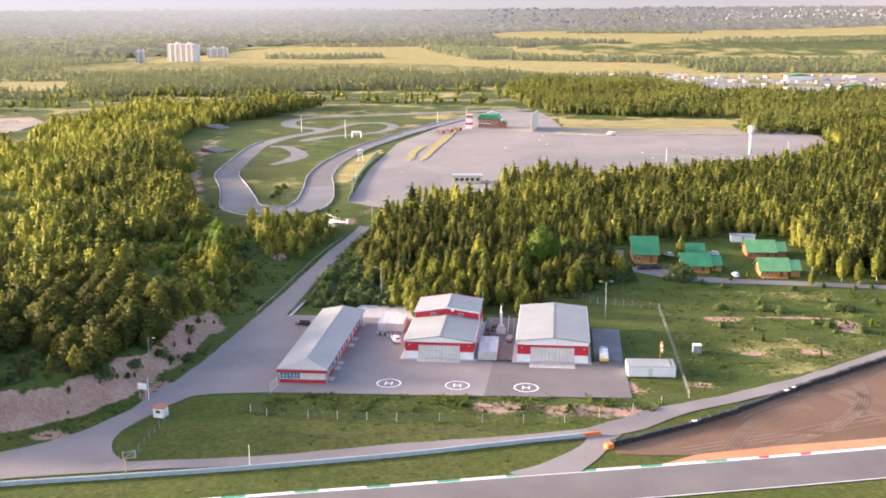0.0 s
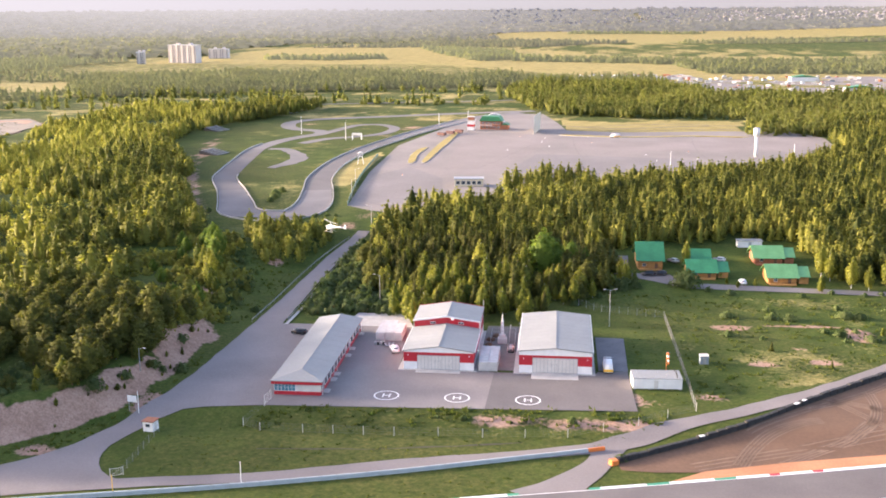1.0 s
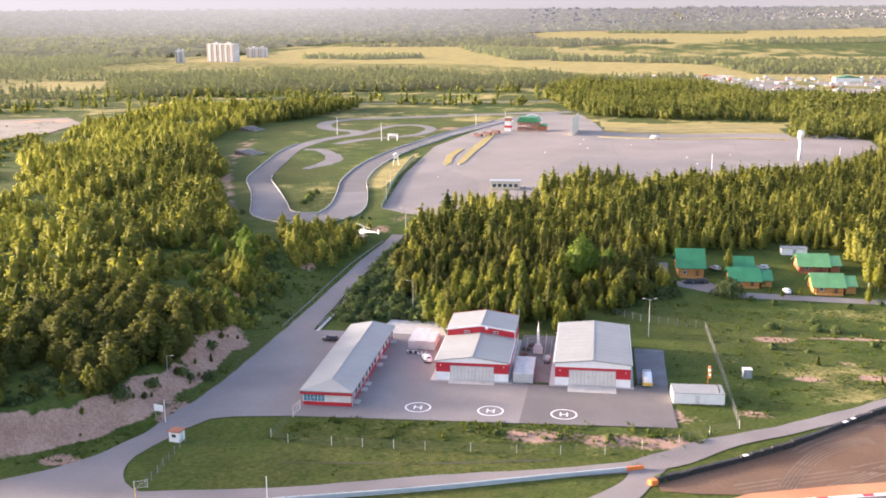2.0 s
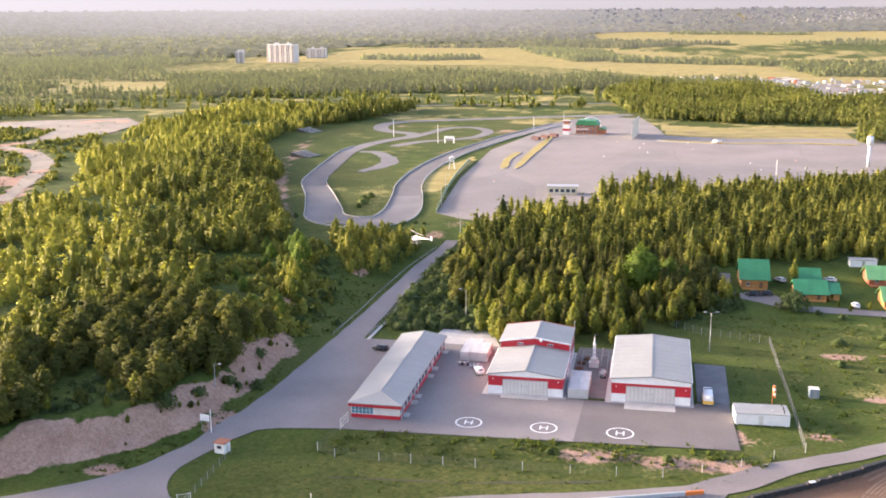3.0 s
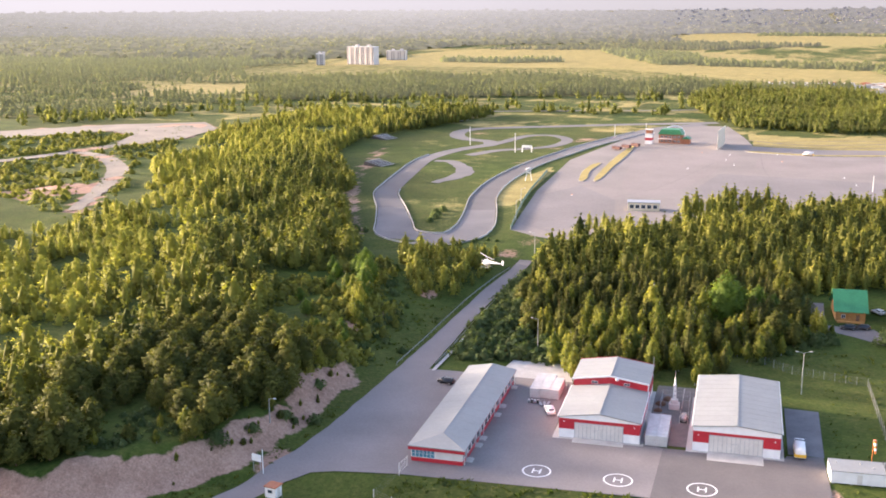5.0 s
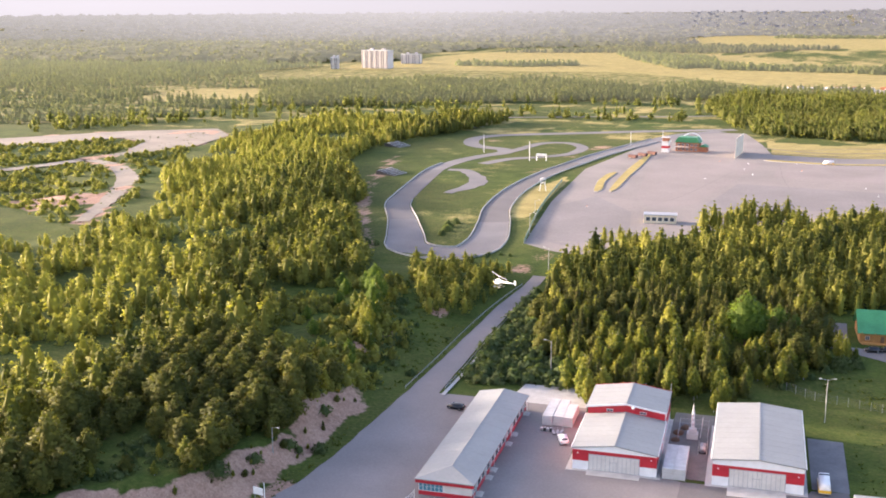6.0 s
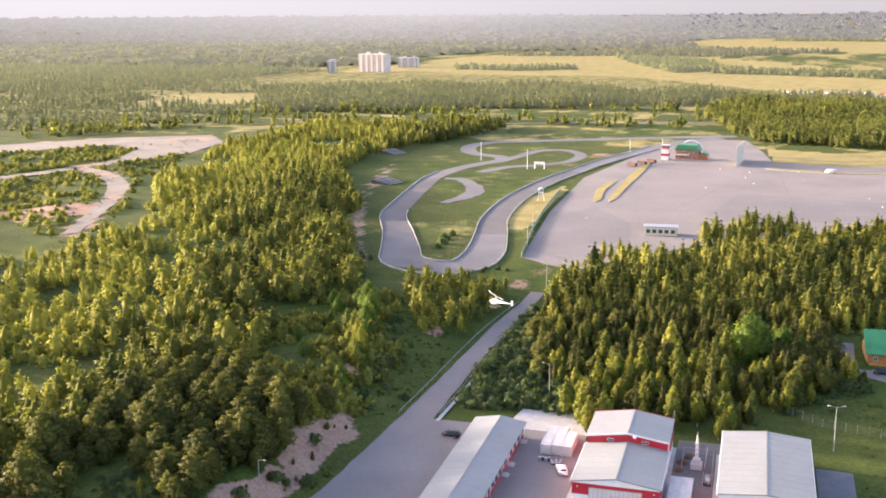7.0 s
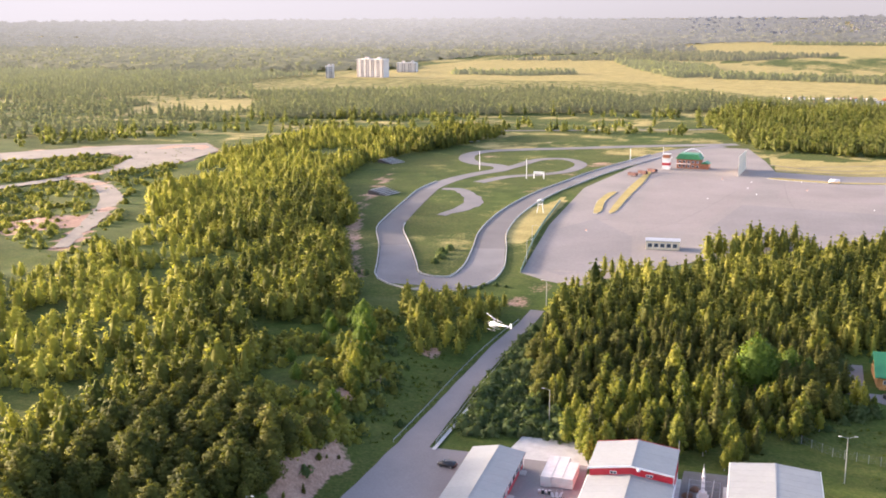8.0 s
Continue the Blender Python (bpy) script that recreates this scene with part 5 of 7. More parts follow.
HOUSES = [((69.5, 127.0), 2, 8.4, 12.0, 3.8, 8.6, "green_roof", "log", "large honey-coloured log house with a dark green roof"),
          ((86.0, 117.6), 2, 9.2, 9.5, 2.6, 5.6, "green_roof", "log", "log house with a dark green roof behind a round tree"),
          ((111.8, 112.8), 2, 9.2, 9.0, 2.9, 5.9, "green_roof_light", "log", "honey-coloured log house with a light green roof"),
          ((111.2, 136.0), 2, 9.6, 9.0, 2.8, 5.8, "green_roof_light", "log_red", "reddish log house with a light green roof"),
          ((88.0, 134.0), 2, 7.0, 6.5, 2.5, 4.9, "green_roof", "log_red", "small log annex with a dark green roof")]
for (x, y), turn, w, d, wall, ridge, roof, walls, label in HOUSES:
    house((x, y, base_z(x, y) + 0.15), turn, w, d, wall, ridge, roof, walls, label, w > 8)
structure("pavement", patch("pavement", [(60, 150), (67, 146), (66, 122), (80, 121), (84, 112), (160, 106), (160, 101.5), (84, 106), (74, 113), (60, 121), (56, 140)], 0.12, M["asphalt_lot"], 5), "pale gravel drive before the log houses", "drive")
for x, y, turn, mat, label in ((72.5, 119.6, 92, "black_paint", "black car parked before the log house"), (76.6, 120.4, 88, "black_paint", "dark car parked before the log house"), (103.2, 112.5, 4, "white", "white car standing on the drive"), (82.6, 135.5, 40, "panel", "silver car beside the log annex"), (99.0, 138.0, 70, "panel", "grey car parked behind the houses")):
    car((x, y, base_z(x, y) + 0.14), turn, mat, label)
t = thing("shed", "long low white shed behind the houses", "shed", (108.5, 157.0, base_z(110, 157) + 0.1), 2)
part("body", box(0, 9, 0, 3.5, -0.3, 2.4, 0.03), M["white"], t)
part("roof", box(-0.3, 9.3, -0.3, 3.8, 2.4, 2.55, 0.02), M["roof_white"], t)
part("door", box(4, 5, -0.05, 0.02, 0, 2), M["steel"], t)


# ---- the helicopter in the air ----
def helicopter():
    t = thing("helicopter", "small white two-bladed helicopter hovering above the trees", "helicopter", (-33.0, 92.0, 22.4), 62)
    bm = bmesh.new()
    bmesh.ops.create_uvsphere(bm, u_segments=20, v_segments=12, radius=1.0)
    for v in bm.verts:
        y = v.co.y
        s = 1.0 if y > 0 else 1.0 + 0.35 * y
        v.co = Vector((v.co.x * 0.68 * s, y * 2.1, v.co.z * 0.85 * s + (0.2 if y < 0 else 0.0)))
    part("cabin", bm, M["white"], t, "rounded white cabin", True)
    bm = bmesh.new()
    bmesh.ops.create_uvsphere(bm, u_segments=16, v_segments=10, radius=1.0)
    for v in bm.verts:
        v.co = Vector((v.co.x * 0.62, v.co.y * 0.95 + 1.12, v.co.z * 0.62 + 0.12))
    part("canopy", bm, M["glass"], t, "dark glazed canopy", True)
    part("tail_boom", tube((0, -1.5, 0.35), (0, -6.2, 0.55), 0.32, 0.12, 10), M["white"], t, "", True)
    part("tail_fin", box(-0.04, 0.04, -6.5, -5.8, 0.1, 1.5, 0.02), M["white"], t)
    part("tailplane", box(-0.6, 0.6, -5.6, -5.2, 0.5, 0.56, 0.01), M["white"], t)
    part("tail_rotor", box(0.12, 0.16, -6.32, -6.2, -0.1, 1.2), M["dark"], t)
    part("mast", tube((0, -0.1, 0.7), (0, -0.1, 1.75), 0.13, 0.09), M["white"], t)
    rotor = part("rotor_hub", box(-0.2, 0.2, -0.35, 0.15, 1.7, 1.85, 0.03), M["steel"], t)
    for s in (-1, 1):
        b = part("blade", box(0.2, 5.2, -0.12, 0.12, -0.02, 0.03, 0.008), M["panel"], rotor)
        b.matrix_basis = pose(0, -0.1, 1.8, 0, -2, 65 if s > 0 else 245)
    for s in (-1, 1):
        part("skid", tube((s * 0.95, -1.5, -1.25), (s * 0.95, 1.6, -1.25), 0.05, sides=6), M["steel"], t)
        for y in (-0.8, 0.9):
            part("strut", tube((s * 0.4, y, -0.6), (s * 0.95, y, -1.25), 0.04, sides=6), M["steel"], t)


helicopter()

# ---- things round the kart circuit ----
def bleacher(at, turn, label):
    t = thing("grandstand", label, "grandstand", at, turn, "low grandstands by the kart track")
    for i in range(6):
        part("bench", box(-6.5, 6.5, i * 2.1, i * 2.1 + 0.6, i * 0.42 + 0.4, i * 0.42 + 0.6), M["steel"], t)
        part("riser", box(-6.5, 6.5, i * 2.1, i * 2.1 + 2.1, -0.5, i * 0.42 + 0.1), M["dark_earth"], t)


M["dark_earth"] = material("dark_earth", (0.05, 0.045, 0.04), (0.10, 0.09, 0.08), 0.4, 3.0, 0.9, 0.3)
bleacher((-159, 372, base_z(-159, 372)), 72, "terrace of pale metal benches on a grassy slope")
bleacher((-196, 490, base_z(-196, 490)), 68, "terrace of grey benches at the wood's edge")
bleacher((-178, 616, base_z(-178, 616)), 50, "distant terrace of grey benches")

t = thing("start_gantry", "white tubular gantry over the kart track", "gantry", (-95, 447, base_z(-95, 447)), -8)
for x in (0, 6.2):
    for y in (0, 1.2):
        part("leg", tube((x, y, -0.2), (x, y, 4.2), 0.16, sides=6), M["white"], t)
for y in (0, 1.2):
    for z in (3.2, 4.2):
        part("beam", tube((0, y, z), (6.2, y, z), 0.14, sides=6), M["white"], t)
part("panel", box(0.6, 5.6, -0.1, 0.0, 3.0, 4.3), M["white"], t)

t = thing("watch_tower", "pale timber watch tower on splayed legs", "tower", (-69.5, 340, base_z(-69.5, 340)), 10)
for x in (-1, 1):
    for y in (-1, 1):
        part("leg", tube((x * 1.7, y * 1.7, -0.2), (x * 0.9, y * 0.9, 4.2), 0.14, sides=6), M["white"], t)
part("deck", box(-1.3, 1.3, -1.3, 1.3, 4.0, 4.2), M["panel"], t)
for x in (-1.2, 1.2):
    for y in (-1.2, 1.2):
        part("post", tube((x, y, 4.2), (x, y, 6.0), 0.08, sides=6), M["white"], t)
part("roof", prism([(-1.6, 6.0), (1.6, 6.0), (0, 6.7)], -1.6, 1.6), M["panel"], t)
part("rail", box(-1.3, 1.3, -1.32, -1.24, 4.9, 5.0, 0, box(-1.3, 1.3, 1.24, 1.32, 4.9, 5.0)), M["white"], t)


def kart_rails():
    """White low barriers along the bends of the kart circuit."""
    line = spline(KART, 3.0)
    nrm = sides_of(line)
    for off, lo, hi, label in ((1, 0.33, 0.93, "low white barrier on the outside of the kart track"), (-1, 0.45, 0.93, "low white barrier on the inside of the kart bends")):
        t = thing("kart_barrier", label, "barrier")
        a, b = int(len(line) * lo), int(len(line) * hi)
        rows = line[a:b, :2] + nrm[a:b] * -off * (line[a:b, 2:3] / 2 + 0.5)
        rows = rows[::2]
        for p, q in zip(rows[:-1], rows[1:]):
            d = q - p
            ln = float(np.linalg.norm(d))
            if ln < 0.5:
                continue
            ob = part("block", box(-ln / 2, ln / 2, -0.18, 0.18, -0.2, 0.62, 0.05), M["concrete"], t)
            m = (p + q) / 2
            ob.matrix_basis = pose(float(m[0]), float(m[1]), base_z(*m), 0, 0, math.degrees(math.atan2(d[1], d[0])))


kart_rails()


M["trailer"] = material("dark_red_tarpaulin", (0.06, 0.022, 0.018), (0.11, 0.035, 0.03), 0.5, 4.0, 0.7, 0.05)


def club_house():
    t = thing("club_house", "red two-storey club house with a green roof", "club house", (-15, 512, base_z(-15, 512)), -8)
    part("wall", box(0, 15, 0, 8, -0.3, 6.0), M["log_red"], t)
    part("roof", prism([(-0.8, 6.0), (15.8, 6.0), (13.4, 9.4), (1.6, 9.4)], -0.8, 8.8), M["green_roof"], t, "green hipped roof")
    part("annex", box(15, 20, 0.5, 7, -0.3, 3.4), M["log_red"], t, "red single-storey wing")
    part("annex_roof", prism([(14.9, 3.4), (20.6, 3.4), (17.8, 5.0)], 0, 7.5), M["green_roof"], t)
    for z in (0.9, 3.7):
        for i in range(5):
            w = part("window", box(1.2 + i * 2.8, 2.8 + i * 2.8, -0.08, 0.02, z, z + 1.4), M["white"], t)
            part("pane", box(1.35 + i * 2.8, 2.65 + i * 2.8, -0.12, -0.06, z + 0.12, z + 1.28), M["glass"], w)
    part("balcony", box(0, 9, -1.6, 0, 3.0, 3.2), M["white"], t)
    tw = thing("control_tower", "slim red and white control tower with a balcony", "tower", (-23.5, 505, base_z(-23.5, 505)), -8)
    part("shaft", box(0, 4.5, 0, 4.5, -0.3, 7.0), M["white"], tw)
    part("band", box(-0.1, 4.6, -0.1, 4.6, 2.6, 4.2), M["red"], tw, "red band")
    part("gallery", box(-0.6, 5.1, -0.6, 5.1, 7.0, 7.2), M["panel"], tw)
    part("cabin", box(0.3, 4.2, 0.3, 4.2, 7.2, 9.4), M["log_red"], tw)
    part("roof", box(-0.2, 4.7, -0.2, 4.7, 9.4, 9.7), M["panel"], tw)
    part("mast", tube((0.4, 0.4, 9.7), (0.4, 0.4, 14), 0.12), M["white"], tw)
    ar = thing("arch", "white hoop arch over the track entry", "arch", (-8.0, 560, base_z(-8, 560)), 15)
    line = [(7.5 * math.cos(a), 0, 6.5 * math.sin(a)) for a in np.linspace(0, math.pi, 14)]
    for p, q in zip(line[:-1], line[1:]):
        part("hoop", tube(p, q, 0.35, 0.35, 8), M["white"], ar)
    for k in range(3):
        b = thing("race_trailer", "dark red covered trailer on the paddock", "trailer", (-38 + k * 5.0, 470 + k * 9, base_z(-38 + k * 5, 470 + k * 9) + 0.1), 60, "trailers on the paddock")
        part("body", box(-1.2, 1.2, -3, 3, 0.6, 2.4, 0.06), M["trailer"], b)
        for x in (-1.1, 1.1):
            part("wheel", tube((x - 0.1, 0, 0.45), (x + 0.1, 0, 0.45), 0.45, 0.45, 12), M["dark"], b)


M["green_net"] = material("green_net", (0.10, 0.19, 0.15), (0.16, 0.27, 0.22), 0.3, 2.0, 0.8, 0.0)
club_house()
net = thing("net_fence", "green netting on slim posts along the lot", "fence")
for p, q in zip(spline([(-52, 214, 0), (-58.5, 268, 0), (-62, 310, 0), (-63.5, 340, 0), (-65, 372, 0)], 8.0)[:-1], spline([(-52, 214, 0), (-58.5, 268, 0), (-62, 310, 0), (-63.5, 340, 0), (-65, 372, 0)], 8.0)[1:]):
    z = base_z(*p[:2])
    part("post", tube((p[0], p[1], z - 0.2), (p[0], p[1], z + 2.2), 0.08, sides=6), M["steel"], net)
    d = Vector((q[0] - p[0], q[1] - p[1], 0))
    ob = part("net", box(0, d.length, -0.04, 0.04, 0.1, 1.5), M["green_net"], net)
    ob.matrix_basis = pose(p[0], p[1], z, 0, 0, math.degrees(math.atan2(d.y, d.x)))
M["cream"] = material("cream_sheet", (0.60, 0.54, 0.42), (0.72, 0.66, 0.54), 0.3, 2.0, 0.7, 0.02)
t = thing("screen_wall", "tall cream panel wall standing on the lot", "screen", (24, 486, base_z(24, 486)), 83)
for i in range(7):
    part("panel", box(i * 4.4, i * 4.4 + 3.6, -0.12, 0.12, 0.3, 12.4, 0.03), M["cream"], t)
    part("post", tube((i * 4.4, 0.3, -0.3), (i * 4.4, 0.3, 12.4), 0.16, sides=6), M["steel"], t)

t = thing("water_tower", "slim white water tower with a wider tank", "water tower", (154.2, 384, base_z(154.2, 384)))
part("column", tube((0, 0, -0.3), (0, 0, 11.5), 0.85, 0.8, 16), M["white"], t, "", True)
part("cone", tube((0, 0, 11.5), (0, 0, 12.4), 0.8, 1.75, 16), M["white"], t)
part("tank", tube((0, 0, 12.4), (0, 0, 16.6), 1.75, 1.75, 16), M["white"], t, "", True)
part("cap", tube((0, 0, 16.6), (0, 0, 17.2), 1.8, 0.3, 16), M["steel"], t)

t = thing("pavilion", "low flat cream pavilion with glazing at the lot's edge", "pavilion", (-9.5, 268, base_z(-9.5, 268)), 4)
part("body", box(0, 14, 0, 6, -0.3, 3.6), material("cream_paint", (0.58, 0.52, 0.36), (0.70, 0.64, 0.46), 0.3, 3.0, 0.7, 0.02), t)
part("roof", box(-0.4, 14.4, -0.4, 6.4, 3.6, 3.9, 0.04), M["steel"], t)
for i in range(5):
    w = part("window", box(0.7 + i * 2.6, 2.7 + i * 2.6, -0.06, 0.02, 1.0, 2.8), M["white"], t)
    part("pane", box(0.82 + i * 2.6, 2.58 + i * 2.6, -0.1, -0.04, 1.1, 2.7), M["glass"], w)
rnd = random.Random(11)
for i, (x, y) in enumerate(((15, 470), (32, 462), (60, 470), (62, 440), (35, 420), (10, 400), (118, 400), (96, 362), (120, 372), (-40, 300), (92, 385), (30, 440))):
    t = thing("marker_cone", "small pale plastic marker on the lot", "marker", (x, y, base_z(x, y) + 0.08), rnd.random() * 90, "markers on the lot")
    part("base", box(-0.32, 0.32, -0.32, 0.32, 0, 0.08, 0.03), M["white"], t)
    part("cone", tube((0, 0, 0.08), (0, 0, 0.7), 0.22, 0.06, 10), M["white"] if i % 3 else M["orange_paint"], t)
car((78, 470, base_z(78, 470) + 0.1), 80, "white", "white van parked far out on the lot", True)


# ---- trees ----
M["weeds"] = material("weed_leaves", (0.038, 0.060, 0.013), (0.105, 0.118, 0.030), 0.08, 0.6, 0.8, 0.0, spread=0.5, leaf=0.4, by_tree=True)
# contrast lowered to imitate haze over the far town
M["town"] = material("town_walls_hazed", (0.20, 0.19, 0.19), (0.42, 0.395, 0.385), 0.02, 0.1, 0.9, 0.0, island=True, spread=0.4)


def blades(p, d, size, k, rng, droop=0.0, out=None):
    """Little leaf blades, k at each place p, round the way d, their faces turned out."""
    n = len(p)
    p, d = np.repeat(p, k, 0), np.repeat(d, k, 0)
    d = d + rng.normal(0, 0.55, d.shape)
    d[:, 2] -= droop
    d /= np.linalg.norm(d, axis=1, keepdims=True)
    s = np.cross(d, rng.normal(0, 1, d.shape) if out is None else np.repeat(out, k, 0) + rng.normal(0, 0.45, d.shape))
    s /= np.linalg.norm(s, axis=1, keepdims=True) + 1e-9
    ln = size * rng.uniform(0.7, 1.3, (n * k, 1))
    v = np.stack([p - s * ln * 0.34, p + s * ln * 0.34, p + d * ln], 1).reshape(-1, 3)
    return v, np.arange(n * k * 3).reshape(-1, 3)


def crown(kind, h, r, clumps, leaves, size, seed, core_sides=5):
    """A crown built of leafy boughs round a trunk of height h: pine, spruce, birch or bush. Gives places, faces, normals and a tone for each bough."""
    rng = np.random.default_rng(seed)
    base, shape, ck, flat, lift = {"pine": (0.13, lambda u: (1 - u ** 2.1) ** 0.72 * (0.62 + 0.38 * np.minimum(1, u * 3)), 0.36, (1.0, 1.0, 0.72), 0.75),
                                   "spruce": (0.05, lambda u: (1 - u) ** 0.82, 0.34, (1.0, 1.0, 0.62), 0.25),
                                   "birch": (0.14, lambda u: np.sin(np.pi * (0.12 + 0.86 * u)) ** 0.85 * (1.12 - 0.5 * u), 0.36, (0.9, 0.9, 1.15), 0.45),
                                   "bush": (0.02, lambda u: np.sqrt(np.clip(1 - u * u, 0, 1)), 0.42, (1.0, 1.0, 0.9), 0.5)}[kind]
    # boughs spread evenly over the crown's skin, one at the tip
    grid = np.linspace(0, 0.97, 200)
    load = np.cumsum(shape(grid) + 0.12)
    u = np.interp((np.arange(clumps) + rng.random(clumps)) / clumps * load[-1], load, grid)
    u[-1] = 0.97
    a = np.arange(clumps) * 2.39996 + rng.uniform(-0.5, 0.5, clumps)
    prof = shape(u)
    cr = r * ck * (0.3 + 0.7 * prof) * rng.uniform(0.8, 1.25, clumps)
    lobes = 1 + 0.13 * np.sin(3 * a + 8 * u + seed) + 0.10 * np.sin(5 * a - 13 * u + 2 * seed)
    rad = np.maximum(0, r * prof * lobes - 0.65 * cr) * rng.uniform(0.8, 1.08, clumps)
    out = np.stack([np.cos(a), np.sin(a), np.full(clumps, lift)], 1)
    out /= np.linalg.norm(out, axis=1, keepdims=True)
    c = np.stack([np.cos(a) * rad, np.sin(a) * rad, h * (base + (1 - base) * u) - 0.3 * cr], 1)
    # leaves over each bough, heavier on its outer side
    n = np.repeat(out, leaves, 0) * 0.75 + rng.normal(0, 0.75, (clumps * leaves, 3))
    n /= np.linalg.norm(n, axis=1, keepdims=True)
    p = np.repeat(c, leaves, 0) + n * np.repeat(cr, leaves)[:, None] * flat * rng.uniform(0.6, 1.12, (clumps * leaves, 1))
    d = np.cross(n, rng.normal(0, 1, n.shape))
    d = d / (np.linalg.norm(d, axis=1, keepdims=True) + 1e-9) * 0.75 + n * rng.uniform(0.1, 0.75, (len(n), 1))
    if kind == "pine":
        d[:, 2] += 0.35
    d /= np.linalg.norm(d, axis=1, keepdims=True)
    s = np.cross(d, n + rng.normal(0, 0.35, n.shape))
    s /= np.linalg.norm(s, axis=1, keepdims=True) + 1e-9
    ln = size * rng.uniform(0.65, 1.35, (len(n), 1))
    v = np.stack([p - s * ln * 0.40 - d * ln * 0.3, p + s * ln * 0.40 - d * ln * 0.3, p + d * ln * 0.75], 1).reshape(-1, 3)
    f = np.arange(len(v)).reshape(-1, 3)
    mass = v / (r, r, h * 0.5) - (0, 0, 0.2 if kind == "bush" else 0.85)
    mass /= np.linalg.norm(mass, axis=1, keepdims=True) + 1e-9
    nv = 0.75 * mass + 0.65 * np.repeat(n, 3, 0) + rng.normal(0, 0.10, v.shape) + (0, 0, 0.1)
    tone = np.repeat(np.repeat(rng.uniform(-0.5, 0.5, clumps), leaves) + rng.uniform(-0.1, 0.1, len(n)), 3)
    # an inner mass that closes the crown, toned darker to imitate inner shade
    m, levels = core_sides, 3
    core, cf = [], []
    for i in range(levels + 1):
        t = i / levels * 0.96
        q = float(shape(np.array(t))) * r * 0.62 + 0.03
        for j in range(m):
            w = 2 * math.pi * (j + 0.5 * (i % 2)) / m
            core.append((math.cos(w) * q, math.sin(w) * q, h * (base + 0.01 + (0.92 - base) * t)))
    for i in range(levels):
        for j in range(m):
            a0, b0 = i * m + j, i * m + (j + 1) % m
            cf += [(a0, b0, b0 + m), (a0, b0 + m, a0 + m)]
    core = np.array(core)
    f = np.vstack([f, np.array(cf) + len(v)])
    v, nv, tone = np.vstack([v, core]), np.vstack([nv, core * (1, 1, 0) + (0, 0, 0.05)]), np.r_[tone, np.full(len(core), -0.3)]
    nv /= np.linalg.norm(nv, axis=1, keepdims=True) + 1e-9
    turned = np.einsum("ij,ij->i", np.cross(v[f[:, 1]] - v[f[:, 0]], v[f[:, 2]] - v[f[:, 0]]), nv[f].sum(1)) < 0
    f[turned] = f[turned][:, ::-1]
    return v, f, nv, tone


def crown_mesh(name, form, mat):
    """A mesh of one crown, with the tone of its boughs."""
    v, f, nv, tone = form
    me = mesh_of(name, v, f, mat, True, nv)
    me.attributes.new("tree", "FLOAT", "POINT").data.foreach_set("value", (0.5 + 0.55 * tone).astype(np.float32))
    return me


def trunk_mesh(name, h, r, mat, seed, birch=False):
    rnd = random.Random(seed)
    bm = bmesh.new()
    p = Vector((0, 0, -0.4))
    for i in range(4):
        q = Vector((rnd.uniform(-0.12, 0.12) * (i + 1), rnd.uniform(-0.12, 0.12) * (i + 1), h * (i + 1) / 4 * 0.95))
        tube(p, q, r * (1 - 0.22 * i), r * (1 - 0.22 * (i + 1)), 6, bm)
        p = q
    for i in range(5):
        z = h * (0.25 + 0.6 * i / 5)
        a = rnd.random() * 6.28
        ln = h * 0.16 * (1.2 - z / h)
        tube((0, 0, z), (math.cos(a) * ln, math.sin(a) * ln, z + ln * (0.9 if birch else 0.3)), r * 0.28, r * 0.08, 4, bm)
    return bm_mesh(name, bm, mat)


KINDS = []   # kind, height, crown mesh, trunk mesh
for i, (kind, h, r) in enumerate((("pine", 12.5, 3.1), ("pine", 14.5, 3.4), ("pine", 10.5, 3.0), ("birch", 13, 2.1), ("birch", 11, 1.9), ("spruce", 13, 2.0), ("spruce", 10, 1.8), ("birch", 8.5, 1.7))):
    form = crown(kind, h, r, *{"pine": (48, 26, 0.52), "birch": (44, 24, 0.42), "spruce": (54, 18, 0.46)}[kind], 40 + i)
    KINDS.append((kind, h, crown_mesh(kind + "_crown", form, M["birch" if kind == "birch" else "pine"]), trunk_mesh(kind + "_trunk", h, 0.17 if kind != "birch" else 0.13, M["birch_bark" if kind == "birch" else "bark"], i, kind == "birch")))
M["fresh"] = material("fresh_green_leaves", (0.052, 0.098, 0.016), (0.15, 0.205, 0.034), 0.25, 2.6, 0.65, 0.6, spread=0.4, by_object=0.3, leaf=0.35, by_tree=True)
KINDS.append(("broadleaf", 13, crown_mesh("broadleaf_crown", crown("birch", 13, 3.7, 60, 26, 0.48, 60), M["fresh"]), trunk_mesh("broadleaf_trunk", 12, 0.22, M["bark"], 61, True)))
LABELS = {"pine": ("bushy dark green pine with a rounded crown", "pine tree"), "birch": ("slender yellow-green birch with a pale trunk", "birch tree"), "spruce": ("pointed dark green spruce", "spruce tree"), "broadleaf": ("fresh green broadleaf tree with a full crown", "broadleaf tree")}


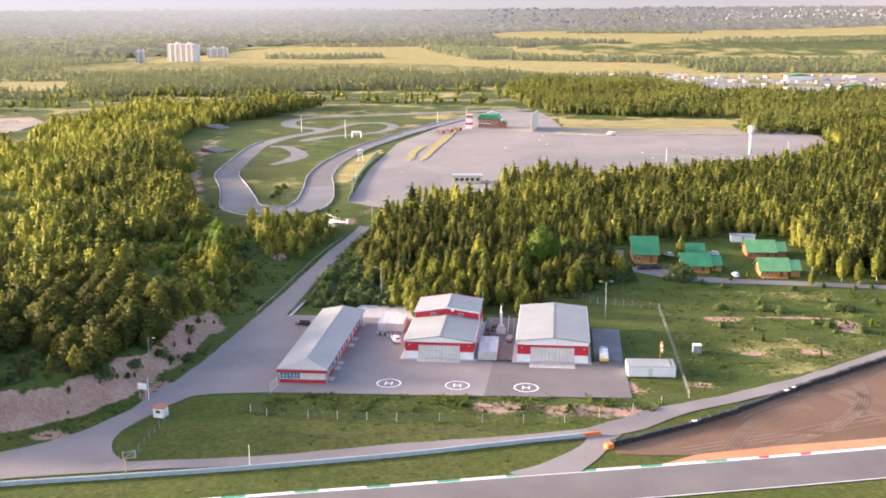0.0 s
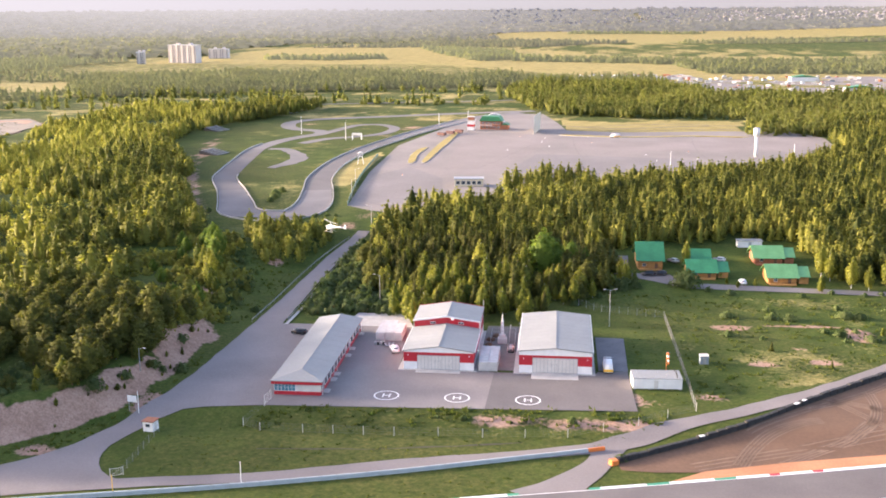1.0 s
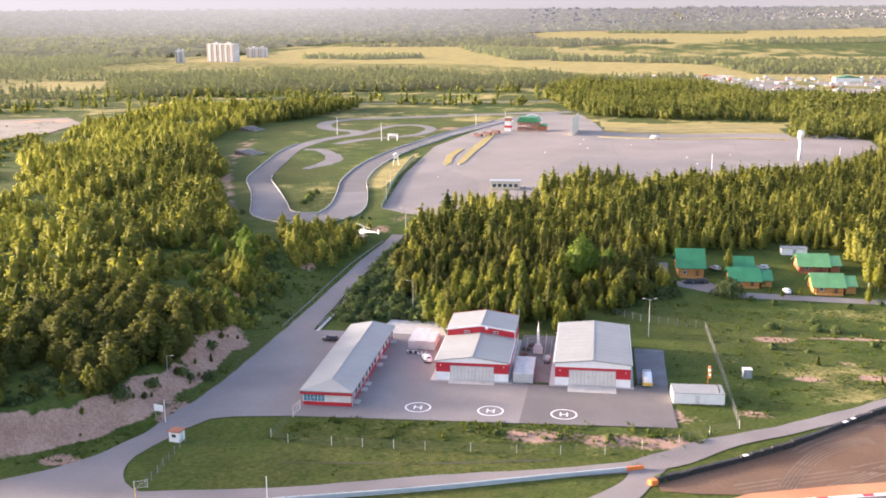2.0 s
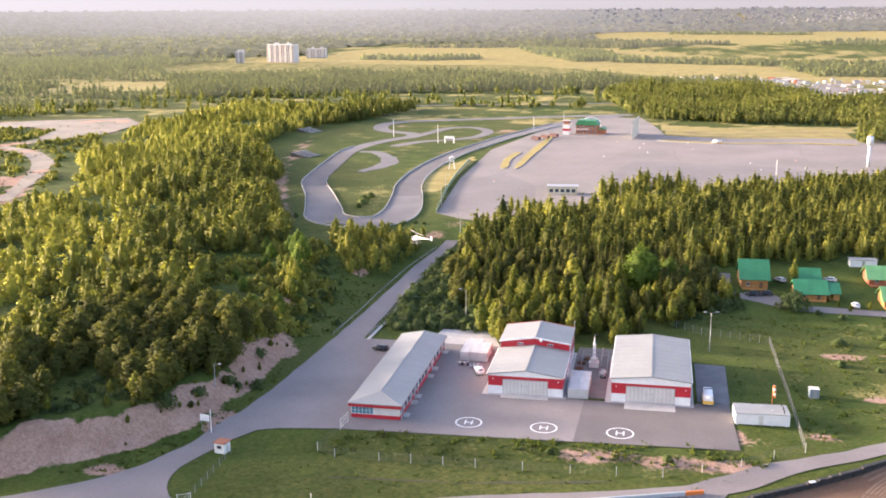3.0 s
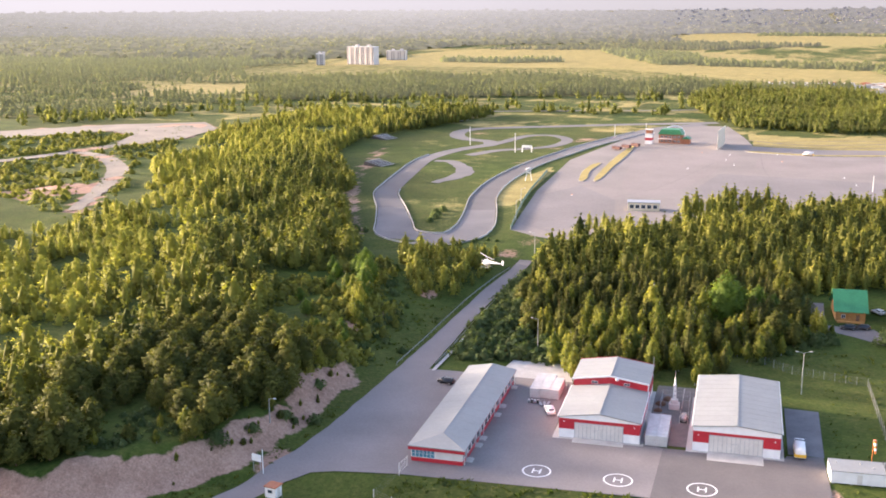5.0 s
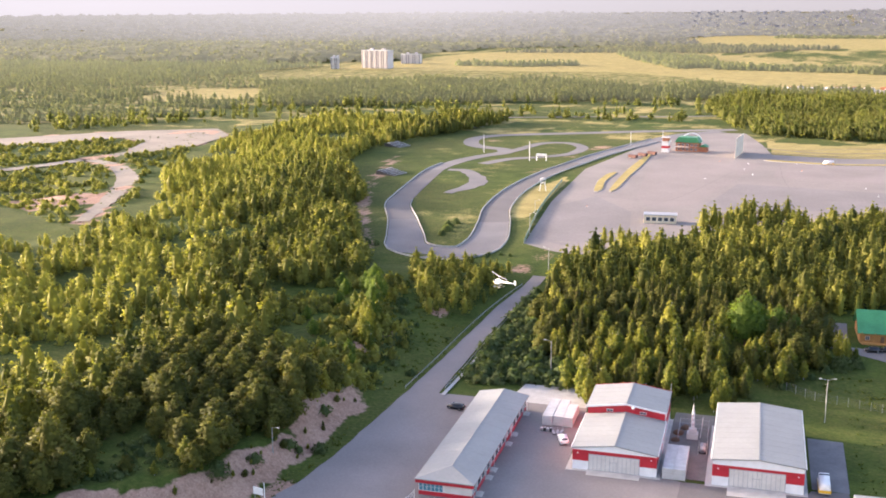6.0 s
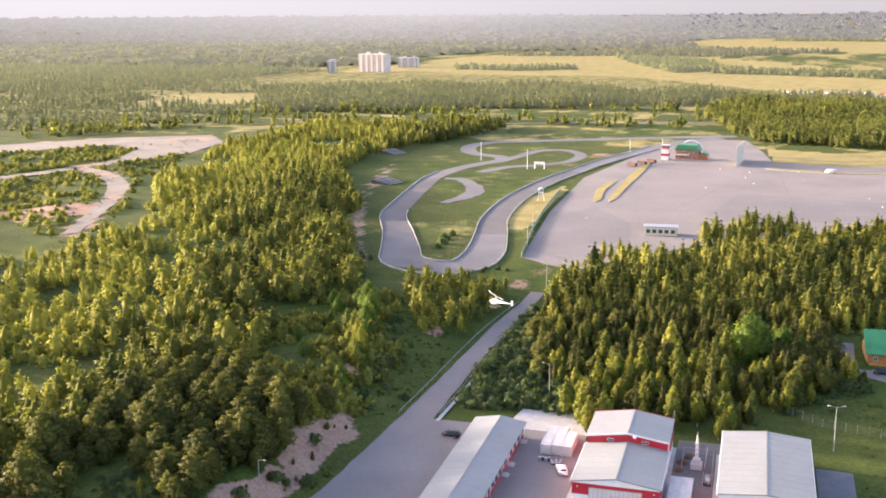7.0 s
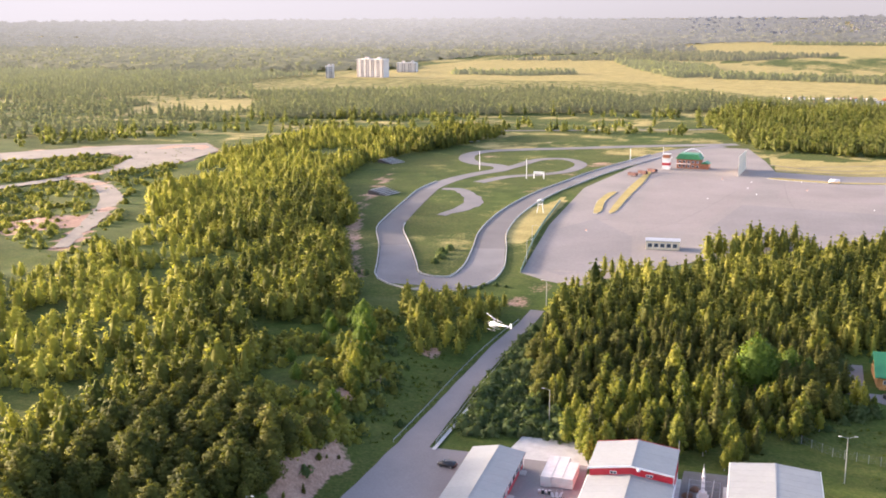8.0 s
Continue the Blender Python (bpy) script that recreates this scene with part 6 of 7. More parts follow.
def scatter(poly, gap, seed, jitter=0.45):
    rng = np.random.default_rng(seed)
    p = np.asarray(poly, float)
    x, y = np.meshgrid(np.arange(p[:, 0].min(), p[:, 0].max(), gap), np.arange(p[:, 1].min(), p[:, 1].max(), gap))
    x = (x + rng.uniform(-jitter, jitter, x.shape) * gap).ravel()
    y = (y + rng.uniform(-jitter, jitter, y.shape) * gap).ravel()
    k = inside(p, x, y)
    # only land the walk overlooks, plus unseen growth towards the sun for its shade
    k &= (x < 70 + 0.31 * (y + 250)) & (x > -0.84 * (y + 178) - np.where(y < 260, 90, 25))
    return x[k], y[k], rng


def free(x, y):
    """Clear of roads, houses and open glades."""
    ok = (near_line([(a, b) for a, b, _ in MAIN_ROAD], x, y) > 6) & (near_line([(a, b) for a, b, _ in KART], x, y) > 9)
    for cx, cy, r in GAPS:
        ok &= np.hypot(x - cx, y - cy) > r
    for (hx, hy), _, w, d, *_ in HOUSES:
        ok &= ~((x > hx - 5) & (x < hx + w + 5) & (y > hy - 8) & (y < hy + d + 4))
    ok &= ~((x > 107) & (x < 120) & (y > 154) & (y < 164))
    ok &= ~(inside(QUARRY, x, y))
    ok &= ~inside([(-90, 56), (-104, 98), (-106, 126), (-97, 146), (-70, 95), (-62, 50), (-63, 30)], x, y)
    ok &= ~((x > -1) & (x < 53) & (y < 61))
    return ok


class Stand:
    """Gathers the trees of a wood; those in the near stretch become things, the rest one mesh."""

    def __init__(self, name, forms, mat):
        self.name, self.forms, self.mat = name, forms, mat
        self.v, self.f, self.n, self.tone, self.count = [], [], [], [], 0

    def add(self, form, x, y, z, scale, turn, tone, wide):
        v, f, *more = self.forms[form]
        c, s = math.cos(turn), math.sin(turn)
        if more:
            nv = more[0]
            self.n.append(np.stack([nv[:, 0] * c - nv[:, 1] * s, nv[:, 0] * s + nv[:, 1] * c, nv[:, 2]], 1).astype(np.float32))
        w = v * (scale * wide, scale * wide, scale)
        w = np.stack([w[:, 0] * c - w[:, 1] * s + x, w[:, 0] * s + w[:, 1] * c + y, w[:, 2] + z], 1)
        self.v.append(w.astype(np.float32))
        self.f.append(f + self.count)
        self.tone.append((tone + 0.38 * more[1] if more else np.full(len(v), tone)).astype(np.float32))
        self.count += len(v)

    def done(self, label, category="woods"):
        me = mesh_of(self.name, np.vstack(self.v), np.vstack(self.f), self.mat, True, np.vstack(self.n) if self.n else None)
        me.attributes.new("tree", "FLOAT", "POINT").data.foreach_set("value", np.concatenate(self.tone))
        tagged(new(self.name, me), label, category, "", "stuff")


MID = [crown(kind, h, r, n, k, size, 70 + i, 4) for i, (kind, h, r, n, k, size) in enumerate((("pine", 12.5, 3.0, 21, 8, 0.82), ("pine", 14.5, 3.2, 22, 8, 0.85), ("birch", 13, 2.3, 21, 7, 0.72), ("birch", 10.5, 2.1, 19, 7, 0.68), ("spruce", 13, 2.1, 24, 6, 0.74), ("pine", 10, 2.8, 19, 8, 0.78), ("bush", 6.5, 3.0, 19, 8, 0.72), ("bush", 8.5, 2.9, 19, 8, 0.72)))]
LOW = [crown(kind, h, r, n, 4, 1.35, 90 + i, 3) for i, (kind, h, r, n) in enumerate((("pine", 11, 2.9, 9), ("birch", 11.5, 2.5, 9), ("spruce", 12, 2.3, 10), ("bush", 5.5, 3.0, 8)))]
BUSH = [crown("bush", 1.8, 1.6, 9, 8, 0.5, 110 + i, 4) for i in range(3)]

near_count = {"pine": 0, "birch": 0, "spruce": 0, "broadleaf": 0}


def plant(kind_index, x, y, scale, turn):
    kind, h, cm, tm = KINDS[kind_index]
    label, cat = LABELS[kind]
    t = thing(kind + "_tree", label, cat, (x, y, base_z(x, y) - 0.1), turn, kind + " trees of the wood")
    wide = 1.42 if kind == "pine" else 1.25
    t.scale = (scale * wide * random.uniform(0.92, 1.15), scale * wide * random.uniform(0.92, 1.15), scale)
    part("crown", cm, None, t)
    part("trunk", tm, None, t)
    near_count[kind] += 1


left = Stand("woods", MID, M["wood"])
x, y, rng = scatter(WOOD_LEFT, 5.0, 21)
ok = free(x, y) & (y < 470 + 200 * (x > -330)) & (left_of_road(x, y) > 9.4)
x, y = x[ok], y[ok]
glade = np.array([noise.fractal((a * 0.018, b * 0.018, 7.0), 1.0, 2.0, 3) for a, b in zip(x, y)])
# birch share; it also raises tone leftward, partly imitating sun-haze glow
leafy = 0.45 * np.array([noise.noise((a * 0.02, b * 0.02, 21.0)) for a, b in zip(x, y)]) + 0.75 * np.clip((-122 - 0.34 * np.clip(y - 60, 0, 260) - x) / 30, -0.45, 1)
for a, b, g, q in zip(x, y, glade, leafy):
    if g < -0.42 or rng.random() < 0.07:
        continue
    birchy = rng.random() < 0.24 + 0.9 * q
    s = (0.44 + 0.58 * rng.beta(2.2, 1.6)) * (0.72 if g < -0.2 else 1.0) * (0.9 if birchy and q > 0.3 else 1.0)
    turn = rng.uniform(0, 360)
    if y.size and b < 62 and a > -112 and near_count["pine"] < 330:
        plant(int(rng.choice([3, 4, 7])) if birchy else int(rng.choice([0, 1, 2, 2])), a, b, s, turn)
    else:
        left.add(int(rng.choice([2, 3] if q < 0.3 else [6, 7, 6, 3])) if birchy else int(rng.choice([0, 1, 5, 4], p=[0.4, 0.3, 0.2, 0.1])), a, b, base_z(a, b) - 0.2, s, turn, float(np.clip((0.85 if birchy else 0.34) + 0.5 * max(0, q) + rng.normal(0, 0.16), 0, 1.4)), rng.uniform(1.15, 1.5))
x, y, rng = scatter([(-110, -62), (-50, -30), (-44, 46), (-80, 50), (-120, -40)], 3.1, 26)
off = left_of_road(x, y)
for a, b, d in zip(x, y, off):
    if 8.4 < d < 13 and not (-104 < a < -76 and b < -8) and rng.random() < 0.55:
        plant(int(rng.choice([0, 2, 2, 7])), a, b, rng.uniform(0.35, 0.8), rng.uniform(0, 360))
left.done("dense mixed wood of pines and young birches on a low hill", "woods")

right = Stand("woods", MID, M["wood"])
x, y, rng = scatter(WOOD_RIGHT, 3.9, 22)
ok = free(x, y)
x, y = x[ok], y[ok]
for a, b in zip(x, y):
    front = b < 104 and a < 64
    deep = b - 75 - 0.25 * max(0, a - 60)
    birchy = rng.random() < (0.62 if front else 0.14 if a < 70 else 0.15)
    if rng.random() < (0.12 if front else 0.04):
        continue
    s = (0.46 + 0.44 * rng.beta(2, 2)) if front else (0.52 + 0.36 * rng.beta(2, 2))
    if rng.random() < 0.05:
        s *= 1.25
    if a > 140 and b < 200:
        s *= 1.1
    turn = rng.uniform(0, 360)
    if b < 150 and a < 64 and near_count["birch"] < 300 and near_count["spruce"] < 300:
        plant(int(rng.choice([3, 4, 7])) if birchy else int(rng.choice([5, 6, 5, 2])), a, b, s, turn)
    else:
        right.add(int(rng.choice([2, 3])) if birchy else int(rng.choice([0, 1, 4, 4])), a, b, base_z(a, b) - 0.2, s, turn, float(np.clip((0.85 if birchy else 0.36 if a < 60 else 0.26) + rng.normal(0, 0.16), 0, 1.1)), rng.uniform(1.15, 1.45))
for poly, seed in (([(12, 240), (30, 285), (52, 296), (60, 272)], 24), ([(-30, 192), (-22, 226), (-4, 236), (2, 214)], 25)):
    x, y, rng = scatter(poly, 5.0, seed)
    for a, b in zip(x, y):
        right.add(int(rng.choice([0, 1, 5, 3])), a, b, base_z(a, b) - 0.2, rng.uniform(0.35, 0.6) if seed == 25 else rng.uniform(0.6, 0.9), rng.uniform(0, 6.28), float(rng.uniform(0.2, 0.7)), 1.1)
x, y, rng = scatter([(62, 148), (80, 152), (98, 158), (108, 166), (128, 162), (137, 124), (150, 128), (142, 186), (108, 188), (96, 174), (58, 160)], 4.2, 27)
ok = free(x, y)
for a, b in zip(x[ok], y[ok]):
    right.add(int(rng.choice([2, 3, 3, 4, 0])), a, b, base_z(a, b) - 0.2, rng.uniform(0.5, 0.9), rng.uniform(0, 6.28), float(rng.uniform(0.4, 1.1)), rng.uniform(1.1, 1.4))
x, y, rng = scatter(WOOD_PATCH, 4.2, 23)
for a, b in zip(x, y):
    right.add(int(rng.choice([0, 5, 3])), a, b, base_z(a, b) - 0.2, rng.uniform(0.36, 0.78) * (0.65 if b > 166 else 1.0), rng.uniform(0, 6.28), float(rng.uniform(0.3, 0.8)), 1.2)
right.done("dense wood of spruces, pines and yellow-green birches", "woods")

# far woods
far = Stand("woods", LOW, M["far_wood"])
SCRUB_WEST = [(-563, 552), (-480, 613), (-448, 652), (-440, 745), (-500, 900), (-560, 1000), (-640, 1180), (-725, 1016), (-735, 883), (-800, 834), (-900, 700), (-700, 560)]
# mixed woods filed as backdrop, with haze painted on as glow
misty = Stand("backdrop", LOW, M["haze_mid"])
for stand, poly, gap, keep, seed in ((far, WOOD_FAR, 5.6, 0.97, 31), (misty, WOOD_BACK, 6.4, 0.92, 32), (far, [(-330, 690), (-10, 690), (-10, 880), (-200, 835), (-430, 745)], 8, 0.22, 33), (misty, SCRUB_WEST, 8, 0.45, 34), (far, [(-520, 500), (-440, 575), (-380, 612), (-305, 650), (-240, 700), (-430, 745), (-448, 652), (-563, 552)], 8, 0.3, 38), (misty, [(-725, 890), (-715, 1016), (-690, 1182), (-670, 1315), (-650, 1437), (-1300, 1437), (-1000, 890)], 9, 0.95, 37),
                                     (far, [(440, 480), (900, 560), (900, 720), (800, 700)], 7, 0.9, 35), (far, [(165, 482), (215, 480), (262, 500), (300, 560), (262, 578), (180, 562)], 5.6, 0.9, 36)):
    x, y, rng = scatter(poly, gap, seed)
    ok = (near_line([(20, 640), (-50, 612), (-160, 545)], x, y) > 14) & ~inside([(-620, 833), (-605, 926), (-520, 960), (-486, 861), (-535, 804), (-576, 763)], x, y)
    for a, b in zip(x[ok], y[ok]):
        n = noise.noise((a * 0.005, b * 0.03, seed))
        if rng.random() < keep + (0.9 if a < -120 else 0.5) * n * (keep < 0.9):
            q = rng.random() < 0.45
            stand.add(3 if rng.random() < (0.4 if keep < 0.5 else 0.06) else 1 if q else int(rng.choice([0, 2])), a, b, base_z(a, b) - 0.4, rng.uniform(0.56, 1.0) * (1 + 0.45 * noise.noise((a * 0.016, b * 0.016, 2.0))), rng.uniform(0, 6.28), float(np.clip(rng.normal(0.6 if q else 0.4, 0.2) + 0.35 * noise.noise((a * 0.012, b * 0.012, 4.0)), 0, 1)), rng.uniform(1.25, 1.6))
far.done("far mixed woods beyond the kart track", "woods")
misty.done("mixed woods beyond the open land, haze painted on as glow", "backdrop")


def canopy(stand, poly, step, h, seed):
    """A closed, uneven roof of leaves over a far wood, also the haze sheet under the town, falling to the ground at its
    edges.
    """
    q = np.asarray(poly, float)
    gx_, gy_ = np.arange(q[:, 0].min() - step, q[:, 0].max() + 2 * step, step), np.arange(q[:, 1].min() - step, q[:, 1].max() + 2 * step, step)
    rng = np.random.default_rng(seed)
    x, y = np.meshgrid(gx_, gy_)
    x, y = x + rng.uniform(-0.3, 0.3, x.shape) * step, y + rng.uniform(-0.3, 0.3, x.shape) * step
    k = inside(q, x, y) & (x < 120 + 0.34 * (y + 250)) & (x > -0.84 * (y + 178) - 60)
    core = k.copy()
    core[1:-1, 1:-1] &= k[:-2, 1:-1] & k[2:, 1:-1] & k[1:-1, :-2] & k[1:-1, 2:]
    z = np.array([base_z(a, b) for a, b in zip(x.ravel(), y.ravel())]).reshape(x.shape) + np.where(core, h + rng.normal(0, 1.6, x.shape), -1.0)
    ny_, nx_ = x.shape
    i = (np.arange(ny_ - 1)[:, None] * nx_ + np.arange(nx_ - 1)).ravel()
    f = np.stack([i, i + 1, i + nx_ + 1, i, i + nx_ + 1, i + nx_], 1)
    f = f[k.ravel()[f].all(1)].reshape(-1, 3)
    v = np.stack([x, y, z], -1).reshape(-1, 3)
    stand.v.append(v.astype(np.float32))
    stand.f.append(f + stand.count)
    up = np.stack([rng.normal(0, 0.3, len(v)), rng.normal(0, 0.3, len(v)), np.ones(len(v))], 1)
    stand.n.append((up / np.linalg.norm(up, axis=1, keepdims=True)).astype(np.float32))
    stand.tone.append(rng.uniform(0.3, 0.7, len(v)).astype(np.float32))
    stand.count += len(v)


CLUMP = []
for i in range(3):
    CLUMP.append(crown("bush", 9, 7, 10, 4, 2.6, 130 + i, 3))
# all three stands have haze painted on as glow
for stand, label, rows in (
    (Stand("backdrop", CLUMP, M["haze_mid"]), "treelines between the far yellow fields, haze painted on as glow", (([(-33, 1430), (93, 1395), (205, 1340), (228, 1140), (332, 1132), (470, 1135), (800, 1260), (900, 1500), (500, 1440), (320, 1400), (240, 1440), (100, 1480), (-30, 1520)], 11, 0.9, 41), ([(-448, 1480), (-344, 1462), (-236, 1508), (-240, 1532), (-448, 1520)], 10, 0.85, 42), ([(430, 1000), (800, 1100), (800, 1180), (430, 1070)], 13, 0.7, 49), ([(-176, 1690), (-81, 1430), (-28, 1500), (-40, 1720), (-120, 1860), (-240, 1920)], 12, 0.95, 54), ([(300, 2180), (480, 2150), (900, 2330), (880, 2420), (470, 2240), (310, 2230)], 12, 0.8, 55), ([(60, 2960), (420, 2900), (460, 2960), (80, 3060)], 14, 0.9, 57))),
    (Stand("backdrop", CLUMP, M["haze_near"]), "woods in the far distance, haze painted on as glow", (([(-2300, 1400), (-760, 1480), (-640, 1560), (-540, 1640), (-640, 1800), (-560, 2200), (-100, 2380), (-2300, 2400)], 22, 0.9, 43), ([(-480, 1960), (0, 1990), (200, 2240), (-120, 2360)], 14, 0.8, 44), ([(800, 880), (1500, 1000), (1600, 1500), (900, 1300)], 17, 0.7, 48), ([(420, 2260), (800, 2260), (760, 2400), (440, 2420)], 16, 0.5, 47))),
    # last area here is a glowing haze sheet laid under the far town
    (Stand("backdrop", CLUMP, M["haze_far"]), "pale woods along the horizon, haze painted on as glow", (([(-2300, 2400), (-100, 2380), (-190, 2900), (-2400, 2900)], 29, 0.9, 51), ([(-2800, 2900), (-190, 2900), (330, 3700), (350, 4400), (-3200, 4400)], 42, 0.85, 45), ([(560, 3350), (1000, 3500), (1100, 3650), (600, 3560)], 22, 0.9, 46), ([(700, 4150), (1900, 4000), (1900, 4250), (700, 4350)], 30, 0.7, 50), ([(-190, 3120), (420, 3080), (1300, 3350), (2300, 3700), (2400, 4620), (350, 4620), (330, 3700)], 40, 0.3, 53)))):
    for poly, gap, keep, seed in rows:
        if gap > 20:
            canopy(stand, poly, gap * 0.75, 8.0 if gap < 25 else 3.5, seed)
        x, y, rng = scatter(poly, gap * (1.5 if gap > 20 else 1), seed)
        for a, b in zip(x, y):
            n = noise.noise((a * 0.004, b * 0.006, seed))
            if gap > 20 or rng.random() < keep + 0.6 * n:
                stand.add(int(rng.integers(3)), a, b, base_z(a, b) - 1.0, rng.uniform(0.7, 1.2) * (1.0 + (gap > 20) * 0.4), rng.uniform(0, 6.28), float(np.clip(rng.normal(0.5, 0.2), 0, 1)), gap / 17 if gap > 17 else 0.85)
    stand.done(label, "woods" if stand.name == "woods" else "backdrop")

# young plants that hold on the sandy bank
rnd = random.Random(31)
for i in range(26):
    k = rnd.uniform(2.2, 5.4)
    (ax, ay), (bx, by) = ROADSIDE[int(k)], ROADSIDE[int(k) + 1]
    w = k - int(k)
    d = rnd.uniform(1.6, 8.5)
    ln = math.hypot(bx - ax, by - ay)
    x, y = ax + (bx - ax) * w - (by - ay) / ln * d, ay + (by - ay) * w + (bx - ax) / ln * d
    plant(rnd.choice((2, 4, 6, 7)), x, y, rnd.uniform(0.1, 0.26), rnd.uniform(0, 360))

# rough grass and weeds
weeds = Stand("weeds", [blades(np.zeros((5, 3)) + np.random.default_rng(i).normal(0, 0.25, (5, 3)) * (1, 1, 0), np.tile((0.0, 0.0, 1.0), (5, 1)), 0.55, 1, np.random.default_rng(i)) for i in range(4)], M["weeds"])
for poly, gap, keep, lo, hi, seed in (([(-30, -20), (64, -13), (72, -4), (60, -5.2), (-28, -9.6)], 1.3, 0.75, 0.7, 1.9, 71), ([(75, 0), (150, 52), (158, 98), (50, 98), (48, 86), (74, 74)], 2.2, 0.7, 0.6, 1.7, 72), ([(-62, 44), (-51, 62), (-48, 112), (-76, 150), (-92, 150), (-76, 98)], 2.0, 0.7, 0.6, 1.6, 73),
                                      ([(-48, -22), (-30, -18), (60, -13), (72, -5), (50, -27), (7, -33), (-46, -47)], 2.4, 0.6, 0.4, 0.9, 74), ([(-84, -42), (-60, -12), (-56, 28), (-53, 28), (-56, -8), (-66, -34)], 1.4, 0.8, 0.5, 1.4, 75), ([(61, -2), (73, 2), (73, 72), (62, 74), (61, 24)], 2.2, 0.6, 0.4, 1.0, 76),
                                      ([(-60, -66), (-20, -54), (44, -31), (36, -44), (-20, -60), (-60, -72)], 2.0, 0.6, 0.4, 0.9, 77), (QUARRY, 5.0, 0.5, 0.8, 2.0, 78)):
    x, y, rng = scatter(poly, gap, seed)
    for a, b in zip(x, y):
        if rng.random() < keep * (0.6 + noise.noise((a * 0.15, b * 0.15, seed))):
            weeds.add(int(rng.integers(4)), a, b, base_z(a, b) - 0.03, rng.uniform(lo, hi), rng.uniform(0, 6.28), float(rng.random()), rng.uniform(0.9, 1.6))
weeds.done("rough grass tufts and tall weeds", "weeds")

# the far town, on land raised to fit the camera's view
rnd = random.Random(8)
town = bmesh.new()
for i in range(1100):
    a, b = rnd.uniform(-250, 1750), rnd.uniform(3550, 4480)
    z, w, d, h = base_z(a, b), rnd.uniform(5, 13) * (3 if i % 40 == 0 else 1), rnd.uniform(6, 10), rnd.uniform(6, 9.5)
    if a < 500 and rnd.random() < 0.55:
        continue
    prism([(a, z - 2), (a + w, z - 2), (a + w, z + h), (a + w / 2, z + h + 3), (a, z + h)], b, b + d, town)
tagged(new("town", bm_mesh("town", town, M["town"])), "pale roofs of a far town, haze painted into their colour", "town", "", "stuff")

# shrubs along the road and in the meadow
shrubs = Stand("shrubs", BUSH, M["shrub"])
for poly, gap, keep, lo, hi, seed in (([(-36.5, 64), (-33, 66), (-24, 70), (-8, 70), (-10, 82), (-21, 97), (-28, 120), (-32, 150), (-35, 150), (-36.5, 122), (-37, 100)], 2.5, 0.85, 0.8, 2.4, 61), ([(-66, 45), (-56, 62), (-60, 92), (-76, 128), (-92, 140), (-80, 100), (-68, 70)], 3.6, 0.55, 0.5, 1.5, 70), ([(-66, 40), (-52, 62), (-50, 110), (-76, 150), (-96, 150), (-80, 100)], 6.5, 0.22, 0.4, 1.3, 62),
                                      ([(-90, -30), (-62, 4), (-60, 40), (-66, 40), (-72, 0), (-92, -24)], 5.0, 0.28, 0.5, 1.3, 63), ([(-104, -36), (-88, -28), (-76, -14), (-76, -6), (-92, -4), (-106, -22)], 2.6, 0.55, 0.3, 1.1, 81), ([(-32, -20), (64, -12), (64, -8), (-30, -10)], 4.0, 0.25, 0.25, 0.6, 65),
                                      ([(76, 10), (150, 50), (158, 98), (76, 96)], 11, 0.18, 0.4, 1.1, 66), ([(60, 100), (160, 98), (160, 103), (60, 105)], 4.5, 0.5, 0.4, 1.1, 67), ([(-130, 200), (-60, 186), (-50, 196), (-100, 196), (-126, 214)], 4, 0.6, 0.6, 1.3, 68),
                                      ([(46, 82), (62, 98), (64, 120), (60, 112), (50, 92)], 4, 0.6, 0.6, 1.6, 69)):
    x, y, rng = scatter(poly, gap, seed)
    ok = (near_line([(a, b) for a, b, _ in MAIN_ROAD], x, y) > 4.6) & (near_line([(a, b) for a, b, _ in KART], x, y) > 7.5) & (np.minimum.reduce([near_line(q, x, y) for q in QUARRY_ROADS]) > 9)
    for a, b in zip(x[ok], y[ok]):
        if rng.random() < keep:
            shrubs.add(int(rng.integers(3)), a, b, base_z(a, b) - 0.2, rng.uniform(lo, hi), rng.uniform(0, 6.28), float(rng.random()), rng.uniform(0.9, 1.3))
scrub = Stand("shrubs", BUSH, M["wood"])
x, y, rng = scatter(QUARRY, 4.5, 64)
ok = (np.minimum.reduce([near_line(q, x, y) for q in QUARRY_ROADS]) > 8) & ~inside(PIT_PLAIN, x, y)
for a, b in zip(x[ok], y[ok]):
    if rng.random() < 0.55 + 0.7 * noise.noise((a * 0.05, b * 0.05, 5.0)):
        scrub.add(int(rng.integers(3)), a, b, base_z(a, b) - 0.2, rng.uniform(0.5, 1.9), rng.uniform(0, 6.28), float(rng.uniform(0.4, 1.0)), rng.uniform(0.9, 1.3))
x, y, rng = scatter([(-66, 30), (-58, 52), (-60, 96), (-76, 138), (-96, 152), (-106, 136), (-106, 104), (-92, 62)], 2.8, 79)
for a, b in zip(x, y):
    if rng.random() < 0.48 + 0.9 * noise.noise((a * 0.06, b * 0.06, 9.0)):
        scrub.add(int(rng.integers(3)), a, b, base_z(a, b) - 0.2, rng.uniform(0.6, 2.4), rng.uniform(0, 6.28), float(rng.uniform(0.3, 0.9)), rng.uniform(0.8, 1.1))
scrub.done("sunlit yellow-green birch scrub in the old sand pit and along the wood", "shrubs")
shrubs.done("low grey-green shrubs and willow scrub", "shrubs")

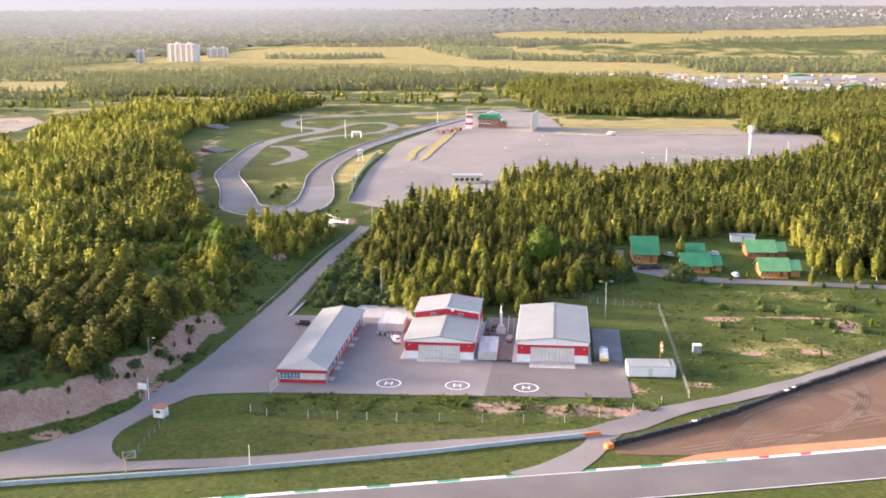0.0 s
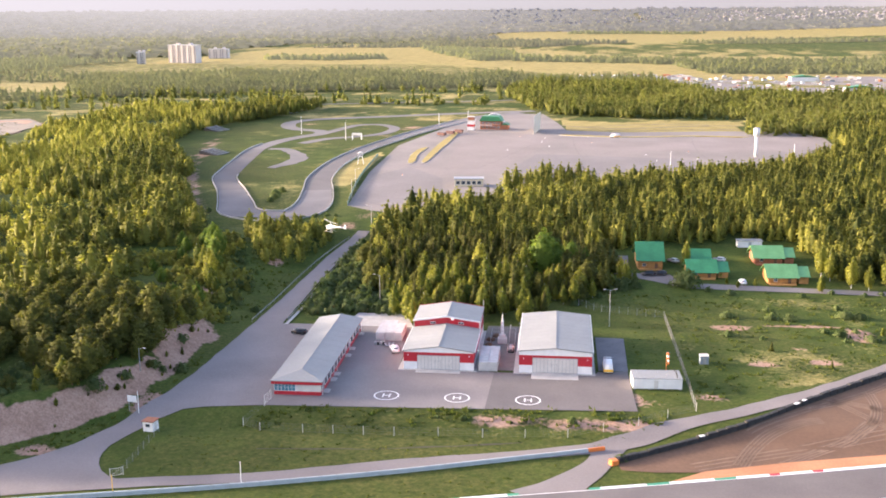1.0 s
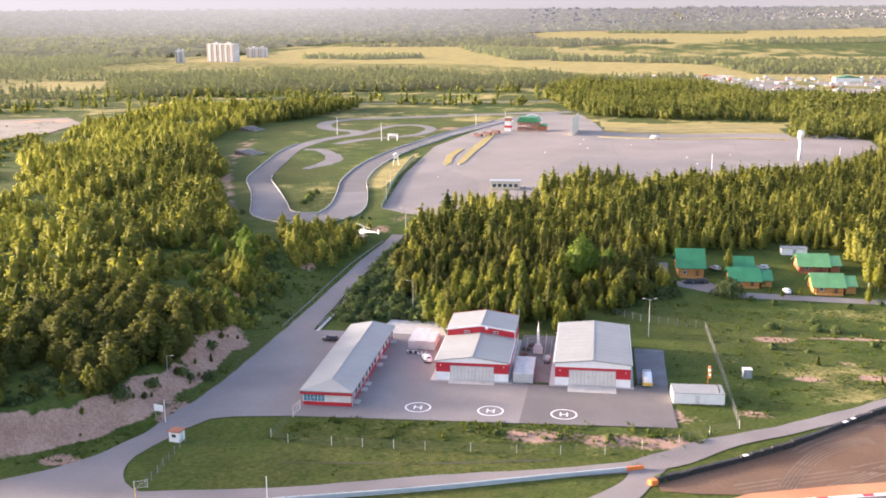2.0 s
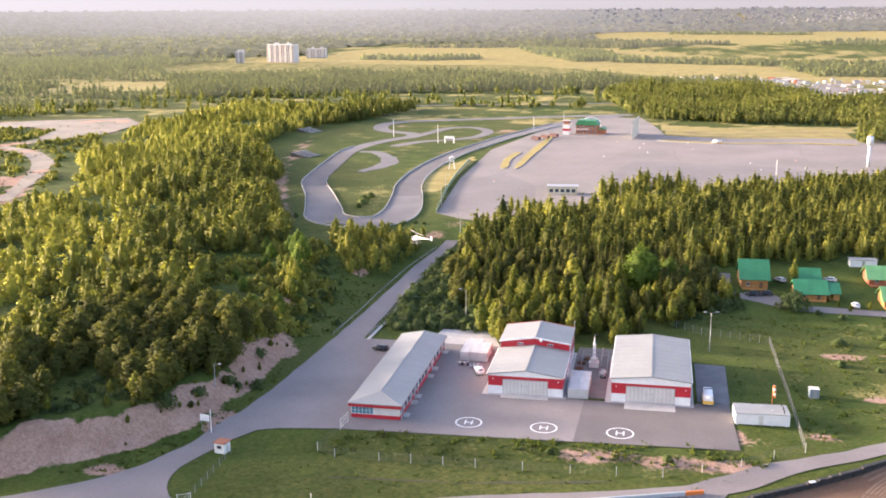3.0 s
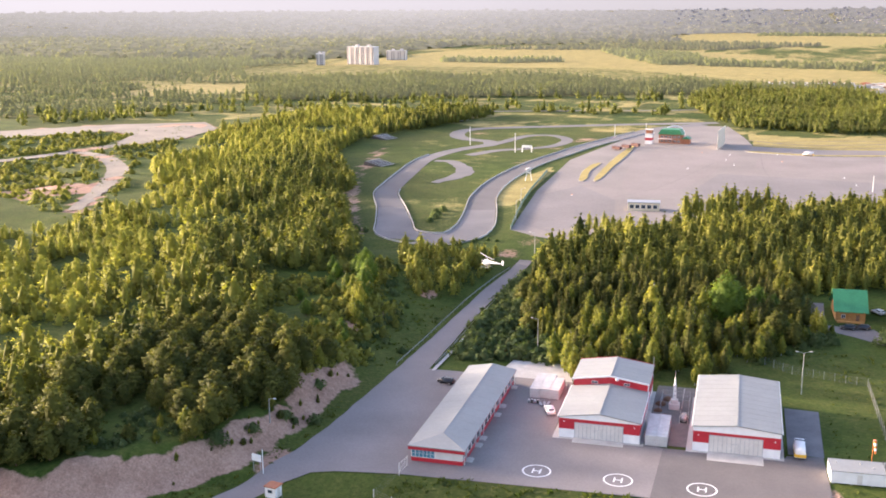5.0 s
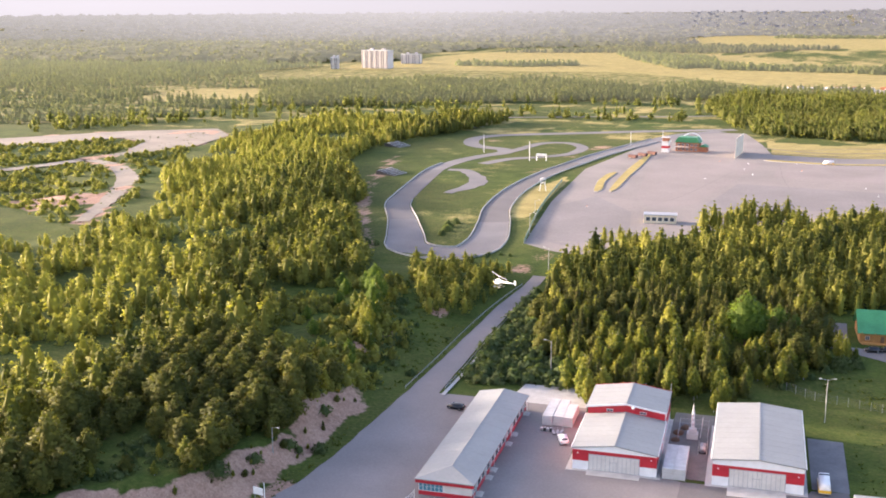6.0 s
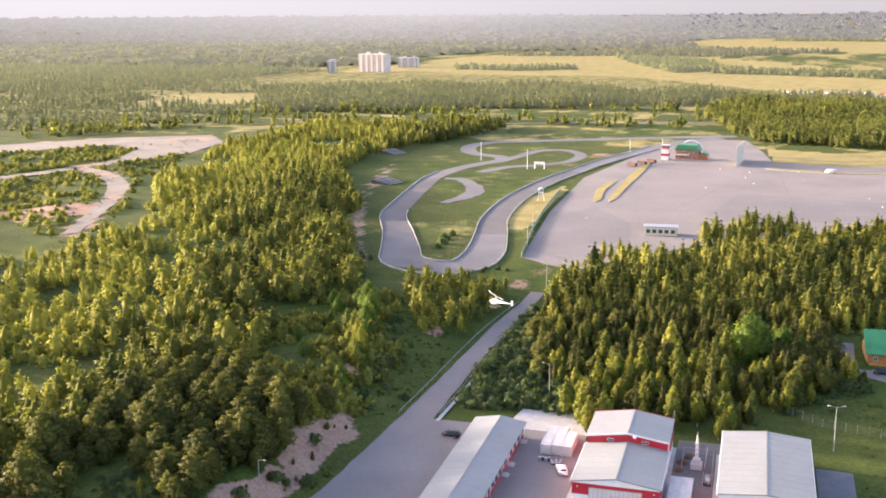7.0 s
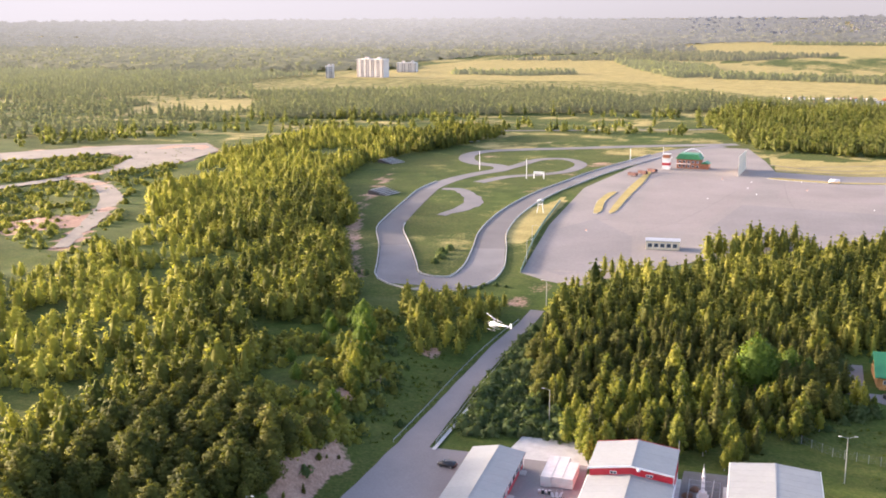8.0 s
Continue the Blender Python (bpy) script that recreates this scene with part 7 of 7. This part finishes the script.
bush_meshes = []
for i in range(2):
    bush_meshes.append(crown_mesh("bush_crown", crown("bush", 2.4, 2.0, 34, 20, 0.34, 150 + i), M["shrub"]))
for i, (x, y, s) in enumerate(((93, 76, 1.0), (106, 75, 1.0), (111, 74, 1.1), (128, 78, 1.2), (132, 77, 1.0), (122, 59, 0.9), (130, 55, 1.0), (-69, -12, 1.1), (-65, -3, 0.85), (-56.5, 13, 0.9), (-60, 9, 0.6), (84, 108.5, 2.2), (60, 138, 1.6), (63, 104, 1.5), (67, 107, 1.2), (55.3, -29.2, 0.6), (20, -12.5, 0.5), (45, -12, 0.55), (-90, 246, 1.0), (-91, 238, 1.1), (-89, 229, 1.1), (-89, 221, 0.8))):
    t = thing("bush", "rounded grey-green bush in the rough meadow" if i < 7 else "round green bush on bare ground", "bush", (x, y, base_z(x, y) - 0.1), i * 47, "round bushes")
    t.scale = (s * 1.15, s, s * (0.85 if i < 7 else 1.1))
    part("crown", bush_meshes[i % 2], None, t)
    bm = bmesh.new()
    for k in range(4):
        tube((0, 0, -0.2), (math.cos(k * 1.6) * 0.6, math.sin(k * 1.6) * 0.6, 1.3), 0.05, 0.02, 5, bm)
    part("stem", bm, M["bark"], t)
for x, y, k, s in ((86.5, 131, 3, 0.75), (62.5, 111, 4, 0.85), (65, 112, 7, 0.7), (64, 108, 3, 0.7), (67, 109, 7, 0.6), (133, 118, 4, 0.9), (128, 108, 7, 0.6), (138, 110, 3, 0.85), (143, 108, 4, 0.8), (150, 112, 3, 0.9), (131, 122, 3, 0.95), (-1, 57.8, 3, 0.8), (2, 61, 4, 0.95), (-3, 61, 3, 0.85), (97, 119, 7, 0.3), (101, 108, 7, 0.3), (107, 110, 7, 0.35), (98, 112, 7, 0.3), (127, 105, 7, 0.5), (-72, 82, 4, 0.75), (-67, 75, 7, 0.8), (-70, 78, 3, 0.6), (-78, 111, 4, 0.8), (-66, 54, 7, 0.6), (-69, 62, 7, 0.7), (-72, 88, 3, 0.8), (-75, 93, 4, 0.85), (-78, 97, 3, 0.7), (-73, 98, 7, 0.9), (-82, 102, 4, 0.8), (-70, 82, 7, 0.7), (100, 44, 6, 0.3), (134, 60, 7, 0.35), (113, 31, 6, 0.25)):
    plant(k, x, y, s, 33 * k)
for x, y, k, s in ((-80, -19, 7, 0.4), (-86, -20, 2, 0.4), (-92, -24, 7, 0.5), (-83, -12, 4, 0.35), (-76, -11, 2, 0.45), (-97, -27, 2, 0.5), (14.5, 114, 3, 1.05), (30, 114, 3, 1.0), (27, 110, 4, 1.0), (24.5, 97, 3, 0.9), (-8, 67, 3, 0.9), (2, 92, 4, 1.0), (8, 96, 3, 0.95), (41.5, 105, 4, 0.75), (-4, 72, 4, 0.95), (18, 92, 4, 0.95), (12, 82, 7, 1.1)):
    plant(k, x, y, s, 51 * k + x)
for x, y, s in ((-93, 122, 0.5), (-97, 128, 0.55), (-88, 128, 0.6), (-72, 84, 0.5), (-94, 92, 0.4), (-86, 78, 0.45), (-76, 62, 0.4), (-90, 108, 0.45), (36.5, 117, 1.3), (40, 121, 0.95), (46, 126, 0.8), (51, 124, 0.65), (43, 116, 0.6), (-80, 118, 0.8), (-78, 108, 0.7), (-84, 124, 0.75), (-74, 96, 0.6), (-87, 134, 0.7), (-70, 66, 0.5), (-66, 58, 0.45), (50, 112, 0.5), (54, 106, 0.5)):
    plant(8, x, y, s, 37 * x)

# ---- the far town and blocks ----
def block(at, turn, w, d, h, floors, cols, label):
    t = thing("apartment_block", label, "apartment block", at, turn, "distant apartment blocks")
    wall = part("wall", box(0, w, 0, d, -1, h), M["brick"], t)
    part("roof", box(-0.4, w + 0.4, -0.4, d + 0.4, h, h + 0.8), M["panel"], t)
    for x in (w * 0.25, w * 0.7):
        part("roof_house", box(x, x + 4, d * 0.3, d * 0.7, h + 0.8, h + 3.5), M["brick"], t)
    for i in range(cols):
        for j in range(floors):
            x, z = w * (i + 0.5) / cols, h * (j + 0.5) / floors
            if i % 3 == 1:
                part("balcony", box(x - 1.5, x + 1.5, -1.0, 0.0, z - 1.1, z + 0.1), M["panel"], t)
            else:
                part("window", box(x - 0.9, x + 0.9, -0.12, 0.02, z - 0.7, z + 0.8), M["glass"], t)


block((-569, 1386, 6.4), -13, 49, 16, 27, 9, 15, "nine-storey pale brick apartment block far off")
block((-607, 1351, 6.4), 20, 13, 12, 17, 6, 5, "smaller pale apartment block beside trees")
block((-549, 1520, 6.4), 6, 33, 14, 15, 5, 9, "low pale apartment block behind trees")
rnd = random.Random(3)
for i in range(150):
    if i < 95:
        a, b = rnd.uniform(178, 400), rnd.uniform(840, 1085)
        w, d, h = rnd.uniform(2.5, 7), rnd.uniform(2.2, 4.5), rnd.uniform(1.4, 2.8)
    else:
        a, b = rnd.uniform(60, 190), rnd.uniform(1010, 1075)
        w, d, h = rnd.uniform(5, 12), rnd.uniform(4, 7), rnd.uniform(2, 3.6)
    if i in (5, 40):
        a, b = (322, 850) if i == 5 else (300, 1000)
        w, d, h = 30, 11, 5
    name = "depot_shed"
    t = thing(name, "low pale depot shed on a far yard", "shed", (a, b, base_z(a, b)), rnd.uniform(-25, 25), "sheds of the far depot")
    part("body", box(0, w, 0, d, -0.5, h, 0.05), M[rnd.choice(["white", "panel", "panel", "steel", "log_red", "blue_barrier", "concrete"])], t)
    part("roof", prism([(-0.3, h), (w + 0.3, h), (w / 2, h + w * 0.08)], -0.3, d + 0.3), M[rnd.choice(["roof_white", "steel", "panel", "concrete", "log_red"]) if i not in (5, 40) else "green_roof"], t)
structure("pavement", patch("pavement", [(165, 830), (420, 830), (420, 1095), (170, 1000)], 0.1, M["asphalt_lot"], 60), "pale yard of the far depot", "yard")

# glowing shell: painted haze, far hills and sky that close the horizon
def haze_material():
    m = bpy.data.materials.new("far_haze_glow")
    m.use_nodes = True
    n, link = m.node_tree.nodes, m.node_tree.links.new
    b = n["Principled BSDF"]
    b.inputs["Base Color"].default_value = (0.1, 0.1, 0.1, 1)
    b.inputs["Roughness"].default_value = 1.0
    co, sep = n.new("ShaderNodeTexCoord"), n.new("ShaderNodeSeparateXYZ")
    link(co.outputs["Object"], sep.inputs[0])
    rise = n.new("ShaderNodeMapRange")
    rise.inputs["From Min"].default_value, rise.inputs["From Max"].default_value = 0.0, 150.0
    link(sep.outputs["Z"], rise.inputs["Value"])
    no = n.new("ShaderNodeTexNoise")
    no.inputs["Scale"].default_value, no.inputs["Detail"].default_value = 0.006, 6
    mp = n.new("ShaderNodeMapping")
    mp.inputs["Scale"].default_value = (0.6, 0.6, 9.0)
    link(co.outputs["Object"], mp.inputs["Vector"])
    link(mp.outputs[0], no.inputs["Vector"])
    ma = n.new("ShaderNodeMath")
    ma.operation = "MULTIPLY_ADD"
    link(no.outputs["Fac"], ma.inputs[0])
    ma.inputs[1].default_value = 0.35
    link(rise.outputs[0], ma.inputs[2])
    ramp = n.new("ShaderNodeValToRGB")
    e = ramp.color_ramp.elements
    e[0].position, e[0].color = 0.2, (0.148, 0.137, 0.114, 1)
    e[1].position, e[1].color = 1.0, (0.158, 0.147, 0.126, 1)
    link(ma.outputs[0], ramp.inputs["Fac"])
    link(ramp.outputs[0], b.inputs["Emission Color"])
    # painted glow, stronger on the sunward side
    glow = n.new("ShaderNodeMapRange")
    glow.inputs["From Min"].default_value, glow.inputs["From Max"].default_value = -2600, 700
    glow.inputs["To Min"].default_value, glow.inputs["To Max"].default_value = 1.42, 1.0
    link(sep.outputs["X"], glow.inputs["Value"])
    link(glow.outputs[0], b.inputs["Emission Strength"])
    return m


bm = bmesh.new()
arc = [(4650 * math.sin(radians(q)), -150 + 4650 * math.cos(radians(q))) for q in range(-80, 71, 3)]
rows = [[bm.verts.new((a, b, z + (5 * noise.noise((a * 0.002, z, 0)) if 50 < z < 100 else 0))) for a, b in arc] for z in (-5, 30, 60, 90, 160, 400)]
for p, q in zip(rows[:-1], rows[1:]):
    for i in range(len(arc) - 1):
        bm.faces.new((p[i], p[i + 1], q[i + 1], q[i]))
structure("backdrop", bm_mesh("backdrop", bm, haze_material(), True), "glowing shell of painted far haze and pale evening sky along the horizon", "backdrop")
